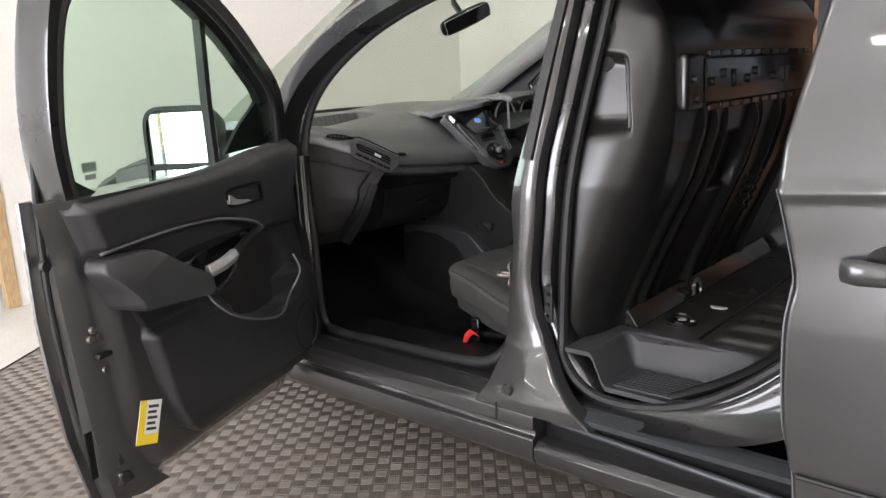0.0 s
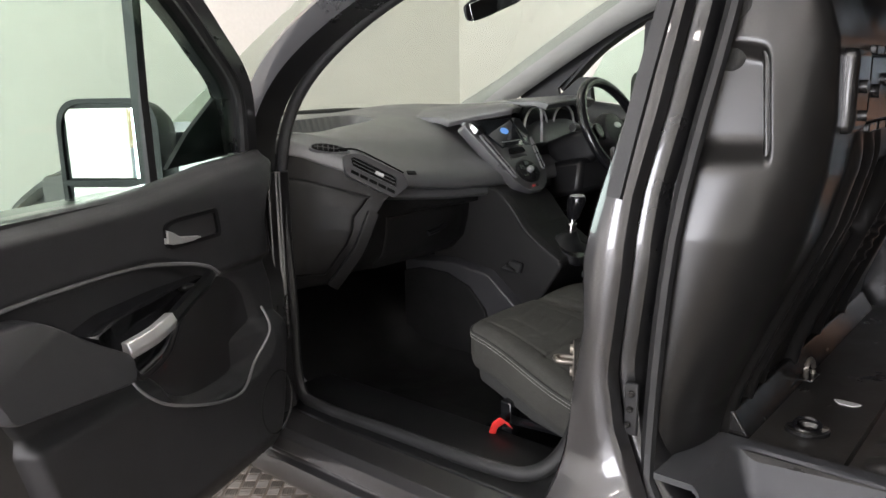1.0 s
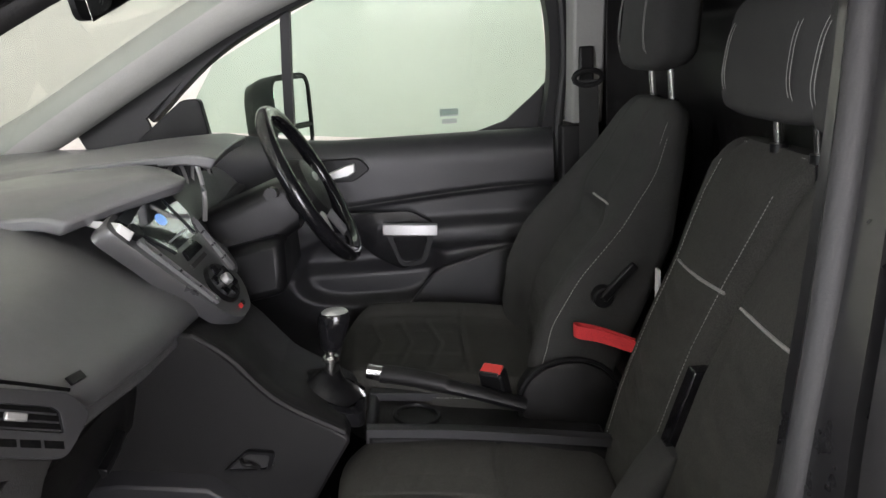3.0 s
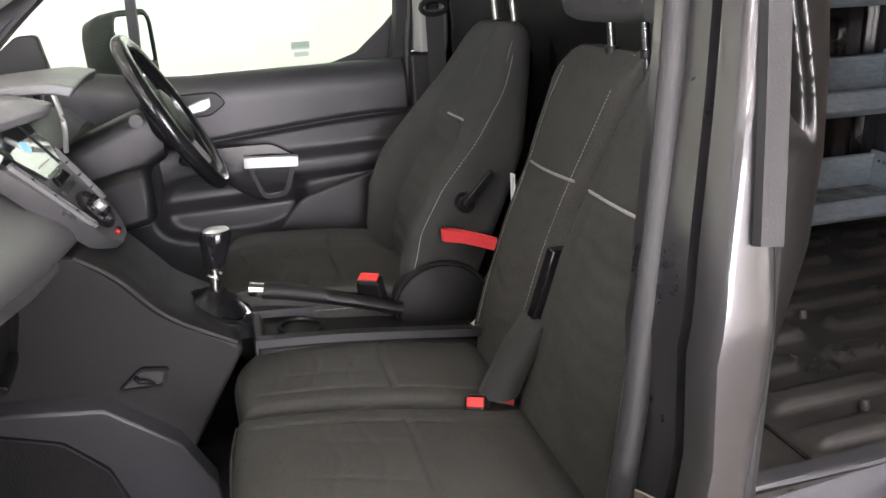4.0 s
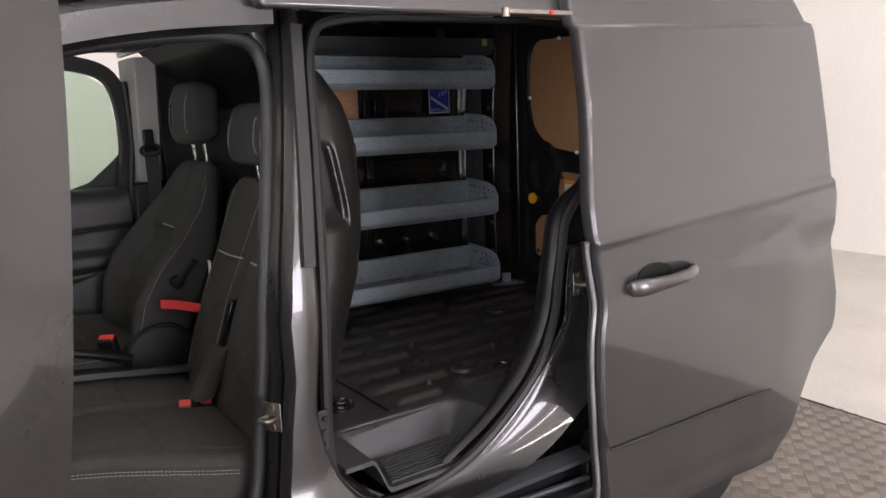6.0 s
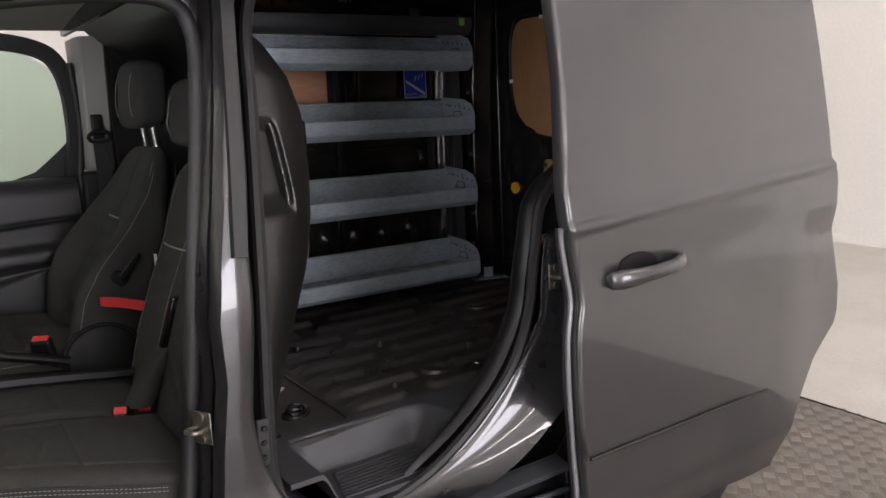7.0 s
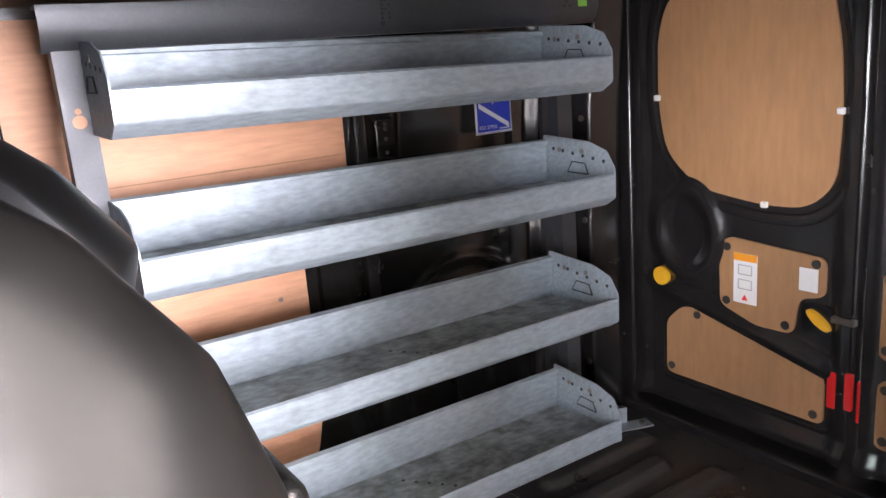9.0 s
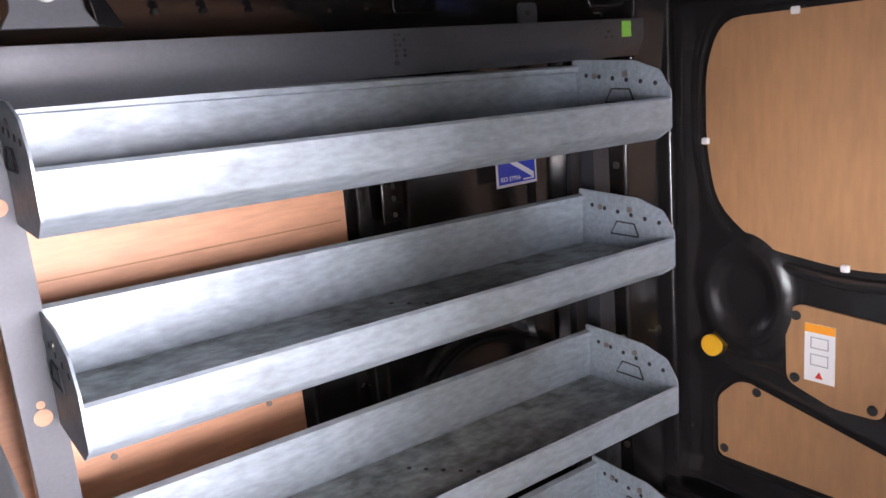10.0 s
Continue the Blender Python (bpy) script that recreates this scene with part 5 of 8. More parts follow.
def sd_skin(z, x):
    b = sd_belt(x)
    y = -0.100 + (0.0 if z < b else 0.20 * (z - b) + 0.10 * (z - b) ** 2)
    # proud shoulder under the belt, a soft hollow below it
    y -= 0.006 * math.exp(-((z - b + 0.008) / 0.012) ** 2)
    y += 0.004 * math.exp(-((z - b + 0.13) / 0.07) ** 2)
    y += 0.020 * sstep(1.568, 1.580, z - 0.03 * (x - 0.83))
    low = 0.513 - 0.012 * (x - 0.81)
    y += 0.012 * sstep(0.010, -0.004, z - low) * (1 - sstep(1.30, 1.50, x)) if z < low + 0.010 else 0.0
    y += 0.03 * sstep(0.36, 0.24, z) if z < 0.36 else 0.0
    y += 0.022 * sstep(1.55, 1.90, x) * (1 - sstep(0.9, 1.0, z))
    return y
sd = mesh()
def sd_face(u, v):
    z = 0.24 + 1.47 * v
    x = sd_front(z) + (sd_rear(z) - sd_front(z)) * u
    e = min(u, 1 - u)
    return Vector((x, sd_skin(z, x) + 0.008 * (1 - sstep(0.0, 0.006, e)), z))
sheet(sd, sd_face, 150, 210, (0.002, 0.030, 0))
part("door_skin", sd, PAINT, sdoor, "grey metallic painted door skin", smooth=50)
front_z = (0.28, 0.40, 0.51, 0.60, 0.70, 0.80, 0.86, 0.90, 0.97, 1.03, 1.058)
part("edge_seal", tube(mesh(), smooth_path([(sd_front(z) + 0.004, sd_skin(z, 0.8) + 0.016, z) for z in front_z], 5), 0.007, 8, up=(0, 1, 0)), RUBBER, sdoor, "black rubber edge seal")
part("edge_strip", tube(mesh(), smooth_path([(sd_front(z) - 0.003, sd_skin(z, 0.8) + 0.030, z) for z in front_z], 5), 0.0070, 10, up=(0, 1, 0)), STRIP, sdoor, "grey rubber edge strip")
part("edge_lip", tube(mesh(), smooth_path([(sd_front(z) - 0.006, sd_skin(z, 0.8) + 0.040, z) for z in front_z], 5), 0.005, 8, up=(0, 1, 0)), RUBBER, sdoor)
inn = mesh()
sheet(inn, lambda u, v: Vector((sd_front(0.30 + 1.34 * v) + 0.045 + (sd_rear(0.30 + 1.34 * v) - sd_front(0.30 + 1.34 * v) - 0.08) * u, sd_skin(0.30 + 1.34 * v, 1.2) + 0.034, 0.30 + 1.34 * v)), 8, 24, (0, 0.045, 0))
part("inner_panel", inn, BLACKPAINT, sdoor)
# a black tube laid on the skin draws the crease's shade
part("lower_crease", tube(mesh(), [(0.815 + 0.069 * k, sd_skin(0.50, 0.9) - 0.010, 0.513 - 0.012 * 0.069 * k) for k in range(11)], 0.0045, 6), RUBBER, sdoor, "dark line for the shade in the lower crease")
# handle: a dark proud patch for the cup's shade, and a bar swelling at its grip end
cup = mesh()
def cup_ring(a, b, d):
    return [(0.972 + a * math.cos(i * math.pi / 14), -0.098 + d, 0.946 + b * math.sin(i * math.pi / 14)) for i in range(28)]
loft(cup, [cup_ring(0.066, 0.034, 0.004), cup_ring(0.064, 0.033, -0.004), cup_ring(0.058, 0.029, -0.0035), cup_ring(0.03, 0.015, -0.001)])
part("handle_cup", cup, PLASTIC2, sdoor, "dark raised patch for the shaded handle cup")
hbar = mesh()
def bar_ring(x, d, w, h, t):
    return [(x, -0.100 - d + w * math.cos(i * math.pi / 7), 0.932 + t + h * math.sin(i * math.pi / 7)) for i in range(14)]
loft(hbar, [bar_ring(0.868, 0.002, 0.006, 0.012, -0.004), bar_ring(0.874, 0.010, 0.012, 0.020, -0.004), bar_ring(0.90, 0.020, 0.014, 0.023, -0.003), bar_ring(0.94, 0.030, 0.013, 0.020, -0.001), bar_ring(1.00, 0.036, 0.012, 0.017, 0.003), bar_ring(1.06, 0.034, 0.012, 0.017, 0.007), bar_ring(1.10, 0.022, 0.013, 0.019, 0.010), bar_ring(1.120, 0.010, 0.010, 0.015, 0.012), bar_ring(1.126, 0.002, 0.005, 0.008, 0.012)])
part("handle_bar", hbar, PAINT, sdoor, "body-coloured door handle", smooth=60)
arm = thing("upper_roller_arm", "zinc plated upper roller arm of the sliding door", "roller arm")
part("arm_bar", box(mesh(), 0.62, 0.82, 0.035, 0.060, 1.597, 1.609), ZINC, arm, bevel=0.003)
part("roller", disc(mesh(), (0.62, 0.047, 1.591), 0.010, 0.020, "z", 12), ZINC, arm)
part("red_plug", disc(mesh(), (0.75, 0.035, 1.603), 0.006, -0.004, "y", 8), RED, arm)

# strikers on the pillars
def striker(label):
    t = thing("door_striker", label, "door striker", "door strikers")
    part("striker_plate", box(mesh(), -0.030, 0.030, -0.004, 0.0, -0.038, 0.038), ZINC, t, bevel=0.004)
    part("striker_loop", tube(mesh(), smooth_path([(-0.018, -0.004, 0.0), (-0.018, -0.034, 0.002), (0.0, -0.042, 0.004), (0.016, -0.034, 0.002), (0.016, -0.004, 0.0)], 4), 0.006, 8), ZINC, t)
    for z in (-0.026, 0.026):
        part("striker_bolt", disc(mesh(), (0.0, -0.004, z), 0.011, -0.006, "y", 10), ZINC, t)
    return t
st1 = striker("zinc plated front door striker on the pillar")
st1.matrix_basis = pose(0.006, 0.112, 0.757, 0, 0, -60) @ Matrix.Diagonal((0.75, 0.85, 0.85, 1))
st2 = copy_thing(st1, pose(0.888, 0.094, 0.905, 0, 0, 8))
st2["label"] = "zinc plated sliding door striker on the rear jamb"

# ---- cab ----
cabfloor = thing("cab_floor", "black rubber cab floor mat", "cab floor", kind="structure")
cf = mesh()
sheet(cf, lambda u, v: Vector((-1.33 + 1.53 * u, 0.28 + 1.32 * v, 0.37 + 0.30 * sstep(0.30, 0.0, u) + 0.10 * math.exp(-((v - 0.44) / 0.12) ** 4) * sstep(0.0, 0.3, u) + 0.004 * math.sin(40 * v) * math.sin(9 * u))), 40, 50, (0, 0, -0.02))
part("floor_mat", cf, CARPET, cabfloor)

# dashboard: a long skin across the cab
dash = thing("dashboard", "black grained plastic dashboard with soft skin and silver details", "dashboard")
def dash_profile(y):
    c = math.exp(-((y - 0.93) / 0.17) ** 4)
    d = math.exp(-((y - 1.25) / 0.20) ** 4)
    m = sstep(0.30, 0.95, y) * (1 - sstep(1.05, 1.2, y))
    e = sstep(0.30, 0.12, y)
    xr, zl = lerp_table(DASH_X, y), lerp_table(DASH_Z, y)
    x5, x4 = -1.05 + (xr + 1.05) * 0.68, -1.05 + (xr + 1.05) * 0.36
    z6 = min(1.14, zl + 0.066)
    return [(-1.40, 1.12), (-1.34, 1.165), (-1.20, 1.172 + 0.02 * c), (-1.05, 1.165 + 0.02 * c + 0.022 * d), (x4, 1.146 + 0.015 * c + 0.045 * d), (x5, 1.150 - 0.40 * (1.15 - z6) - 0.02 * c + 0.05 * d), (xr - 0.055, z6), (xr - 0.012, zl + 0.030),
            (xr, zl), (xr - 0.012, zl - 0.012), (xr - 0.045, zl - 0.018)]
DASH_X = ((0.125, -0.895), (0.19, -0.845), (0.25, -0.782), (0.31, -0.725), (0.37, -0.69), (0.45, -0.678), (0.62, -0.664), (0.95, -0.655), (1.6, -0.655))
DASH_Z = ((0.125, 1.105), (0.19, 1.092), (0.25, 1.062), (0.31, 1.030), (0.37, 1.010), (0.45, 1.0), (0.62, 0.982), (0.95, 0.96), (1.6, 0.96))
def along(profile, s):
    P = profile
    n = len(P) - 1
    k = min(n - 1, int(s * n))
    t = s * n - k
    p0, p1, p2, p3 = (P[max(0, min(n, k + j))] for j in (-1, 0, 1, 2))
    return tuple(0.5 * (2 * b + (c - a) * t + (2 * a - 5 * b + 4 * c - d) * t * t + (3 * b - a - 3 * c + d) * t ** 3) for a, b, c, d in zip(p0, p1, p2, p3))
def dash_skin(u, v):
    y = 0.125 + 1.45 * u
    x, z = along(dash_profile(y), v)
    # open tray sunk into the top
    tr = 1 - sstep(0.90, 1.0, (abs((y - 0.425) / 0.215) ** 4 + abs((x + 1.012 + 0.26 * (y - 0.425)) / 0.072) ** 4) ** 0.25)
    z -= 0.050 * tr
    return Vector((x, y, z))
dm = mesh()
sheet(dm, dash_skin, 220, 200, (-0.02, 0, -0.03))
part("dash_skin", dm, SOFTDASH, dash, "soft black dash skin, coloured paler for windscreen sheen", smooth=50)
# lower dash and glovebox, set back under the lip
def lower_ring(y, dx=0.0):
    m = sstep(0.30, 0.95, y)
    dx = dx + lerp_table(((0.13, -0.21), (0.25, -0.11), (0.31, -0.045), (0.37, -0.005), (0.45, 0.0)), y)
    return [(-0.735 + 0.03 * m + dx, y, 0.985 - 0.03 * m), (-0.742 + 0.03 * m + dx, y, 0.93 - 0.02 * m), (-0.752 + dx, y, 0.915 - 0.015 * m), (-0.758 + dx, y, 0.86), (-0.775 + dx, y, 0.80), (-0.82 + dx, y, 0.755), (-0.90, y, 0.74), (-1.30, y, 0.76), (-1.30, y, 1.05)]
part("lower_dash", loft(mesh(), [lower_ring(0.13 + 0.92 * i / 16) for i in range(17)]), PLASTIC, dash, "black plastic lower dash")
gb = mesh()
loft(gb, [[(p[0] + 0.008 * k, p[1], p[2] - 0.003) for p in lower_ring(y)[2:6]] + [(-0.86, y, 0.80), (-0.83, y, 0.90)] for y, k in ((0.40, -0.4), (0.41, 0.35), (0.55, 0.5), (0.70, 0.35), (0.74, -0.2))])
part("glovebox_lid", gb, PLASTIC, dash, "black glovebox lid", bevel=0.004)
part("glovebox_catch", loft(mesh(), [[(-0.738, y, z), (-0.728, y, z + 0.006), (-0.728, y, z + 0.014), (-0.742, y, z + 0.018)] for y, z in ((0.55, 0.832), (0.60, 0.838), (0.63, 0.850))]), PLASTIC2, dash, bevel=0.002)
bd = thing("airbag_badge", "small embossed badge on the dash skin", "badge")
part("badge_plate", box(mesh(), -0.015, 0.015, -0.006, 0.006, -0.001, 0.003), PLASTIC2, bd, bevel=0.001)
# near end of the dash: a swept end panel with an inset cover and a foot strip
def end_face(u, v, out=0.0):
    z0 = 0.735
    yr = lambda z: lerp_table(((0.735, 0.275), (0.80, 0.278), (0.90, 0.290), (0.95, 0.325), (1.0, 0.378), (1.03, 0.385)), z)
    z = z0 + (1.0 - z0) * v
    y = 0.125 + (yr(z) - 0.125) * u
    z += v * (lerp_table(DASH_Z, y) - 1.0 - 0.004)
    rec = lerp_table(((0.70, 0.095), (0.735, 0.075), (0.80, 0.015), (0.86, -0.030), (0.90, -0.042), (0.96, -0.030), (1.0, -0.008), (1.06, 0.004)), z)
    x = lerp_table(DASH_X, y) - rec * sstep(0.13, 0.27, y)
    return Vector((x + 0.80 * out, y - 0.60 * out, z))
part("end_panel", sheet(mesh(), end_face, 24, 30, (-0.03, 0.02, 0)), PLASTIC, dash, "black plastic dash end panel", smooth=60)
def cover_face(u, v):
    k = min(min(u, 1 - u) / 0.06, min(v, 1 - v) / 0.06, 1.0)
    return end_face(0.02 + (0.74 + 0.10 * v) * u, 0.10 + 0.74 * v, 0.001 + 0.007 * math.sqrt(max(0.0, 1 - (1 - k) ** 2)))
part("side_cover", sheet(mesh(), cover_face, 40, 40, (-0.012, 0.008, 0)), PLASTIC, dash, "dash end cover", smooth=60)
part("foot_strip", sweep(mesh(), smooth_path([end_face(0.97, v, 0.008) for v in (0.0, 0.15, 0.35, 0.55, 0.70)], 5), rounded([(-0.016, -0.010), (0.016, -0.010), (0.016, 0.010), (-0.016, 0.010)], 0.006), up=(0.8, -0.6, 0)), PLASTIC, dash)
def seat_on_dash(y, v, lift=0.0):
    """A frame flush with the dash skin: x along the dash's edge, y down the slope, z out."""
    u = (y - 0.125) / 1.45
    p = dash_skin(u, v)
    a = (dash_skin(u + 0.02, v) - dash_skin(u - 0.02, v)).normalized()
    s = (dash_skin(u, v + 0.02) - dash_skin(u, v - 0.02)).normalized()
    n = a.cross(s).normalized()
    if n.z < 0:
        n = -n
    s = n.cross(a)
    p = p + n * lift
    return Matrix(((a.x, s.x, n.x, p.x), (a.y, s.y, n.y, p.y), (a.z, s.z, n.z, p.z), (0, 0, 0, 1)))
bd.matrix_basis = seat_on_dash(0.438, 0.70)
vent = thing("air_vent", "black air vent with slats and a silver slider", "air vent", "dash vents")
def laid_on_dash(ya, va, yb, vb, lift=0.0):
    """A frame on the dash skin: x from one place on it to another, y down the slope, z out."""
    pa, pb = dash_skin((ya - 0.125) / 1.45, va), dash_skin((yb - 0.125) / 1.45, vb)
    a = (pb - pa).normalized()
    n = seat_on_dash((ya + yb) / 2, (va + vb) / 2).col[2].to_3d()
    n = (n - a * n.dot(a)).normalized()
    s = n.cross(a)
    if s.z > 0:
        s = -s
    p = (pa + pb) / 2 + n * lift
    return Matrix(((a.x, s.x, n.x, p.x), (a.y, s.y, n.y, p.y), (a.z, s.z, n.z, p.z), (0, 0, 0, 1)))
vent.matrix_basis = laid_on_dash(0.284, 0.71, 0.372, 0.80, 0.004)
part("vent_frame", frame_of(rounded([(-0.092, -0.004), (-0.058, -0.028), (0.070, -0.031), (0.098, -0.012), (0.074, 0.040), (-0.066, 0.040)], 0.012), rounded([(-0.070, -0.006), (-0.064, -0.013), (0.050, -0.014), (0.060, -0.010), (0.068, 0.012), (-0.056, 0.012)], 0.003), "z", -0.03, 0.0075), MIDTRIM, vent, bevel=0.003, seg=3)
part("vent_hood", tube(mesh(), smooth_path([(-0.108, -0.014, 0.001), (-0.066, -0.034, 0.003), (0.0, -0.036, 0.003), (0.072, -0.035, 0.002)], 5), 0.0022, 6), VOID, vent, "dark joint round the vent")
# a shallow black plate takes the place of the vent's shaded depth
part("vent_dark", box(mesh(), -0.072, 0.070, -0.016, 0.014, -0.03, 0.0036), VOID, vent)
for k in range(3):
    part("slat", prism(mesh(), [(-0.064 + 0.004 * k, -0.008 + 0.0085 * k), (0.058 + 0.004 * k, -0.008 + 0.0085 * k), (0.058 + 0.004 * k, -0.0060 + 0.0085 * k), (-0.064 + 0.004 * k, -0.0060 + 0.0085 * k)], "z", 0.0034, 0.0062), MIDTRIM, vent)
part("slider", box(mesh(), 0.002, 0.026, -0.006, 0.003, 0.003, 0.0085), SILVER, vent, "silver vent slider", bevel=0.002)
for k in range(5):
    part("lower_slot", prism(mesh(), [(-0.058 + 0.026 * k, 0.021), (-0.036 + 0.026 * k, 0.021), (-0.034 + 0.026 * k, 0.029), (-0.056 + 0.026 * k, 0.029)], "z", 0.0072, 0.0082), VOID, vent)
dv = thing("air_vent", "small black demister vent at the end of the dash", "air vent", "dash vents")
dv.matrix_basis = laid_on_dash(0.212, 0.70, 0.292, 0.63, 0.001)
LEAF = [(-0.052, 0.004), (-0.038, -0.010), (-0.005, -0.015), (0.030, -0.012), (0.056, 0.0), (0.030, 0.010), (-0.010, 0.015), (-0.040, 0.012)]
def leaf_ring(k, z):
    return [(p.x * k, p.y * k, z) for p in smooth_path([(x, y, 0.0) for x, y in LEAF], 4, closed=True)]
part("vent_plate", loft(mesh(), [leaf_ring(1.0, -0.006), leaf_ring(1.0, 0.004), leaf_ring(0.95, 0.0062), leaf_ring(0.88, 0.004)]), SOFTDASH, dv)
# black plate drawn for the shade inside this vent
part("vent_dark", loft(mesh(), [leaf_ring(0.88, 0.0012), leaf_ring(0.88, 0.0052)]), VOID, dv)
for k in range(5):
    part("slat", box(mesh(), -0.031 + 0.014 * k, -0.0285 + 0.014 * k, -0.010, 0.010, 0.0050, 0.0062), MIDTRIM, dv)
part("slat", box(mesh(), -0.040, 0.040, -0.001, 0.001, 0.0050, 0.0064), MIDTRIM, dv)
# brows over the screen and the instruments
def brow(name, y0, y1, xe, ze, drop, parent, label):
    b = mesh()
    def f(u, v):
        y = y0 + (y1 - y0) * u
        x = xe(y) - 0.34 * v
        return Vector((x, y, ze(y) + 0.010 * math.sin(math.pi * u) - drop * v * v + 0.012 * sstep(0.0, 0.12, v)))
    sheet(b, f, 24, 14, (-0.012, 0, -0.020))
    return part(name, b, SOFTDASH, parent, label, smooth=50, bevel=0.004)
brow("screen_brow", 0.750, 1.035, lambda y: lerp_table(((0.75, -0.812), (0.80, -0.750), (0.862, -0.660), (0.875, -0.657), (0.93, -0.690), (1.035, -0.740)), y), lambda y: lerp_table(((0.75, 1.150), (0.865, 1.176), (1.035, 1.182)), y), 0.015, dash, "soft brow over the screen")
brow("instrument_brow", 1.06, 1.47, lambda y: -0.655 - 0.10 * sstep(1.35, 1.47, y), lambda y: 1.192 - 0.03 * sstep(1.35, 1.47, y), 0.02, dash, "soft brow over the instruments")
part("instrument_dark", box(mesh(), -0.80, -0.765, 1.06, 1.44, 1.04, 1.19), GLOSSBLACK, dash)
for yc in (1.15, 1.33):
    part("dial_ring", tube(mesh(), [(-0.762, yc + 0.07 * math.cos(a * math.pi / 12), 1.11 + 0.07 * math.sin(a * math.pi / 12)) for a in range(24)], 0.004, 6, closed=True, up=(1, 0, 0)), SILVER, dash)
part("instrument_trim", tube(mesh(), smooth_path([(-0.70, 1.085, 1.185), (-0.69, 1.075, 1.13), (-0.70, 1.09, 1.07)], 5), 0.005, 6), SILVER, dash, "silver instrument trim")
part("driver_lower_dash", loft(mesh(), [[(-0.72, y, 1.06), (-0.70, y, 1.0), (-0.73, y, 0.88), (-0.80, y, 0.78), (-1.2, y, 0.74), (-1.2, y, 1.1)] for y in (1.03, 1.57)]), PLASTIC2, dash, bevel=0.01)
part("wiper_base", tube(mesh(), smooth_path([(-1.52, 0.30, 1.135), (-1.50, 0.55, 1.155), (-1.56, 0.95, 1.16), (-1.60, 1.3, 1.15)], 5), 0.014, 8), RUBBER, body, "black wiper arm")

# centre stack, tilted back towards the windscreen
stack = thing("centre_stack", "black centre stack with a screen, vents and round buttons", "centre stack")
SN, SU = Vector((0.80, 0.0, 0.60)), Vector((-0.60, 0.0, 0.80))
SM = Matrix(((0.0, SU.x, SN.x, -0.687), (1.0, 0.0, 0.0, 0.914), (0.0, SU.z, SN.z, 1.045), (0, 0, 0, 1)))
stack.matrix_basis = SM
leaf = [(-0.176, 0.118), (-0.13, 0.130), (0.105, 0.132), (0.135, 0.085), (0.125, -0.02), (0.085, -0.110), (0.035, -0.142), (-0.035, -0.142), (-0.075, -0.115), (-0.115, -0.035)]
L = rounded(leaf, 0.018)
part("stack_shell", loft(mesh(), [[(x * k, y * k, z) for x, y in L] for k, z in ((1.0, -0.025), (1.0, 0.0), (0.985, 0.006))]), STACKGREY, stack, "satin grey-black stack moulding", smooth=50)
part("silver_tip", loft(mesh(), [[(x - w, y - w, z), (x, y, z + 0.010 + w), (x + w, y + 0.6 * w, z)] for x, y, z, w in ((-0.118, 0.160, -0.050, 0.0015), (-0.140, 0.132, -0.020, 0.004), (-0.148, 0.108, 0.002, 0.007), (-0.140, 0.084, 0.005, 0.006))]), SILVER, stack, "silver wedge trim", bevel=0.002)
wedge = mesh()
prism(wedge, [(-0.135, 0.118), (-0.058, 0.124), (-0.048, 0.020), (-0.055, 0.018)], "z", 0.006, 0.012)
part("gloss_wedge", wedge, SCREEN, stack, "glossy black wedge")
wedge = mesh()
prism(wedge, [(0.072, 0.122), (0.118, 0.118), (0.118, 0.06), (0.075, 0.025)], "z", 0.006, 0.012)
part("gloss_wedge", wedge, SCREEN, stack, "glossy black wedge")
scr = part("screen", prism(mesh(), rounded([(-0.055, 0.022), (0.060, 0.022), (0.066, 0.122), (-0.064, 0.122)], 0.006), "z", 0.004, 0.010), SCREEN, stack, "dark display screen")
part("screen_emblem", loft(mesh(), [[(0.0 + 0.020 * x, 0.078 + 0.012 * y, z) for x, y in circle(1, 20)] for z in (0.010, 0.0108)]), SCREENBLUE, scr, "lit blue oval emblem")
part("screen_line", box(mesh(), -0.045, 0.05, 0.038, 0.041, 0.010, 0.0106), GREYINK, scr)
for s in (-1, 1):
    vs = [(s * 0.135 - 0.0 * s, 0.070), (s * 0.120, 0.078), (s * 0.062, -0.085), (s * 0.078, -0.090)] if s < 0 else [(0.112, 0.04), (0.126, 0.05), (0.098, -0.075), (0.082, -0.075)]
    part("side_vent_frame", frame_of(rounded([(x + 0.0, y) for x, y in vs], 0.010), [((x - sum(q[0] for q in vs) / 4) * 0.80 + sum(q[0] for q in vs) / 4, (y - sum(q[1] for q in vs) / 4) * 0.92 + sum(q[1] for q in vs) / 4) for x, y in rounded(vs, 0.010)], "z", 0.004, 0.013), STRIP, stack, "tall side vent with a satin grey rim")
    cx, cy = sum(q[0] for q in vs) / 4, sum(q[1] for q in vs) / 4
    part("side_vent_dark", prism(mesh(), [((x - cx) * 0.85 + cx, (y - cy) * 0.93 + cy) for x, y in vs], "z", 0.003, 0.0075), INK, stack)
    for k in range(3):
        t = 0.25 + 0.25 * k
        a, b = Vector(vs[0]).lerp(Vector(vs[3]), t), Vector(vs[1]).lerp(Vector(vs[2]), t)
        part("vent_vane", box(mesh(), min(a.x, b.x), max(a.x, b.x), (a.y + b.y) / 2 - 0.002, (a.y + b.y) / 2 + 0.002, 0.006, 0.012), PLASTIC2, stack)
part("vent_wheel", disc(mesh(), (-0.124, 0.086, 0.006), 0.014, 0.014, "z", 18), PLASTIC2, stack, "ribbed vent wheel", bevel=0.002)
part("cd_slot", box(mesh(), -0.045, 0.045, -0.020, -0.012, 0.006, 0.0085), INK, stack)
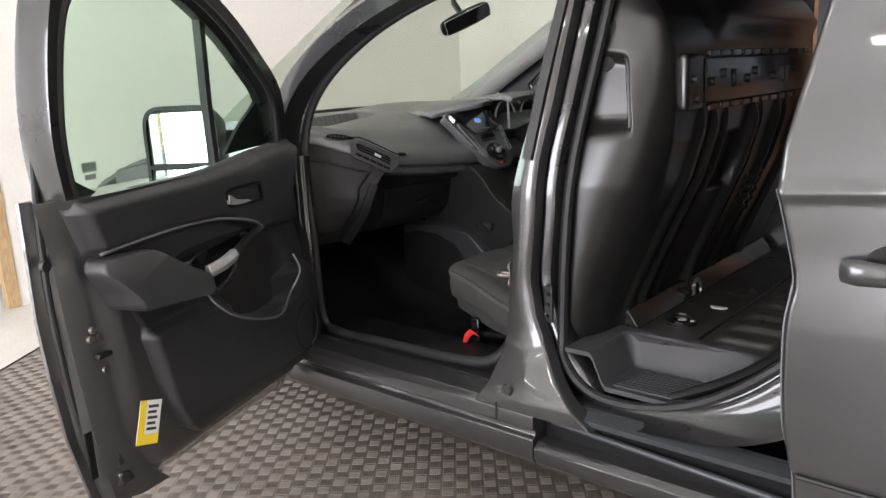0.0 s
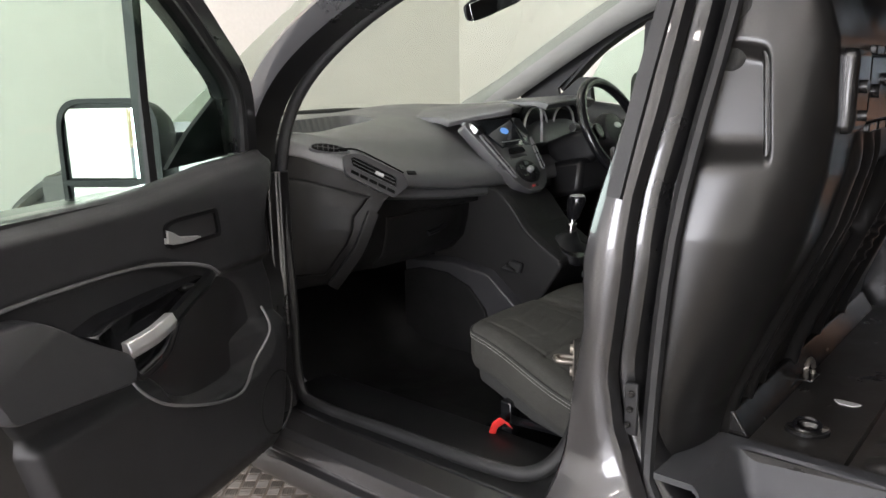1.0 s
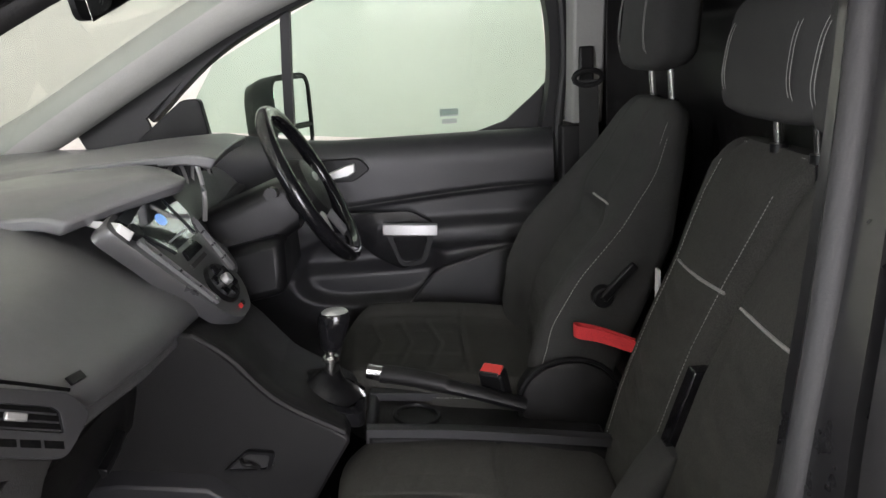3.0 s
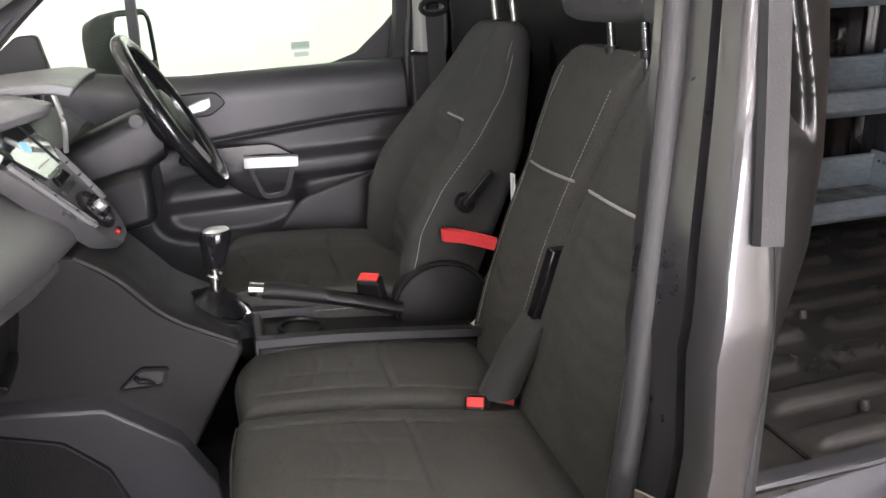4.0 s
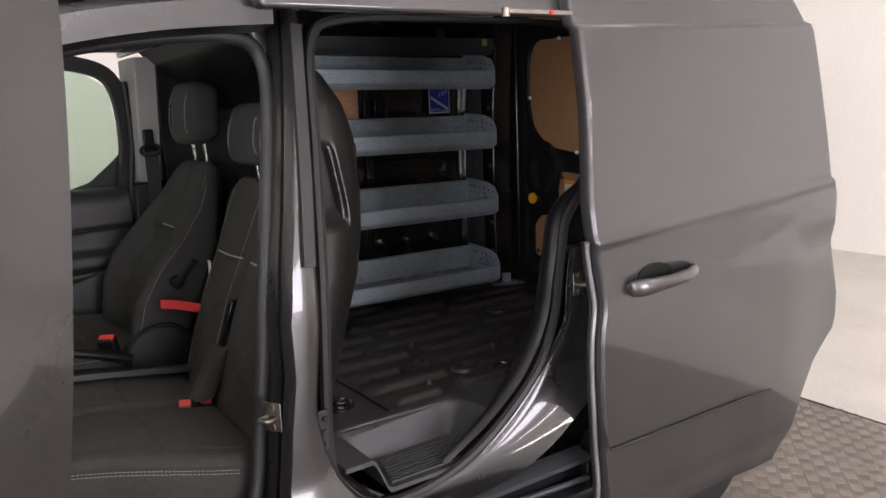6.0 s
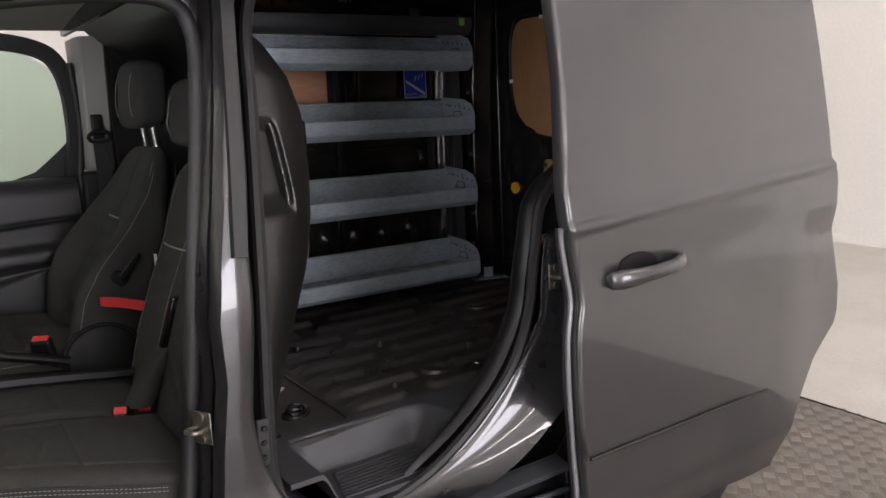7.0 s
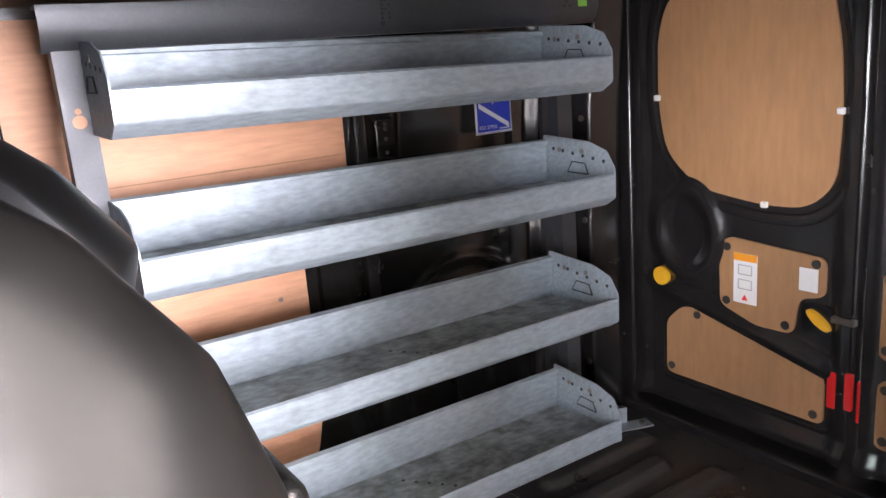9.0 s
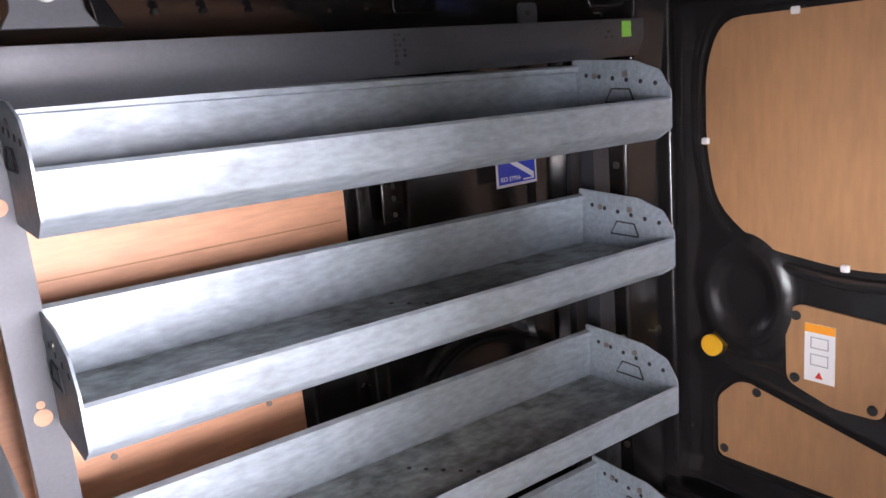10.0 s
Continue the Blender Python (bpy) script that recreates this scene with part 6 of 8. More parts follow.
part("control_pad", prism(mesh(), rounded([(-0.04, -0.005), (0.045, -0.005), (0.04, 0.014), (-0.03, 0.014)], 0.005), "z", 0.006, 0.014), GLOSSBLACK, stack, bevel=0.002)
bbase = part("button_base", loft(mesh(), [[(0.002 + 0.055 * k * x, -0.072 + 0.040 * k * y, z) for x, y in circle(1, 24)] for k, z in ((1, 0.004), (1, 0.010), (0.92, 0.014))]), PLASTIC2, stack)
for k in range(6):
    a = math.pi / 3 * k + 0.5
    part("button", prism(mesh(), rounded([(0.002 + 0.034 * math.cos(a) + dx, -0.072 + 0.024 * math.sin(a) + dy) for dx, dy in ((-0.011, -0.008), (0.011, -0.008), (0.011, 0.008), (-0.011, 0.008))], 0.003), "z", 0.013, 0.017), GLOSSBLACK, bbase)
part("volume_knob", disc(mesh(), (0.002, -0.072, 0.013), 0.011, 0.014, "z", 18, 0.010), SILVER, bbase, "silver volume knob", bevel=0.002)
for k in range(2):
    part("hazard_button", box(mesh(), -0.016 + 0.017 * k, -0.002 + 0.017 * k, -0.128, -0.119, 0.006, 0.010), RED if k == 0 else PLASTIC2, stack, bevel=0.002)
heat = thing("heater_panel", "black heater panel with three round knobs", "heater panel")
heat.matrix_basis = SM
part("heater_plate", prism(mesh(), rounded([(-0.085, -0.155), (0.095, -0.155), (0.08, -0.26), (-0.07, -0.26)], 0.015), "z", -0.055, -0.030), GLOSSBLACK, heat, bevel=0.003)
for k in range(3):
    kn = part("heater_knob", disc(mesh(), (-0.045 + 0.05 * k, -0.195, -0.030), 0.018, 0.016, "z", 20, 0.015), PLASTIC2, heat, "black heater knob", bevel=0.002)
    part("heater_mark", box(mesh(), -0.046 + 0.05 * k, -0.044 + 0.05 * k, -0.190, -0.181, -0.0142, -0.0132), WHITE, kn)
    part("heater_button", box(mesh(), -0.055 + 0.05 * k, -0.033 + 0.05 * k, -0.242, -0.228, -0.030, -0.026), PLASTIC2, heat, bevel=0.002)

# console with its wedge-shaped side, lever and handbrake
console = thing("centre_console", "black plastic centre console, wedge-shaped, with a hook on its side", "centre console")
def cons_poly(g=0.0):
    return rounded([(-0.90, 0.965), (-0.665, 0.958), (-0.605, 0.925 + g), (-0.535, 0.838 + g), (-0.430, 0.770 + g), (-0.420, 0.745), (-0.455, 0.690), (-0.535, 0.560), (-0.56, 0.42), (-0.90, 0.42)], 0.02)
cm = mesh()
loft(cm, [[(x, y, z) for x, z in cons_poly(g)] for y, g in ((0.765, -0.012), (0.785, 0.0), (0.80, 0.0), (0.99, 0.0), (1.0, -0.01))])
part("console_body", cm, PLASTIC, console, "grained black console", bevel=0.006)
part("console_edge", tube(mesh(), smooth_path([(-0.66, 0.772, 0.950), (-0.605, 0.770, 0.908), (-0.535, 0.770, 0.826), (-0.43, 0.772, 0.758)], 5), 0.007, 8), PLASTIC, console)
part("footwell_panel", loft(mesh(), [[(x, 0.745, 0.40), (x, 0.735, z), (x, 0.770, z + 0.015), (x, 0.78, 0.40)] for x, z in ((-1.0, 0.70), (-0.80, 0.71), (-0.66, 0.69), (-0.55, 0.60), (-0.50, 0.50))]), MIDTRIM, console, "dark grey footwell panel", bevel=0.004)
# no hollow here: a black plate on the panel carries the recess's shade
part("footwell_arch", prism(mesh(), [(-1.0, 0.41), (-1.0, 0.66), (-0.92, 0.682), (-0.82, 0.678), (-0.73, 0.645), (-0.67, 0.58), (-0.645, 0.50), (-0.64, 0.41)], "y", 0.728, 0.742), CARPET, console, "black arched plate for the shaded footwell recess", bevel=0.003)
hk = thing("bag_hook", "black moulded bag hook on the console side", "hook")
hk.matrix_basis = pose(-0.592, 0.762, 0.722)
part("hook_bezel", frame_of(rounded([(-0.045, -0.014), (0.035, -0.018), (0.045, 0.016), (0.0, 0.024)], 0.008), rounded([(-0.036, -0.010), (0.029, -0.013), (0.037, 0.012), (0.0, 0.018)], 0.006), "y", -0.006, 0.004), PLASTIC2, hk)
part("hook_dark", prism(mesh(), [(-0.036, -0.010), (0.029, -0.013), (0.037, 0.012), (0.0, 0.018)], "y", -0.001, 0.003), INK, hk)
part("hook_tongue", tube(mesh(), smooth_path([(-0.012, -0.002, 0.010), (-0.006, -0.014, 0.004), (0.004, -0.014, 0.002), (0.016, -0.004, -0.010)], 4), 0.004, 6), PLASTIC, hk)
gear = thing("gear_lever", "gear lever with a dark silver knob and a leather gaiter", "gear lever")
gear.location = (-0.006, -0.006, -0.075)
part("gaiter_frame", loft(mesh(), [[(-0.48 + 0.085 * k * x, 0.885 + 0.070 * k * y, 0.865 - 0.38 * 0.085 * k * x + z) for x, y in rounded([(-1, -1), (1, -1), (1, 1), (-1, 1)], 0.5)] for k, z in ((1, -0.02), (1.0, 0.005), (0.85, 0.010), (0.8, 0.0))]), GLOSSBLACK, gear)
def gaiter_ring(t):
    return [(-0.48 + 0.03 * t + (0.062 * (1 - t) ** 1.2 + 0.016) * x * (1 + 0.08 * math.sin(7 * i)), 0.885 + (0.05 * (1 - t) ** 1.2 + 0.016) * y, 0.862 - 0.3 * 0.06 * (1 - t) * x + 0.040 * t + 0.006 * math.sin(6 * t + i)) for i, (x, y) in enumerate(circle(1, 14))]
part("gaiter", loft(mesh(), [gaiter_ring(t / 6) for t in range(7)]), PLASTIC2, gear, "creased black leather gaiter")
part("lever", tube(mesh(), [(-0.452, 0.885, 0.895), (-0.446, 0.887, 0.955)], 0.009, 10), CHROME, gear, "chrome lever")
part("collar", disc(mesh(), (-0.449, 0.886, 0.918), 0.015, 0.010, "z", 16), CHROME, gear, bevel=0.002)
knob_ = part("knob", loft(mesh(), [[(-0.446 + (z - 0.945) * 0.18 + r * 1.15 * x, 0.887 + r * 0.9 * y, z) for x, y in circle(1, 18)] for r, z in ((0.011, 0.938), (0.017, 0.946), (0.020, 0.965), (0.024, 0.985), (0.025, 1.0), (0.021, 1.009), (0.012, 1.013))]), GLOSSBLACK, gear, "dark polished knob")
part("knob_cap", loft(mesh(), [[(-0.434 + r * 1.15 * x, 0.887 + r * 0.9 * y, z) for x, y in circle(1, 18)] for r, z in ((0.021, 1.0095), (0.017, 1.0135), (0.010, 1.0150))]), SILVER, knob_, "silver knob cap")
tunnel = thing("tunnel_tray", "black plastic tray between the seats", "console tray")
part("tray_body", loft(mesh(), [[(x, 0.86, 0.44), (x, 0.86, zt), (x, 1.02, zt), (x, 1.02, 0.44)] for x, zt in ((-0.40, 0.70), (-0.22, 0.68), (0.05, 0.64))]), PLASTIC, tunnel, bevel=0.01)
for y in (0.866, 1.014):
    part("tray_rim", sweep(mesh(), smooth_path([(-0.40, y, 0.712), (-0.22, y, 0.695), (0.05, y, 0.655)], 4), [(-0.008, -0.020), (0.008, -0.020), (0.008, 0.004), (0.003, 0.010), (-0.003, 0.010), (-0.008, 0.004)], up=(0, 1, 0)), MIDTRIM, tunnel)
part("tray_end", loft(mesh(), [[(x, 0.866, 0.60), (x, 0.866, z), (x, 1.014, z), (x, 1.014, 0.60)] for x, z in ((-0.405, 0.700), (-0.402, 0.718), (-0.388, 0.716), (-0.380, 0.690))]), MIDTRIM, tunnel, bevel=0.004)
part("cup_ring", tube(mesh(), [(-0.31 + 0.042 * math.cos(a * math.pi / 12), 0.94 + 0.042 * math.sin(a * math.pi / 12), 0.693 - 0.1 * 0.042 * math.cos(a * math.pi / 12)) for a in range(24)], 0.005, 6, closed=True), PLASTIC2, tunnel)
hbk = thing("handbrake", "black handbrake lever with a chrome button", "handbrake")
part("brake_lever", sweep(mesh(), smooth_path([(-0.375, 0.965, 0.772), (-0.30, 0.96, 0.756), (-0.18, 0.95, 0.722), (-0.10, 0.945, 0.695)], 5), circle(0.017, 10, 0.014)), PLASTIC2, hbk)
part("brake_grip", sweep(mesh(), smooth_path([(-0.372, 0.965, 0.774), (-0.32, 0.962, 0.764), (-0.25, 0.957, 0.745)], 5), circle(0.020, 12, 0.017)), PLASTIC, hbk)
part("brake_button", sweep(mesh(), [(-0.400, 0.967, 0.780), (-0.372, 0.965, 0.774)], circle(0.013, 10, 0.015)), CHROME, hbk, "chrome brake tip")

# steering wheel and column
wheel = thing("steering_wheel", "black leather steering wheel with silver spokes", "steering wheel")
rm = mesh()
tube(rm, [(0.172 * math.cos(a * math.pi / 28), 0.172 * math.sin(a * math.pi / 28), 0.0) for a in range(56)], 0.0165, 12, closed=True)
part("rim", rm, GLOSSBLACK, wheel, "worn shiny black leather rim")
hubm = mesh()
loft(hubm, [[(r * x, r * 0.92 * y - 0.006, z) for x, y in circle(1, 24)] for r, z in ((0.045, -0.06), (0.075, -0.035), (0.078, -0.012), (0.066, 0.008), (0.035, 0.016))])
hub_ = part("hub", hubm, PLASTIC, wheel, "black airbag cover")
part("hub_emblem", loft(mesh(), [[(0.022 * k * x, 0.010 + 0.010 * k * y, z) for x, y in circle(1, 18)] for k, z in ((1, 0.013), (1, 0.0175), (0.9, 0.0185))]), SILVER, hub_, "plain oval emblem")
for k, (a, mm, w) in enumerate(((0, PLASTIC2, 0.024), (180, PLASTIC2, 0.024), (238, SILVER, 0.013), (302, SILVER, 0.013))):
    sp = mesh()
    loft(sp, [[(x, -w * g, -0.018), (x, w * g, -0.018), (x, w * g, -0.002), (x, -w * g, -0.002)] for x, g in ((0.05, 1.2), (0.10, 0.9), (0.168, 0.8))])
    o = part("spoke", sp, mm, wheel, "silver spoke" if k > 1 else "", bevel=0.004)
    o.matrix_basis = pose(0, 0, 0, 0, 0, a)
for s in (-1, 1):
    part("thumb_buttons", loft(mesh(), [[(s * 0.105 + 0.022 * k * x, 0.004 + 0.026 * k * y, z) for x, y in circle(1, 12)] for k, z in ((1, -0.004), (0.9, 0.006))]), GLOSSBLACK, wheel)
wheel.matrix_basis = look((-0.505, 1.225, 1.105), (-0.505 - 0.89, 1.225, 1.105 - 0.455)) @ pose(0, 0, 0, 0, 0, 0)
col = thing("steering_column", "black plastic steering column shroud with stalks", "steering column")
part("shroud", loft(mesh(), [[(-0.53 - 0.20 * t, 1.225 + 0.062 * k * y, 1.085 - 0.09 * t - 0.01 + 0.062 * k * z) for y, z in rounded([(-1, -1), (1, -1), (1, 1), (-1, 1)], 0.5)] for t, k in ((0.0, 0.9), (0.3, 1.1), (1.2, 1.3))]), PLASTIC2, col, smooth=50)
for s in (-1, 1):
    part("stalk", tube(mesh(), smooth_path([(-0.57, 1.225 + s * 0.06, 1.10), (-0.565, 1.225 + s * 0.12, 1.115), (-0.56, 1.225 + s * 0.175, 1.120)], 4), 0.010, 8, scale=lambda t: 0.8 + 0.5 * t), PLASTIC2, col)
part("knee_panel", loft(mesh(), [[(x, 1.12, z), (x, 1.34, z), (x, 1.36, z - 0.12), (x, 1.10, z - 0.12)] for x, z in ((-0.56, 1.02), (-0.72, 0.99))]), PLASTIC2, col, bevel=0.02)

# ---- seats ----
def pad(bm, rings, n=32, e=4.0):
    """Lofts superellipse sections: each is (centre, half-side vector, half-up vector)."""
    out = []
    for c, s, u in rings:
        c, s, u = Vector(c), Vector(s), Vector(u)
        r = []
        for i in range(n):
            a = 2 * math.pi * (i + 0.5) / n
            ca, sa = math.cos(a), math.sin(a)
            r.append(c + s * (abs(ca) ** (2 / e) * (1 if ca > 0 else -1)) + u * (abs(sa) ** (2 / e) * (1 if sa > 0 else -1)))
        out.append(r)
    return loft(bm, out)
def rounding(t, w):
    """0 at the ends of 0..1, 1 inside, like a rounded edge of width w."""
    d = min(t, 1 - t) / w
    return math.sqrt(max(0.0, 1 - (1 - d) ** 2)) if d < 1 else 1.0
def seat_slab(f0, fu, fv, fn, thick, nu=60, nv=60, relief=None, ru=0.05, rv=0.05, edge=0.03):
    """A padded slab: fu, fv give half sides by (u, v); relief adds height along fn on the upper face."""
    bm = mesh()
    def top(u, v):
        k = min(rounding(u, ru), rounding(v, rv))
        p = f0(u, v)
        return p + fn * ((relief(u, v) if relief else 0.0) * k + edge * (k - 1))
    def low(u, v):
        k = min(rounding(u, ru), rounding(v, rv))
        return f0(u, v) - fn * (thick - edge * (1 - k))
    A = [[bm.verts.new(top(i / nu, j / nv)) for j in range(nv + 1)] for i in range(nu + 1)]
    B = [[bm.verts.new(low(i / nu, j / nv)) for j in range(nv + 1)] for i in range(nu + 1)]
    for g in (A, B):
        for i in range(nu):
            for j in range(nv):
                bm.faces.new((g[i][j], g[i + 1][j], g[i + 1][j + 1], g[i][j + 1]))
    edge_ = [(i, 0) for i in range(nu)] + [(nu, j) for j in range(nv)] + [(i, nv) for i in range(nu, 0, -1)] + [(0, j) for j in range(nv, 0, -1)]
    for (a, b), (c, d) in zip(edge_, edge_[1:] + edge_[:1]):
        bm.faces.new((A[a][b], B[a][b], B[c][d], A[c][d]))
    return bm
def groove(t, at, w=0.008, d=0.004):
    return -d * math.exp(-((t - at) / w) ** 2)

# seat cushion: u front to back, v nearside to offside; near and far give its sides along u, corner its rounded front ends
def cushion_part(parent, x0, x1, near_side, far_side, zf, zr, th, insert, bolster=0.0, far_bolster=0.0, corner=(0.03, 0.03)):
    def f0(u, v):
        w = far_side(0.0) - near_side(0.0)
        ca, cb = corner
        back = 0.0
        if v * w < ca:
            back = ca - math.sqrt(max(0.0, ca * ca - (ca - v * w) ** 2))
        elif (1 - v) * w < cb:
            back = cb - math.sqrt(max(0.0, cb * cb - (cb - (1 - v) * w) ** 2))
        x = x0 + back * 0.9 + (x1 - x0 - back * 0.9) * u
        t = (x - x0) / (x1 - x0)
        a, b = near_side(t), far_side(t)
        return Vector((x - 0.010 * math.sin(math.pi * v) * (1 - u), a + (b - a) * v, zf + (zr - zf) * t + 0.012 * math.sin(math.pi * min(1, t * 1.15))))
    def relief(u, v):
        h = 0.008 * math.sin(math.pi * v) * math.sin(math.pi * u)
        h += bolster * (1 - sstep(0.05, 0.26, v)) + far_bolster * sstep(0.74, 0.95, v)
        h += groove(u, 0.56, 0.008, 0.005) * sstep(0.10, 0.16, v) * (1 - sstep(0.84, 0.9, v))
        h += groove(v, 0.17, 0.010, 0.003) * sstep(0.03, 0.1, u) + groove(v, 0.83, 0.010, 0.003) * sstep(0.03, 0.1, u)
        inside = sstep(0.20, 0.24, v) * (1 - sstep(0.76, 0.80, v)) * (1 - sstep(0.53, 0.56, u)) * sstep(0.10, 0.14, u)
        # chevron quilting in the front half
        a = (u + 0.10 * abs(v - 0.5) * 2) % 0.13
        k = 1.0 if insert else 0.45
        h -= 0.0035 * k * inside * math.exp(-((a - 0.065) / 0.010) ** 2)
        h -= 0.003 * k * inside * math.exp(-((abs(v - 0.5) - 0.14) / 0.012) ** 2)
        return h
    part("cushion", seat_slab(f0, None, None, Vector((0, 0, 1)), th, 90, 70, relief, 0.09, 0.09, 0.032), FABRIC2, parent, "woven black cushion")
    return f0
def dashes(parent, name, pts, r=0.0008, on=0.0042, off=0.0028, label=""):
    """A row of stitches along a path, joined in one mesh."""
    bm = mesh()
    P = [Vector(p) for p in pts]
    for a, b in zip(P, P[1:]):
        L = (b - a).length
        d = (b - a).normalized() if L > 1e-6 else None
        s = 0.0
        while d is not None and s + on < L + off:
            p, q = a + d * s, a + d * min(L, s + on)
            w = d.cross(Vector((0.3, 0.2, 0.93))).normalized() * r
            h = d.cross(w).normalized() * r
            vs = [bm.verts.new(x) for x in (p + w, p + h, p - w, p - h, q + w, q + h, q - w, q - h)]
            for i in range(4):
                j = (i + 1) % 4
                bm.faces.new((vs[i], vs[j], vs[4 + j], vs[4 + i]))
            s += on + off
    return part(name, bm, STITCH, parent, label or "pale stitching", kind="stuff")

bench = thing("passenger_seat", "black woven fabric double passenger seat with pale stitching", "van seat")
def bench_near(t):
    return 0.352 - 0.150 * sstep(0.0, 0.9, t) ** 0.8
def bench_mid(t):
    return 0.652 - 0.050 * t
cn = cushion_part(bench, -0.448, 0.04, bench_near, bench_mid, 0.682, 0.630, 0.118, False, corner=(0.05, 0.012))
cm_ = cushion_part(bench, -0.440, 0.04, lambda t: bench_mid(t) + 0.004, lambda t: 0.940 - 0.02 * t, 0.684, 0.628, 0.110, False, 0.0, 0.006, corner=(0.012, 0.15))
rim_pts = [cn(0.0, 0.98 - 0.16 * i) for i in range(6)] + [cn(0.0, v) for v in (0.12, 0.06, 0.02)] + [cn(0.1 + 0.14 * i, 0.0) for i in range(6)]
for drop in (0.026, 0.034):
    dashes(bench, "stitching", smooth_path([p + Vector((-0.002 if i < 7 else 0.0, -0.002 if i > 5 else 0.0, -drop)) for i, p in enumerate(rim_pts)], 8))
part("seat_piping", tube(mesh(), smooth_path([p + Vector((0, 0, -0.021)) for p in rim_pts], 6), 0.0022, 6), FABRIC, bench)
# side skirt and frame under the near cushion
sk = mesh()
loft(sk, [[(x, y + 0.014, z - 0.08), (x, y, z), (x, 0.54, z), (x, 0.53, z - 0.08)] for x, y, z in ((-0.43, 0.375, 0.60), (-0.2, 0.27, 0.588), (0.03, 0.215, 0.575))])
part("seat_skirt", sk, FABRIC, bench, bevel=0.012)
fr = mesh()
box(fr, -0.30, -0.27, 0.30, 0.34, 0.40, 0.53)
box(fr, -0.05, 0.0, 0.24, 0.28, 0.40, 0.53)
box(fr, -0.32, 0.02, 0.22, 0.25, 0.42, 0.45)
part("seat_frame", fr, GLOSSBLACK, bench, "black steel seat frame", bevel=0.003)
part("frame_bar", tube(mesh(), smooth_path([(-0.36, 0.34, 0.43), (-0.30, 0.33, 0.47), (-0.10, 0.33, 0.48), (0.0, 0.32, 0.44)], 4), 0.011, 8), GLOSSBLACK, bench)
rt = thing("red_release_tab", "bright red release tab under the passenger seat", "release tab")
part("tab_loop", loft(mesh(), [[(-0.315 + x, 0.27 + 0.01 * x, 0.485 + z), (-0.305 + x, 0.265, 0.485 + z + 0.004), (-0.300 + x, 0.275, 0.472 + z), (-0.31 + x, 0.283, 0.468 + z)] for x, z in ((0.0, -0.03), (0.012, 0.0), (0.03, 0.018), (0.055, 0.010))]), RED, rt, bevel=0.003)

# bench backs: front and rear by height, and the seam between them leaning inboard
def border(z):
    return lerp_table(((0.60, 0.645), (0.89, 0.637), (1.0, 0.622), (1.10, 0.575), (1.21, 0.522)), z)
def bench_front(z):
    return lerp_table(((0.60, 0.030), (0.75, 0.070), (0.89, 0.116), (1.0, 0.158), (1.10, 0.182), (1.17, 0.198), (1.215, 0.222)), z)
def bench_rear(z):
    return lerp_table(((0.60, 0.13), (0.9, 0.22), (1.1, 0.265), (1.18, 0.270), (1.215, 0.250)), z)
def back_pad(parent, y_near, y_far, front, rear, z0, z1, relief, material, n=70, hollow=0.0):
    """A padded backrest lofted upwards: rounded rings between its sides, its front and its rear."""
    def ring(z):
        a, b, xf, xr = y_near(z), y_far(z), front(z), rear(z)
        c = min(0.030, (b - a) * 0.2, (xr - xf) * 0.45)
        out = [(xr, b - c), (xr, (a + b) / 2), (xr, a + c), (xr - c * 0.3, a + c * 0.3), (xr - c, a)]
        out += [(xf + c + (xr - c - xf - c) * k, a) for k in (0.66, 0.33, 0.0)]
        out += [(xf + c * (1 - math.sin(q)), a + c * (1 - math.cos(q))) for q in (0.4, 0.8, 1.2)]
        m = 36
        out += [(xf + relief((z - z0) / (z1 - z0), i / m), a + c + (b - a - 2 * c) * i / m) for i in range(m + 1)]
        out += [(xf + c * (1 - math.sin(q)), b - c * (1 - math.cos(q))) for q in (1.2, 0.8, 0.4)]
        out += [(xf + c + (xr - c - xf - c) * k, b) for k in (0.0, 0.33, 0.66)] + [(xr - c, b), (xr - c * 0.3, b - c * 0.3)]
        return [(x, y, z) for x, y in out]
    levels = [z0 + (z1 - z0) * i / n for i in range(n + 1)]
    part("backrest", loft(mesh(), [ring(z) for z in levels]), material, parent, "woven black backrest", smooth=55)
    def face(z, v, out=0.0):
        a, b = y_near(z) + 0.030, y_far(z) - 0.030
        return Vector((front(z) + relief((z - z0) / (z1 - z0), v) - out, a + (b - a) * v, z + 0.3 * out))
    return face
def quilted(u, v):
    """Slanting quilted lines in the lower half, with side seams; negative is proud."""
    m = sstep(0.10, 0.15, v) * (1 - sstep(0.85, 0.90, v)) * (1 - sstep(0.60, 0.63, u)) * sstep(0.10, 0.14, u)
    h = -0.010 * math.sin(math.pi * v) * math.sin(math.pi * min(1.0, u * 1.1))
    h += 0.0035 * m * (0.5 + 0.5 * math.cos(2 * math.pi * (u - 0.10 * abs(v - 0.5)) / 0.058)) ** 3
    h -= groove(v, 0.10, 0.012, 0.004) + groove(v, 0.90, 0.012, 0.004) + groove(u, 0.655, 0.005, 0.004)
    return h
def shoulder(y0, y1, r, z1):
    """A side that turns in over the last r of its height."""
    def f(z):
        k = max(0.0, (z - (z1 - r)) / r)
        return y0(z) + (y1 - y0(z)) * (1 - math.sqrt(max(0.0, 1 - k * k)))
    return f
near_edge = shoulder(lambda z: 0.225 + 0.055 * sstep(0.7, 1.1, z), 0.33, 0.07, 1.218)
mid_edge = shoulder(lambda z: lerp_table(((0.60, 0.93), (0.80, 0.915), (0.95, 0.895), (1.05, 0.878), (1.14, 0.850)), z), 0.74, 0.09, 1.218)
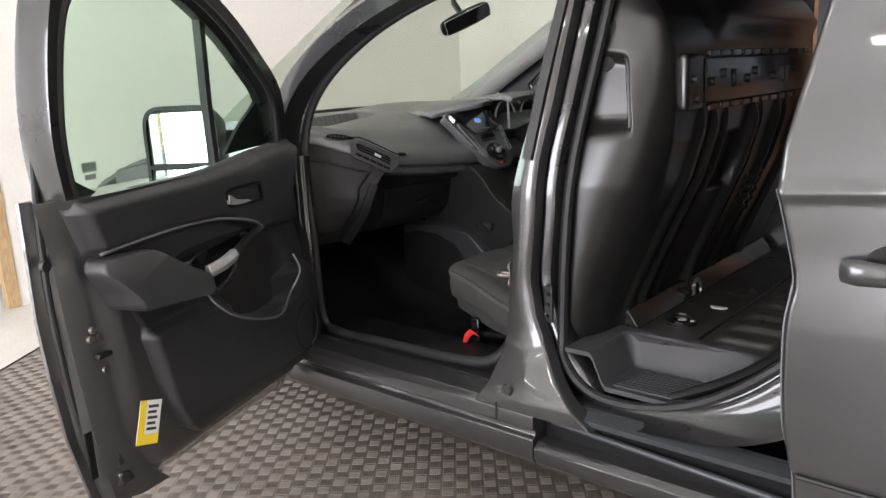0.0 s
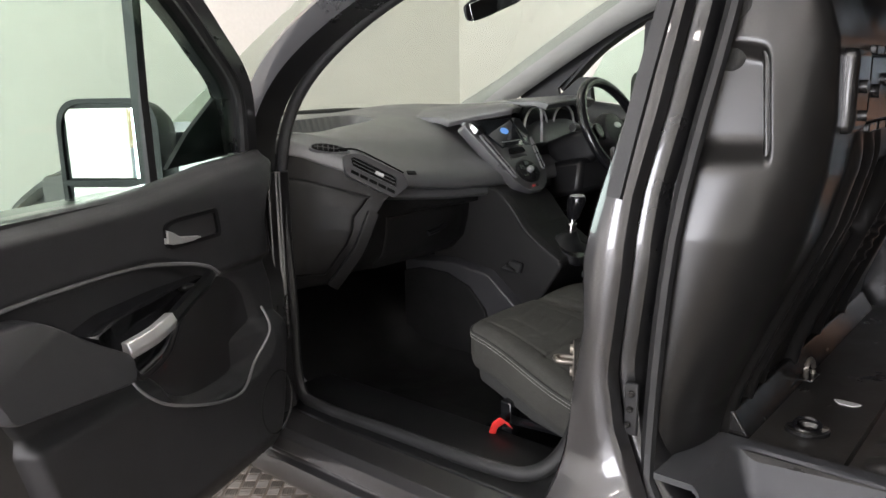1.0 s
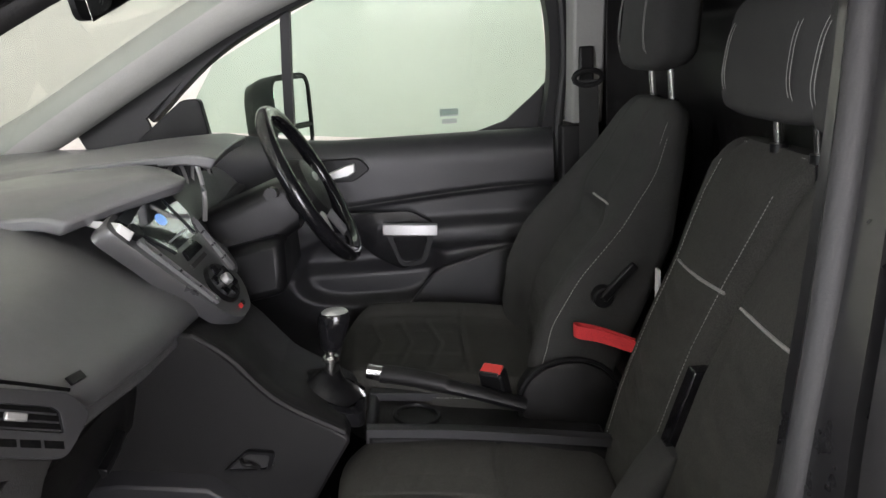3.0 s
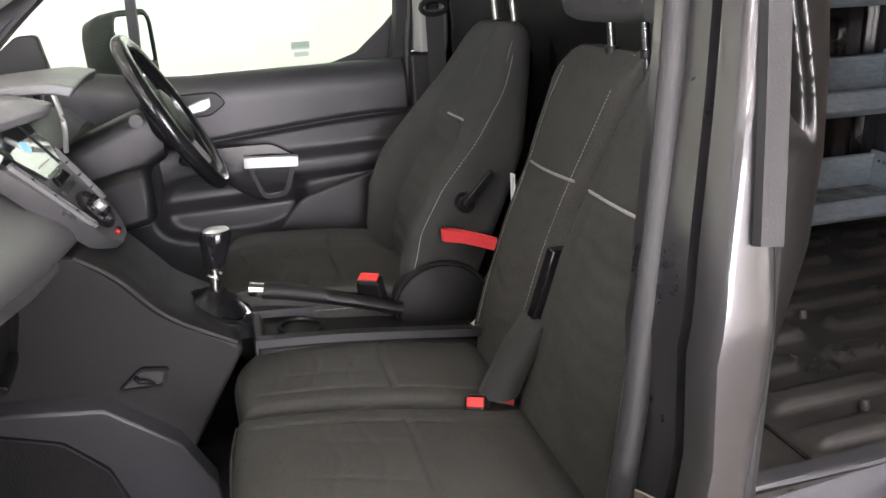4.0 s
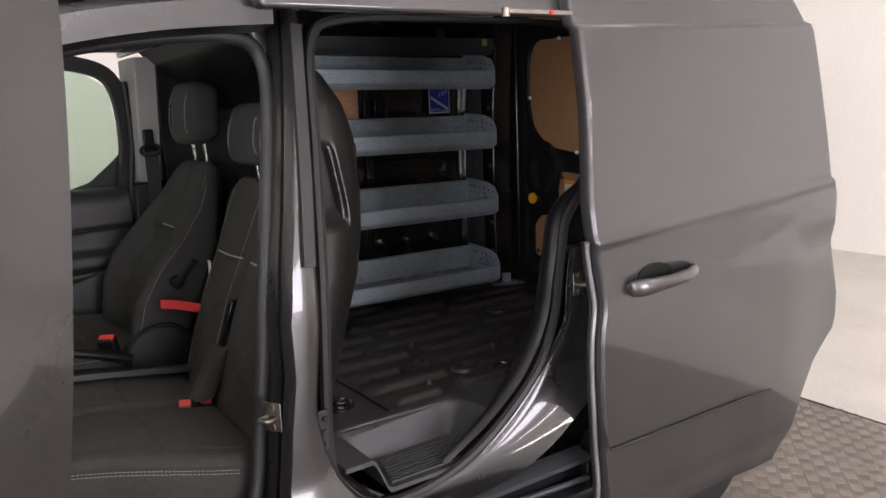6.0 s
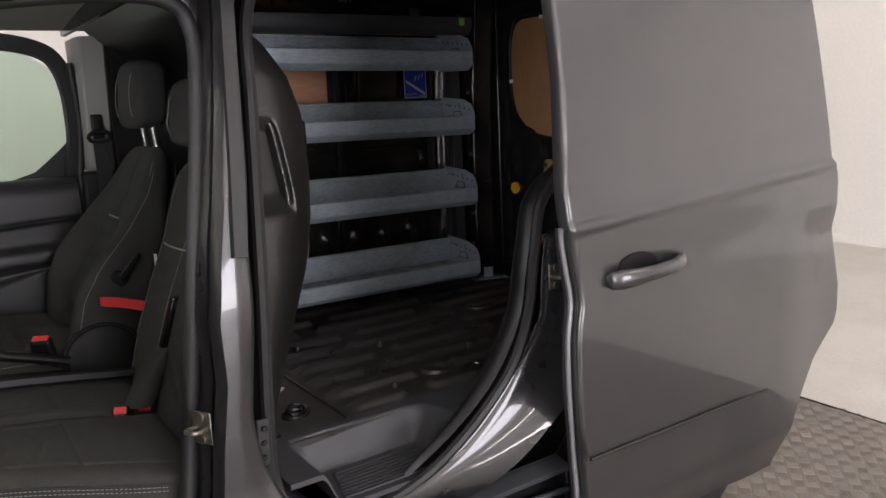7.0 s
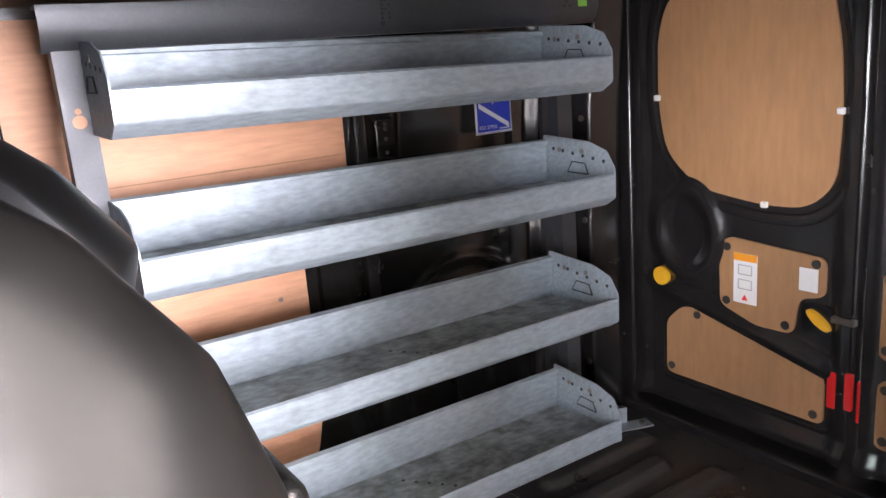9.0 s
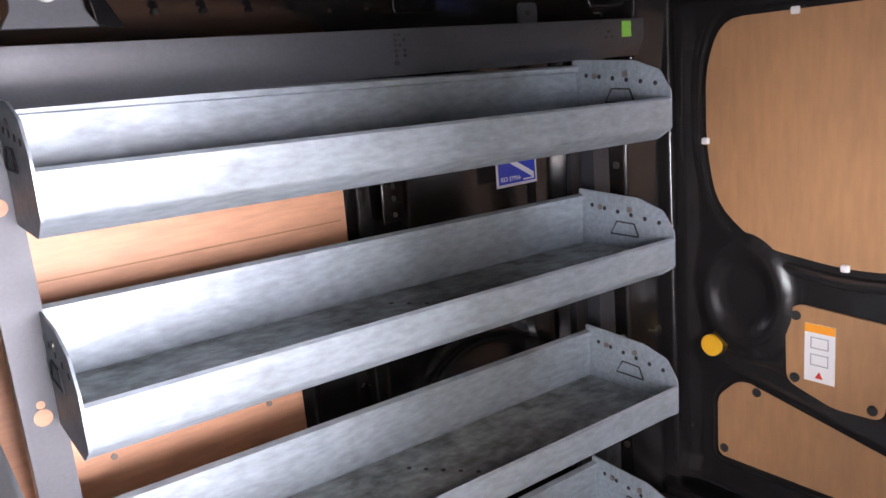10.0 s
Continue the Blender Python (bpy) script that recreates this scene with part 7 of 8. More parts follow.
pb = back_pad(bench, near_edge, lambda z: border(z) - 0.003, bench_front, bench_rear, 0.585, 1.215, quilted, FABRIC2)
pm = back_pad(bench, lambda z: border(z) + 0.003, mid_edge, bench_front, bench_rear, 0.585, 1.215, quilted, FABRIC2)
for f, v0, v1 in ((pb, 0.16, 1.02), (pm, -0.02, 0.95)):
    part("reflective_piping", tube(mesh(), [tuple(f(0.998 + 0.004 * (1 - t), v0 + (v1 - v0) * t, 0.001)) for t in [i / 10 for i in range(11)]], 0.0028, 6), STITCH, bench, "pale grey piping")
part("reflective_piping", tube(mesh(), [tuple(pb(0.998 + 0.02 * i, 0.16 - 0.006 * i, 0.001)) for i in range(11)], 0.0028, 6), STITCH, bench, "pale grey piping")
dashes(bench, "stitching", [pm(0.64 + 0.054 * i, 0.93, 0.002) for i in range(11)])
dashes(bench, "stitching", [pm(0.66 + 0.05 * i, 0.03, 0.002) for i in range(11)])
dashes(bench, "stitching", [Vector((bench_front(1.205) + 0.004, 0.53 + 0.024 * i, 1.2105)) for i in range(10)])
part("belt_slot", loft(mesh(), [[(bench_front(z) - 0.010 + dx, border(z) + dy, z) for dx, dy in ((0.0, -0.016), (0.0, 0.012), (0.03, 0.012), (0.03, -0.016))] for z in (0.715, 0.78, 0.84, 0.893)]), GLOSSBLACK, bench, "dark belt slot", bevel=0.003)
part("hinge_cover", loft(mesh(), [[(0.002 + 0.07 * t + w * math.cos(q), 0.625 + 0.006 * t + 0.040 * math.sin(q), 0.648 + 0.125 * t) for q in [2 * math.pi * i / 16 for i in range(16)]] for t, w in ((0.0, 0.036), (0.3, 0.036), (0.7, 0.030), (0.92, 0.020), (1.0, 0.008))]), FABRIC, bench, "folded fabric hinge cover")
def buckle(x, y, z, rz, tilt, label):
    b = thing("seat_belt_buckle", label, "belt buckle", "seat belt buckles")
    b.matrix_basis = pose(x, y, z, 0, tilt, rz)
    bb = part("buckle_body", box(mesh(), -0.016, 0.016, -0.026, 0.026, -0.075, 0.0), PLASTIC2, b, bevel=0.006)
    part("press_button", box(mesh(), -0.0125, 0.0125, -0.021, 0.021, 0.0, 0.0055), RED, bb, "bright red press button", bevel=0.003)
    part("latch_slot", box(mesh(), -0.0165, -0.0125, -0.018, 0.018, -0.002, 0.0062), INK, bb)
    part("strap", loft(mesh(), [[(-0.003, -0.02, -0.075), (0.003, -0.02, -0.075), (0.003, 0.02, -0.075), (-0.003, 0.02, -0.075)], [(0.012, -0.018, -0.14), (0.018, -0.018, -0.14), (0.018, 0.018, -0.14), (0.012, 0.018, -0.14)]]), PLASTIC2, b)
    return b
buckle(-0.160, 0.962, 0.766, 60, -20, "black seat belt buckle with a red button beside the handbrake")
for spot in ((-0.050, 0.600, 0.650, 62, -62), (0.008, 0.606, 0.642, 52, -62)):
    buckle(*spot, "red-buttoned buckle tucked between the cushions").scale = (0.72, 0.72, 0.72)

seat = thing("driver_seat", "black woven fabric driver's seat with pale stitching", "van seat")
cushion_part(seat, -0.475, 0.03, lambda t: 1.035 - 0.05 * sstep(0.0, 0.5, t), lambda t: 1.47, 0.722, 0.680, 0.14, True, 0.022, 0.034, corner=(0.10, 0.12))
dashes(seat, "stitching", smooth_path([(-0.46, 1.14, 0.700), (-0.43, 1.06, 0.700), (-0.36, 1.012, 0.702), (-0.20, 0.985, 0.698), (-0.06, 0.982, 0.690)], 10))
part("seat_base", loft(mesh(), [[(x, 1.0, 0.45), (x, 0.99, z), (x, 1.46, z), (x, 1.45, 0.45)] for x, z in ((-0.40, 0.64), (0.05, 0.60))]), PLASTIC2, seat, bevel=0.02)
# driver's backrest: deep side, bolsters standing proud of the quilted middle
def seat_front(z):
    return lerp_table(((0.60, -0.060), (0.70, -0.082), (0.75, -0.083), (0.85, -0.056), (0.935, 0.0), (1.028, 0.088), (1.12, 0.158), (1.19, 0.190), (1.222, 0.208), (1.242, 0.225)), z)
def seat_rear(z):
    return lerp_table(((0.60, 0.030), (0.842, 0.142), (0.986, 0.207), (1.19, 0.258), (1.222, 0.262), (1.242, 0.245)), z)
def bolstered(u, v):
    d = 0.045 * (1 - sstep(0.55, 0.74, u)) * sstep(0.0, 0.12, u)
    h = d * sstep(0.03, 0.24, v) * (1 - sstep(0.76, 0.97, v)) - 0.014 * math.sin(math.pi * v) * sstep(0.6, 0.8, u)
    m = sstep(0.26, 0.30, v) * (1 - sstep(0.70, 0.74, v)) * (1 - sstep(0.66, 0.69, u)) * sstep(0.08, 0.12, u)
    h += 0.004 * m * (0.5 + 0.5 * math.cos(2 * math.pi * u / 0.055)) ** 3
    h -= 0.034 * sstep(0.80, 0.96, v) * math.exp(-((u - 0.62) / 0.24) ** 2)
    return h - groove(v, 0.25, 0.012, 0.005) - groove(v, 0.75, 0.012, 0.005)
drv_near = shoulder(lambda z: lerp_table(((0.60, 0.975), (0.90, 0.978), (1.0, 0.992), (1.12, 1.030), (1.17, 1.052)), z), 1.13, 0.10, 1.246)
drv_far = shoulder(lambda z: 2.42 - lerp_table(((0.60, 0.975), (0.90, 0.965), (1.05, 0.970), (1.12, 0.985), (1.17, 1.010)), z), 1.29, 0.10, 1.246)
db = back_pad(seat, drv_near, drv_far, seat_front, seat_rear, 0.60, 1.242, bolstered, FABRIC, 80)
edge_z = [0.66 + 0.045 * i for i in range(12)]
for off in (0.0, 0.009):
    dashes(seat, "stitching", smooth_path([(seat_front(z) + 0.012 + off, drv_near(z) - 0.0005 + 0.010 * sstep(0.012, 0.0, off), z) for z in edge_z] + [(seat_front(1.2) + 0.012 + off, drv_near(1.2) + 0.006, 1.20), (0.226 + off, 1.09, 1.226)], 8))
part("reflective_piping", tube(mesh(), [tuple(db(1.046, 0.17 + 0.05 * i, 0.002)) for i in range(7)], 0.0026, 6), STITCH, seat, "pale grey piping")
part("recliner_cover", loft(mesh(), [[(-0.010 + 0.100 * k * x, 0.955 + y, 0.690 + 0.085 * k * z) for x, z in circle(1, 28)] for k, y in ((1.0, 0.05), (1.0, 0.012), (0.95, 0.0), (0.8, -0.006))]), PLASTIC, seat, "round black recliner cover")
part("cover_rim", tube(mesh(), [(-0.010 + 0.101 * math.cos(a * math.pi / 14), 0.963, 0.690 + 0.087 * math.sin(a * math.pi / 14)) for a in range(-2, 17)], 0.005, 6, up=(0, 1, 0)), PLASTIC2, seat)
part("recline_pivot", disc(mesh(), (0.059, 0.990, 0.896), 0.024, -0.030, "y", 18, 0.020), PLASTIC2, seat, bevel=0.003)
part("recline_lever", sweep(mesh(), [(0.056, 0.962, 0.893), (0.088, 0.958, 0.930), (0.117, 0.957, 0.960)], [(-0.009, -0.006), (0.009, -0.006), (0.009, 0.006), (-0.009, 0.006)], up=(0, 1, 0)), PLASTIC2, seat, "black recline lever", bevel=0.004)
part("red_strap", sweep(mesh(), smooth_path([(0.10, 0.905, 0.822), (0.045, 0.938, 0.836), (0.008, 0.952, 0.842), (-0.004, 0.940, 0.846), (0.004, 0.925, 0.845), (0.045, 0.918, 0.836), (0.11, 0.885, 0.818)], 6), [(-0.0016, -0.012), (0.0016, -0.012), (0.0016, 0.012), (-0.0016, 0.012)]), REDCLOTH, seat, "bright red webbing pull strap")
part("belt_tag", box(mesh(), 0.150, 0.154, 0.925, 0.945, 0.885, 0.955), LABELWHITE, seat, "small white and red tag")
def headrest(y, x, z0, z1, w, posts, gap, t=0.055):
    """Padded headrest: a wide rounded block, thicker below, with a stitched front panel."""
    h = thing("headrest", "black fabric headrest on two chrome posts", "headrest", "headrests")
    rings, n = [], 18
    for i in range(n + 1):
        q = i / n
        k = rounding(q, 0.24)
        rings.append(((x + 0.018 * q - 0.012 * (1 - k), y, z0 + (z1 - z0) * q), (0, w * (0.62 + 0.38 * k) * (1 - 0.08 * q), 0), (t * (0.40 + 0.60 * k), 0, 0.0)))
    part("head_pad", pad(mesh(), rings, 40, 3.6), FABRIC, h, "black fabric pad")
    for s in (-1, 1):
        for o in (0.0, 0.008):
            dashes(h, "stitching", smooth_path([(x - t - 0.003 + 0.020 * abs(2 * q - 1) ** 3 + 0.018 * q, y + s * (w * 0.62 * (1 - 0.08 * q) + o), z0 + 0.016 + (z1 - z0 - 0.03) * q) for q in [i / 10 for i in range(11)]], 4), 0.0005)
    for s in (-gap, gap):
        part("post", tube(mesh(), [(posts[0] + 0.006, y + s, posts[1] - 0.03), (posts[0] - 0.004, y + s, z0 + 0.03)], 0.0068, 10), CHROME, h, "chrome post")
        part("post_collar", disc(mesh(), (posts[0] + 0.004, y + s, posts[1] - 0.004), 0.013, 0.012, "z", 14), PLASTIC2, h)
    return h
headrest(1.205, 0.225, 1.302, 1.500, 0.140, (0.240, 1.236), 0.062)
headrest(0.590, 0.205, 1.262, 1.420, 0.150, (0.222, 1.212), 0.055, 0.050)
headrest(0.352, 0.185, 1.262, 1.420, 0.086, (0.218, 1.210), 0.040, 0.046)

# seat belt on the far pillar
belt = thing("seat_belt", "black seat belt with its height adjuster on the far pillar", "seat belt")
part("adjuster", loft(mesh(), [[(0.155 + 0.018 * a, 1.535 + d, 1.30 + 0.05 * b) for a, b in ((-1, -1), (1, -1), (1, 1), (-1, 1))] for d in (0.0, -0.022)]), PLASTIC2, belt, bevel=0.005)
part("d_ring", tube(mesh(), [(0.155 + 0.035 * math.cos(a * math.pi / 8), 1.50, 1.275 + 0.018 * math.sin(a * math.pi / 8)) for a in range(16)], 0.007, 6, closed=True, up=(0, 1, 0)), PLASTIC2, belt)
part("webbing", sweep(mesh(), smooth_path([(0.155, 1.498, 1.27), (0.16, 1.52, 1.0), (0.16, 1.54, 0.6)], 5), [(-0.024, -0.001), (0.024, -0.001), (0.024, 0.001), (-0.024, 0.001)], up=(0, 1, 0)), FABRIC, belt, "black webbing")

# ---- driver's side ----
ddoor = thing("driver_door", "shut driver's door with black and grey plastic trim", "van door")
def dline(x):
    return 1.005 - 0.045 * sstep(0.05, -0.75, x)
def dcard_y(x, z):
    y = 1.600 - 0.028 * sstep(dline(x) - 0.012, dline(x) + 0.012, z)
    # bulging lower panel with the pocket
    low = 0.80 + 0.05 * sstep(-0.30, 0.05, x)
    y -= 0.035 * (1 - sstep(low - 0.02, low + 0.02, z)) * sstep(0.44, 0.50, z)
    # armrest
    y -= 0.030 * math.exp(-((z - 0.885) / 0.035) ** 4) * sstep(-0.62, -0.40, x)
    hole = 1 - sstep(0.8, 1.05, (abs((x + 0.42) / 0.20) ** 3 + abs((z - 0.80) / 0.09) ** 3) ** (1 / 3))
    y += 0.04 * hole
    return y
def dcard(u, v):
    x = -0.90 + 0.98 * u
    zt = 1.188 - 0.045 * sstep(0.0, 0.45, u) + 0.004 * u
    z = 0.42 + (zt - 0.42) * v
    return Vector((x, dcard_y(x, z) + 0.05 * (1 - rounding(min(0.999, 0.5 + 0.5 * v), 0.05)), z))
dc = mesh()
sheet(dc, dcard, 90, 110, (0, 0.03, 0))
part("trim_card", dc, MIDTRIM, ddoor, "grained black plastic door card", smooth=60)
dashes(ddoor, "stitching", [(-0.72 + 0.05 * i, dcard_y(-0.72 + 0.05 * i, dline(-0.72 + 0.05 * i) + 0.004) - 0.006, dline(-0.72 + 0.05 * i) + 0.003) for i in range(16)])
low = mesh()
prism(low, rounded([(-0.36, 0.66), (-0.24, 0.80), (-0.05, 0.85), (0.055, 0.87), (0.055, 0.50), (-0.30, 0.50)], 0.03), "y", 1.548, 1.57)
part("grey_panel", low, MIDTRIM, ddoor, "dark grey lower trim panel", bevel=0.006)
ip = mesh()
prism(ip, rounded([(-0.545, 0.93), (-0.52, 0.965), (-0.30, 0.962), (-0.24, 0.925), (-0.26, 0.83), (-0.33, 0.80), (-0.40, 0.84), (-0.46, 0.90)], 0.02), "y", 1.560, 1.590)
dpan = part("switch_panel", ip, GLOSSBLACK, ddoor, "gloss black armrest panel", bevel=0.004)
part("grab_insert", sweep(mesh(), [(-0.375, 1.553, 0.918), (-0.31, 1.545, 0.915), (-0.235, 1.553, 0.908)], [(-0.010, -0.016), (0.010, -0.016), (0.010, 0.013), (0, 0.016), (-0.008, 0.013)]), SILVER, dpan, "satin silver grab handle", bevel=0.002)
part("grab_cup", frame_of(rounded([(-0.37, 0.905), (-0.24, 0.90), (-0.27, 0.815), (-0.335, 0.81)], 0.02), rounded([(-0.355, 0.895), (-0.258, 0.89), (-0.28, 0.827), (-0.33, 0.822)], 0.015), "y", 1.552, 1.570), PLASTIC2, ddoor)
hz = mesh()
prism(hz, rounded([(-0.60, 1.045), (-0.44, 1.045), (-0.395, 1.075), (-0.42, 1.105), (-0.58, 1.105)], 0.014), "y", 1.562, 1.580)
dbez = part("handle_bezel", hz, PLASTIC2, ddoor, bevel=0.003)
hh = mesh()
loft(hh, [[(x, 1.545, z0), (x, 1.563, z0), (x, 1.563, z1), (x, 1.545, z1)] for x, z0, z1 in ((-0.565, 1.052, 1.064), (-0.50, 1.055, 1.073), (-0.455, 1.060, 1.090), (-0.435, 1.072, 1.094))])
part("door_pull", hh, SILVER, dbez, "satin silver door release", bevel=0.003)
dg = mesh()
prism(dg, [(-0.90, 1.19), (-0.40, 1.14), (0.06, 1.14), (0.085, 1.30), (0.06, 1.50), (-0.03, 1.56), (-0.25, 1.57), (-0.50, 1.50), (-0.78, 1.36)], "y", 1.70, 1.704)
for vtx in dg.verts:
    vtx.co.y -= 0.18 * max(0, vtx.co.z - 1.1)
g = part("window_glass", dg, GLASS, ddoor, "green tinted window glass")
g.visible_shadow = False
fpath = smooth_path([(0.075, 1.655, 1.12), (0.10, 1.63, 1.30), (0.075, 1.60, 1.50), (-0.02, 1.59, 1.575), (-0.25, 1.59, 1.59), (-0.50, 1.60, 1.525), (-0.76, 1.62, 1.40), (-0.955, 1.65, 1.24)], 6)
part("window_frame", sweep(mesh(), fpath, [(-0.026, -0.03), (0.02, -0.03), (0.026, 0.0), (0.02, 0.03), (-0.026, 0.03)], up=(0, 1, 0)), RUBBER, ddoor, "black window frame")
part("quarter_bar", sweep(mesh(), [(-0.605, 1.67, 1.16), (-0.590, 1.63, 1.34), (-0.572, 1.60, 1.52)], [(-0.012, -0.015), (0.012, -0.015), (0.012, 0.015), (-0.012, 0.015)], up=(0, 1, 0)), RUBBER, ddoor, "black quarter light divider")
crn = mesh()
prism(crn, rounded([(-0.13, 1.135), (0.10, 1.135), (0.11, 1.29), (0.055, 1.235), (-0.03, 1.165)], 0.01), "y", 1.672, 1.684)
part("rear_corner_trim", crn, RUBBER, ddoor)
tri = mesh()
prism(tri, rounded([(-0.99, 1.175), (-0.80, 1.175), (-0.815, 1.275), (-0.86, 1.275)], 0.012), "y", 1.60, 1.63)
part("mirror_sail", tri, PLASTIC2, ddoor, bevel=0.004)
part("glass_mark", box(mesh(), -0.20, -0.16, 1.688, 1.689, 1.165, 1.178), GREYINK, ddoor)
part("glass_mark", box(mesh(), -0.205, -0.155, 1.688, 1.689, 1.185, 1.205), GREYINK, ddoor)
obp = mesh()
loft(obp, [[(0.115, 1.62 - 0.15 * max(0, z - 1.1), z), (0.125, 1.56 - 0.15 * max(0, z - 1.1), z), (0.20, 1.555 - 0.15 * max(0, z - 1.1), z), (0.22, 1.66, z), (0.115, 1.68, z)] for z in (1.16, 1.35, 1.6)])
part("far_b_pillar_trim", obp, GREYTRIM, body, "light grey pillar trim", bevel=0.006)
obl = mesh()
loft(obl, [[(0.09, 1.62, z), (0.10, 1.565, z), (0.20, 1.555, z), (0.22, 1.66, z), (0.09, 1.68, z)] for z in (0.45, 0.8, 1.155)])
part("far_b_pillar_lower", obl, PLASTIC, body, "black lower pillar trim", bevel=0.006)
part("far_door_seal", tube(mesh(), smooth_path([(0.088, 1.60, 0.5), (0.09, 1.60, 0.9), (0.098, 1.60, 1.15), (0.113, 1.585, 1.32), (0.10, 1.555, 1.52)], 5), 0.011, 8, up=(0, 1, 0)), RUBBER, body)
oap = mesh()
tube(oap, smooth_path([(-1.42, 1.62, 1.13), (-1.2, 1.58, 1.225), (-0.95, 1.56, 1.36), (-0.70, 1.545, 1.49), (-0.42, 1.52, 1.60)], 5), 0.058, 12, ry=0.04, up=(0, 1, 0))
part("far_a_pillar_trim", oap, GREYTRIM, body, "light grey windscreen pillar trim")
fq = mesh()
prism(fq, [(-0.955, 1.235), (-0.76, 1.395), (-0.50, 1.52), (-0.54, 1.575), (-0.83, 1.44), (-1.05, 1.33), (-1.15, 1.24), (-1.10, 1.13), (-0.93, 1.15)], "y", 1.602, 1.618)
part("front_corner_trim", fq, RUBBER, ddoor, "black window corner trim")
part("sill_strip", loft(mesh(), [[(x, 1.50, 0.40), (x, 1.52, 0.44), (x, 1.62, 0.44), (x, 1.62, 0.36)] for x in (-1.0, 0.2)]), PLASTIC2, body)

# rear-view mirror on the windscreen
rv = thing("rear_view_mirror", "black rear-view mirror under the windscreen top", "rear-view mirror")
rv.matrix_basis = pose(-0.70, 0.84, 1.50, 22, 8, -20)
part("housing", pad(mesh(), [((-0.02 + 0.03 * t, 0, 0), (0, 0.115 * (0.7 + 0.3 * rounding(t, 0.6)), 0), (0, 0, 0.034 * (0.6 + 0.4 * rounding(t, 0.6)))) for t in (0, 0.2, 0.4, 0.7, 0.95, 1.0)], 28), PLASTIC2, rv)
part("glass", box(mesh(), 0.0095, 0.0125, -0.10, 0.10, -0.026, 0.026), MIRROR, rv, bevel=0.004)
part("stem", tube(mesh(), [(-0.02, 0, 0.0), (-0.06, 0, 0.06), (-0.05, 0, 0.12)], 0.012, 8), PLASTIC2, rv)
visor = thing("sun_visor", "pale grey folded sun visor", "sun visor", "sun visors")
part("visor_board", pad(mesh(), [((-0.36 + 0.13 * t, 1.20, 1.60), (0, 0.17, 0), (0, 0, 0.010)) for t in (0, 0.1, 0.5, 0.9, 1.0)]), GREYTRIM, visor)
copy_thing(visor, pose(0, -0.75, 0))

# weather strip hanging on the door pillar, hinge bolts, brackets, cap
ws_ = mesh()
sweep(ws_, smooth_path([near(0.097, 1.076, 0.058), near(0.124, 1.28, 0.058), near(0.165, 1.58, 0.058)], 5), [(-0.013, -0.006), (0.013, -0.006), (0.015, 0.004), (0.006, 0.010), (0.003, 0.003), (-0.005, 0.011), (-0.013, 0.005)], up=(0, 1, 0))
part("weather_strip", ws_, RUBBER, body, "grey-black rubber weather strip")
for z in (0.66, 0.69, 0.72):
    part("pillar_bolt", disc(mesh(), (0.122 + 0.09 * (z - 0.7), skin(z) + 0.112, z), 0.007, -0.005, "y", 12, 0.005), BLACKPAINT, body, "black pillar bolt")
for z in (0.69,):
    part("hinge_plate", box(mesh(), 0.110 + 0.06 * (z - 0.7), 0.136 + 0.06 * (z - 0.7), skin(z) + 0.112, skin(z) + 0.120, z - 0.05, z + 0.05), RUBBER, body, bevel=0.003)
part("round_cap", disc(mesh(), (0.06, 0.003, 0.475), 0.017, -0.006, "y", 20, 0.014), PAINT, body, "round plug in the sill")
part("rocker_joint", box(mesh(), 0.0215, 0.0245, -0.003, 0.02, 0.382, 0.432), INK, body)

# ---- rear wheel behind the sliding door ----
rw = thing("road_wheel", "black treaded rear tyre on a dark steel rim", "road wheel")
rw.matrix_basis = pose(1.36, 0.16, 0.335)
TYRE = [(0.20, -0.085), (0.27, -0.095), (0.315, -0.085), (0.330, -0.065), (0.330, 0.065), (0.315, 0.085), (0.27, 0.095), (0.20, 0.085)]
tyre = part("tyre", loft(mesh(), [[(r * math.cos(a), y, r * math.sin(a)) for r, y in TYRE] for a in [2 * math.pi * i / 48 for i in range(48)]], ends_joined=True), RUBBER, rw, "black rubber tyre")
blk = mesh()
box(blk, -0.013, 0.013, -0.018, 0.018, 0.328, 0.3345)
me_block = None
for k in range(44):
    for j, yy in enumerate((-0.045, 0.0, 0.045)):
        if me_block is None:
            o = part("tread_block", blk, RUBBER, tyre)
            me_block = o.data
        else:
            o = new("tread_block", me_block)
            o.parent = tyre
        o.matrix_basis = pose(0, yy, 0, 0, 360 / 44 * (k + 0.5 * (j % 2)), 0)
part("rim", loft(mesh(), [[(r * math.cos(a), y, r * math.sin(a)) for a in [2 * math.pi * i / 32 for i in range(32)]] for r, y in ((0.20, -0.08), (0.19, -0.05), (0.12, -0.02), (0.06, -0.05), (0.03, -0.05))]), GREYSTEEL, rw, "dark steel rim")

# ---- small things in the load space ----
def foot_plate(x, y, rz):
    t = thing("floor_bracket", "bare steel bracket plate bolted to the load floor", "bracket", "floor brackets")
    t.matrix_basis = pose(x, y, FZ + 0.013, 0, 0, rz)
    part("plate", box(mesh(), -0.075, 0.075, -0.022, 0.022, 0.0, 0.004), GALV, t, bevel=0.0015)
    part("upright_tab", box(mesh(), -0.02, 0.02, 0.018, 0.022, 0.0, 0.045), GALV, t, bevel=0.0015)
    for s in (-0.05, 0.05):
        part("foot_bolt", disc(mesh(), (s, -0.004, 0.004), 0.009, 0.006, "z", 6), ZINC, t)
foot_plate(0.45, 1.245, 90)
foot_plate(1.585, 1.255, -20)
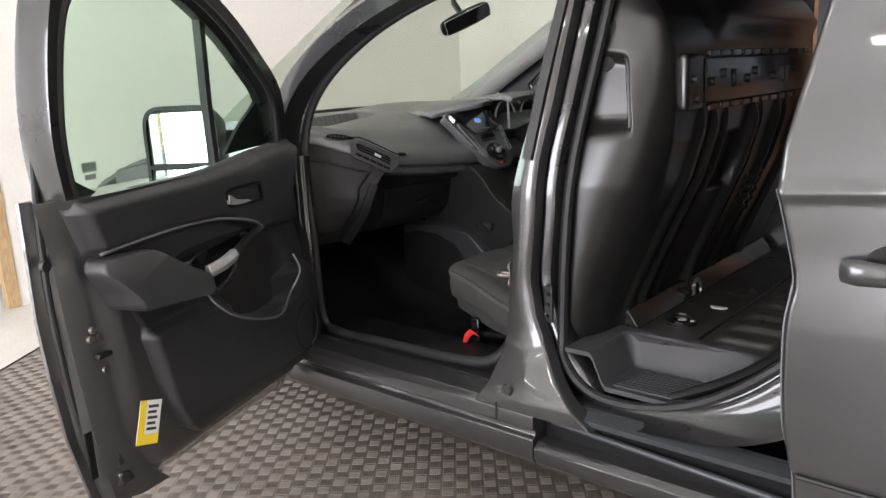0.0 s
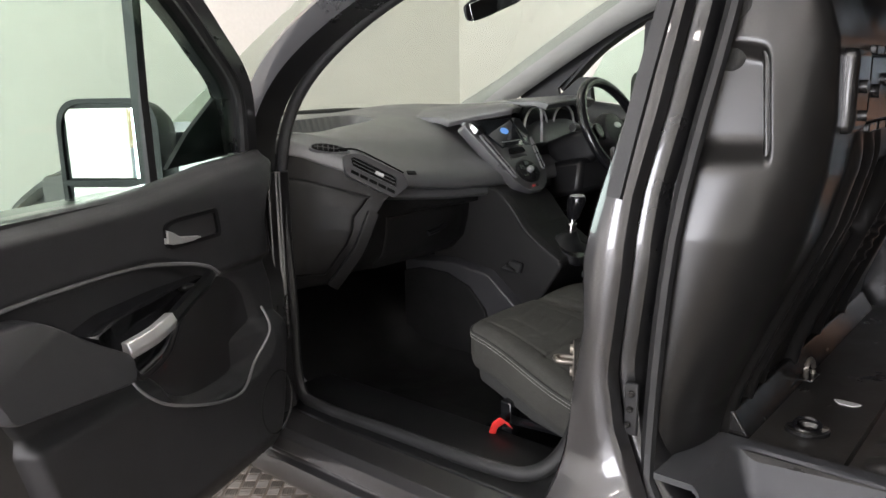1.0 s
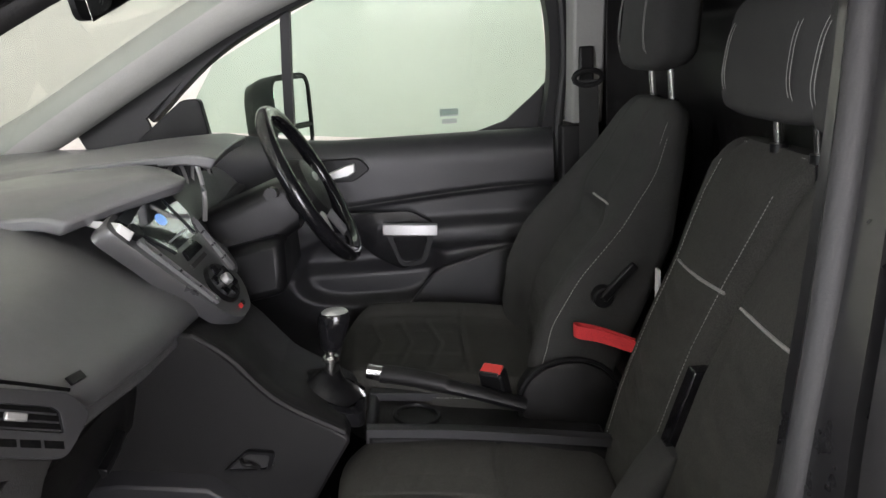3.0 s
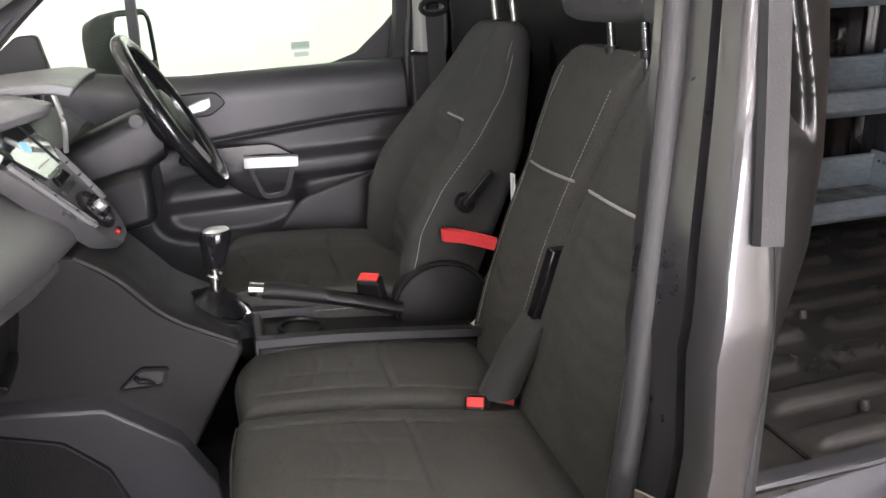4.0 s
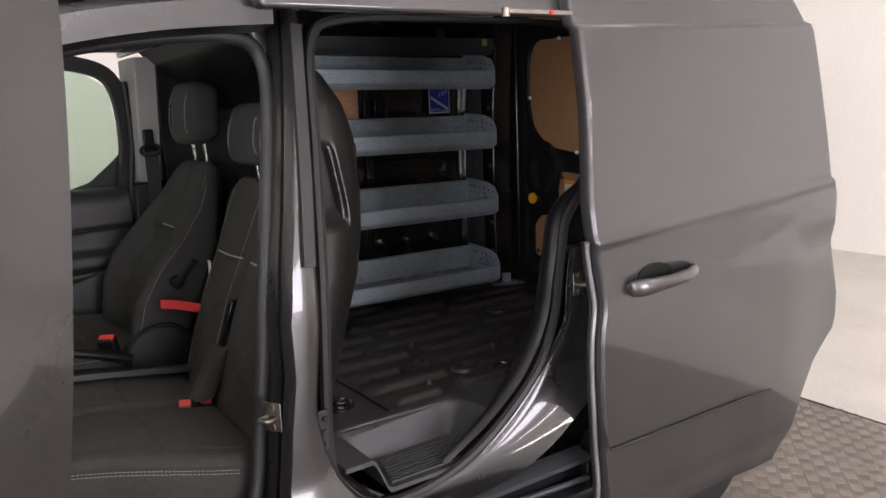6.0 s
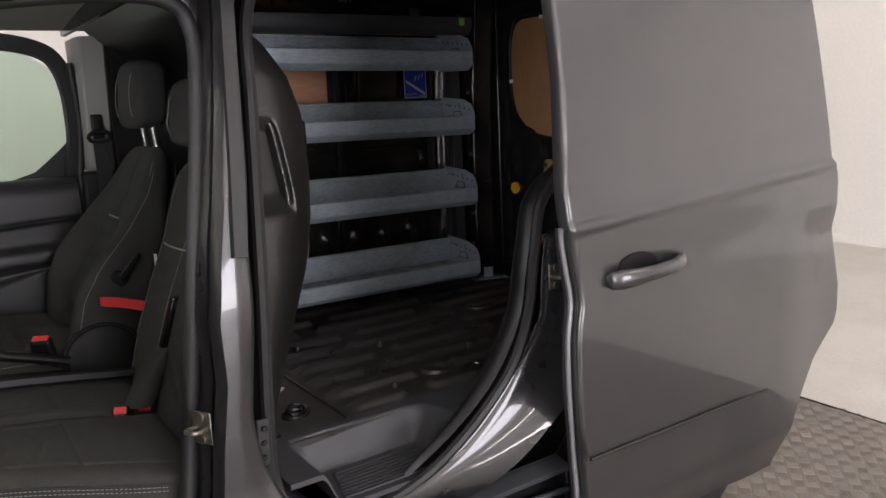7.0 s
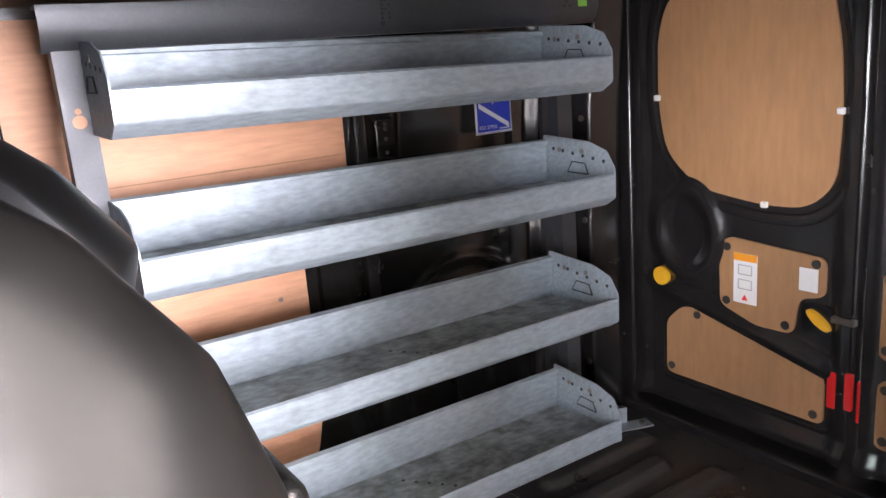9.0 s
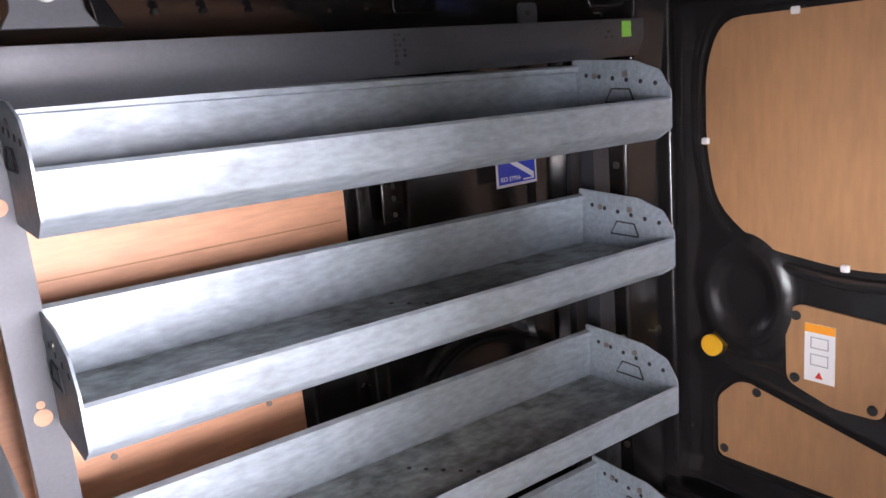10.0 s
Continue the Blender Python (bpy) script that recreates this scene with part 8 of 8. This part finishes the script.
def tie_down(x, y, rz, label):
    t = thing("tie_down_ring", label, "tie-down ring", "tie-down rings")
    t.matrix_basis = pose(x, y, FZ + 0.002, 0, 0, rz)
    part("cup", loft(mesh(), [[(0.042 * k * a, 0.030 * k * b, z) for a, b in circle(1, 20)] for k, z in ((1.0, 0.0), (1.0, 0.008), (0.85, 0.010), (0.7, 0.002))]), BLACKPAINT, t)
    part("ring", tube(mesh(), [(0.024 * math.cos(a * math.pi / 10), 0.018 * math.sin(a * math.pi / 10), 0.014 + 0.008 * math.sin(a * math.pi / 10)) for a in range(20)], 0.0042, 6, closed=True), GLOSSBLACK, t)
    part("bolt", disc(mesh(), (0.03, 0.0, 0.006), 0.009, 0.008, "z", 6), ZINC, t)
tie_down(0.335, 0.46, 20, "black tie-down ring in the load floor")
tie_down(0.86, 0.40, -30, "black tie-down ring in the load floor")
lp = thing("lashing_eye", "bright zinc lashing eye at the foot of the bulkhead", "lashing eye")
part("eye", tube(mesh(), smooth_path([(0.262, 0.72, FZ + 0.01), (0.262, 0.715, FZ + 0.045), (0.264, 0.74, FZ + 0.055), (0.266, 0.758, FZ + 0.035), (0.266, 0.755, FZ + 0.01)], 5), 0.006, 8), ZINC, lp)
part("eye_plate", box(mesh(), 0.245, 0.28, 0.705, 0.765, FZ + 0.012, FZ + 0.016), BLACKPAINT, lp, bevel=0.001)
patch = thing("worn_patch", "flaked pale worn patch on the black load floor", "worn patch")
part("flake", loft(mesh(), [[(0.363 + 0.024 * (1 + 0.25 * math.sin(3 * a)) * math.cos(a) * k, 0.657 + 0.017 * (1 + 0.3 * math.cos(2 * a)) * math.sin(a) * k, FZ + z) for a in [2 * math.pi * i / 18 for i in range(18)]] for k, z in ((1.0, 0.0005), (0.95, 0.0022))]), LABELWHITE, patch)
# round swages and dimples in the load floor
for (x, y) in ((0.80, 0.50), (1.02, 0.78), (0.66, 0.80), (1.22, 0.52), (1.30, 0.95)):
    part("floor_swage", loft(mesh(), [[(x + 0.055 * k * a, y + 0.042 * k * b, FZ + z) for a, b in circle(1, 24)] for k, z in ((1.0, 0.0), (0.9, 0.010), (0.7, 0.012), (0.55, 0.008))]), LOADFLOOR, loadfloor)
for (x, y) in ((0.78, 0.805), (0.62, 0.45), (0.98, 0.60), (0.55, 0.93)):
    part("floor_stud", disc(mesh(), (x, y, FZ), 0.010, 0.020, "z", 10, 0.007), LOADFLOOR, loadfloor)
part("floor_seam", box(mesh(), 0.425, 0.432, 0.34, 1.45, FZ - 0.001, FZ + 0.0035), BLACKPAINT, loadfloor)
# bracket on the cant rail
cb = thing("roof_bracket", "dark grey bracket with a pale plug under the roof edge", "bracket")
cb.matrix_basis = pose(0.540, 1.285, 1.705)
part("bracket_body", loft(mesh(), [[(-0.036 * k, y, 0.055), (0.036 * k, y, 0.055), (0.040 * k, y, -0.006), (0.052 * k, y, -0.026), (-0.052 * k, y, -0.026), (-0.040 * k, y, -0.006)] for y, k in ((-0.004, 1.0), (0.0, 1.0))]), GREYSTEEL, cb, bevel=0.0015)
for s in (-1, 1):
    part("bracket_ear", loft(mesh(), [[(s * 0.040, 0.0, 0.040), (s * 0.044, 0.0, 0.040), (s * 0.085, 0.012, -0.026), (s * 0.050, 0.0, -0.026)], [(s * 0.040, 0.04, 0.050), (s * 0.044, 0.04, 0.050), (s * 0.085, 0.05, -0.022), (s * 0.050, 0.04, -0.022)]]), PLASTIC2, cb, bevel=0.002)
part("plug", disc(mesh(), (0.0, -0.004, 0.016), 0.014, -0.004, "y", 18), LABELWHITE, cb)
part("plug_screw", disc(mesh(), (0.0, -0.008, 0.016), 0.005, -0.002, "y", 8), GREYINK, cb)
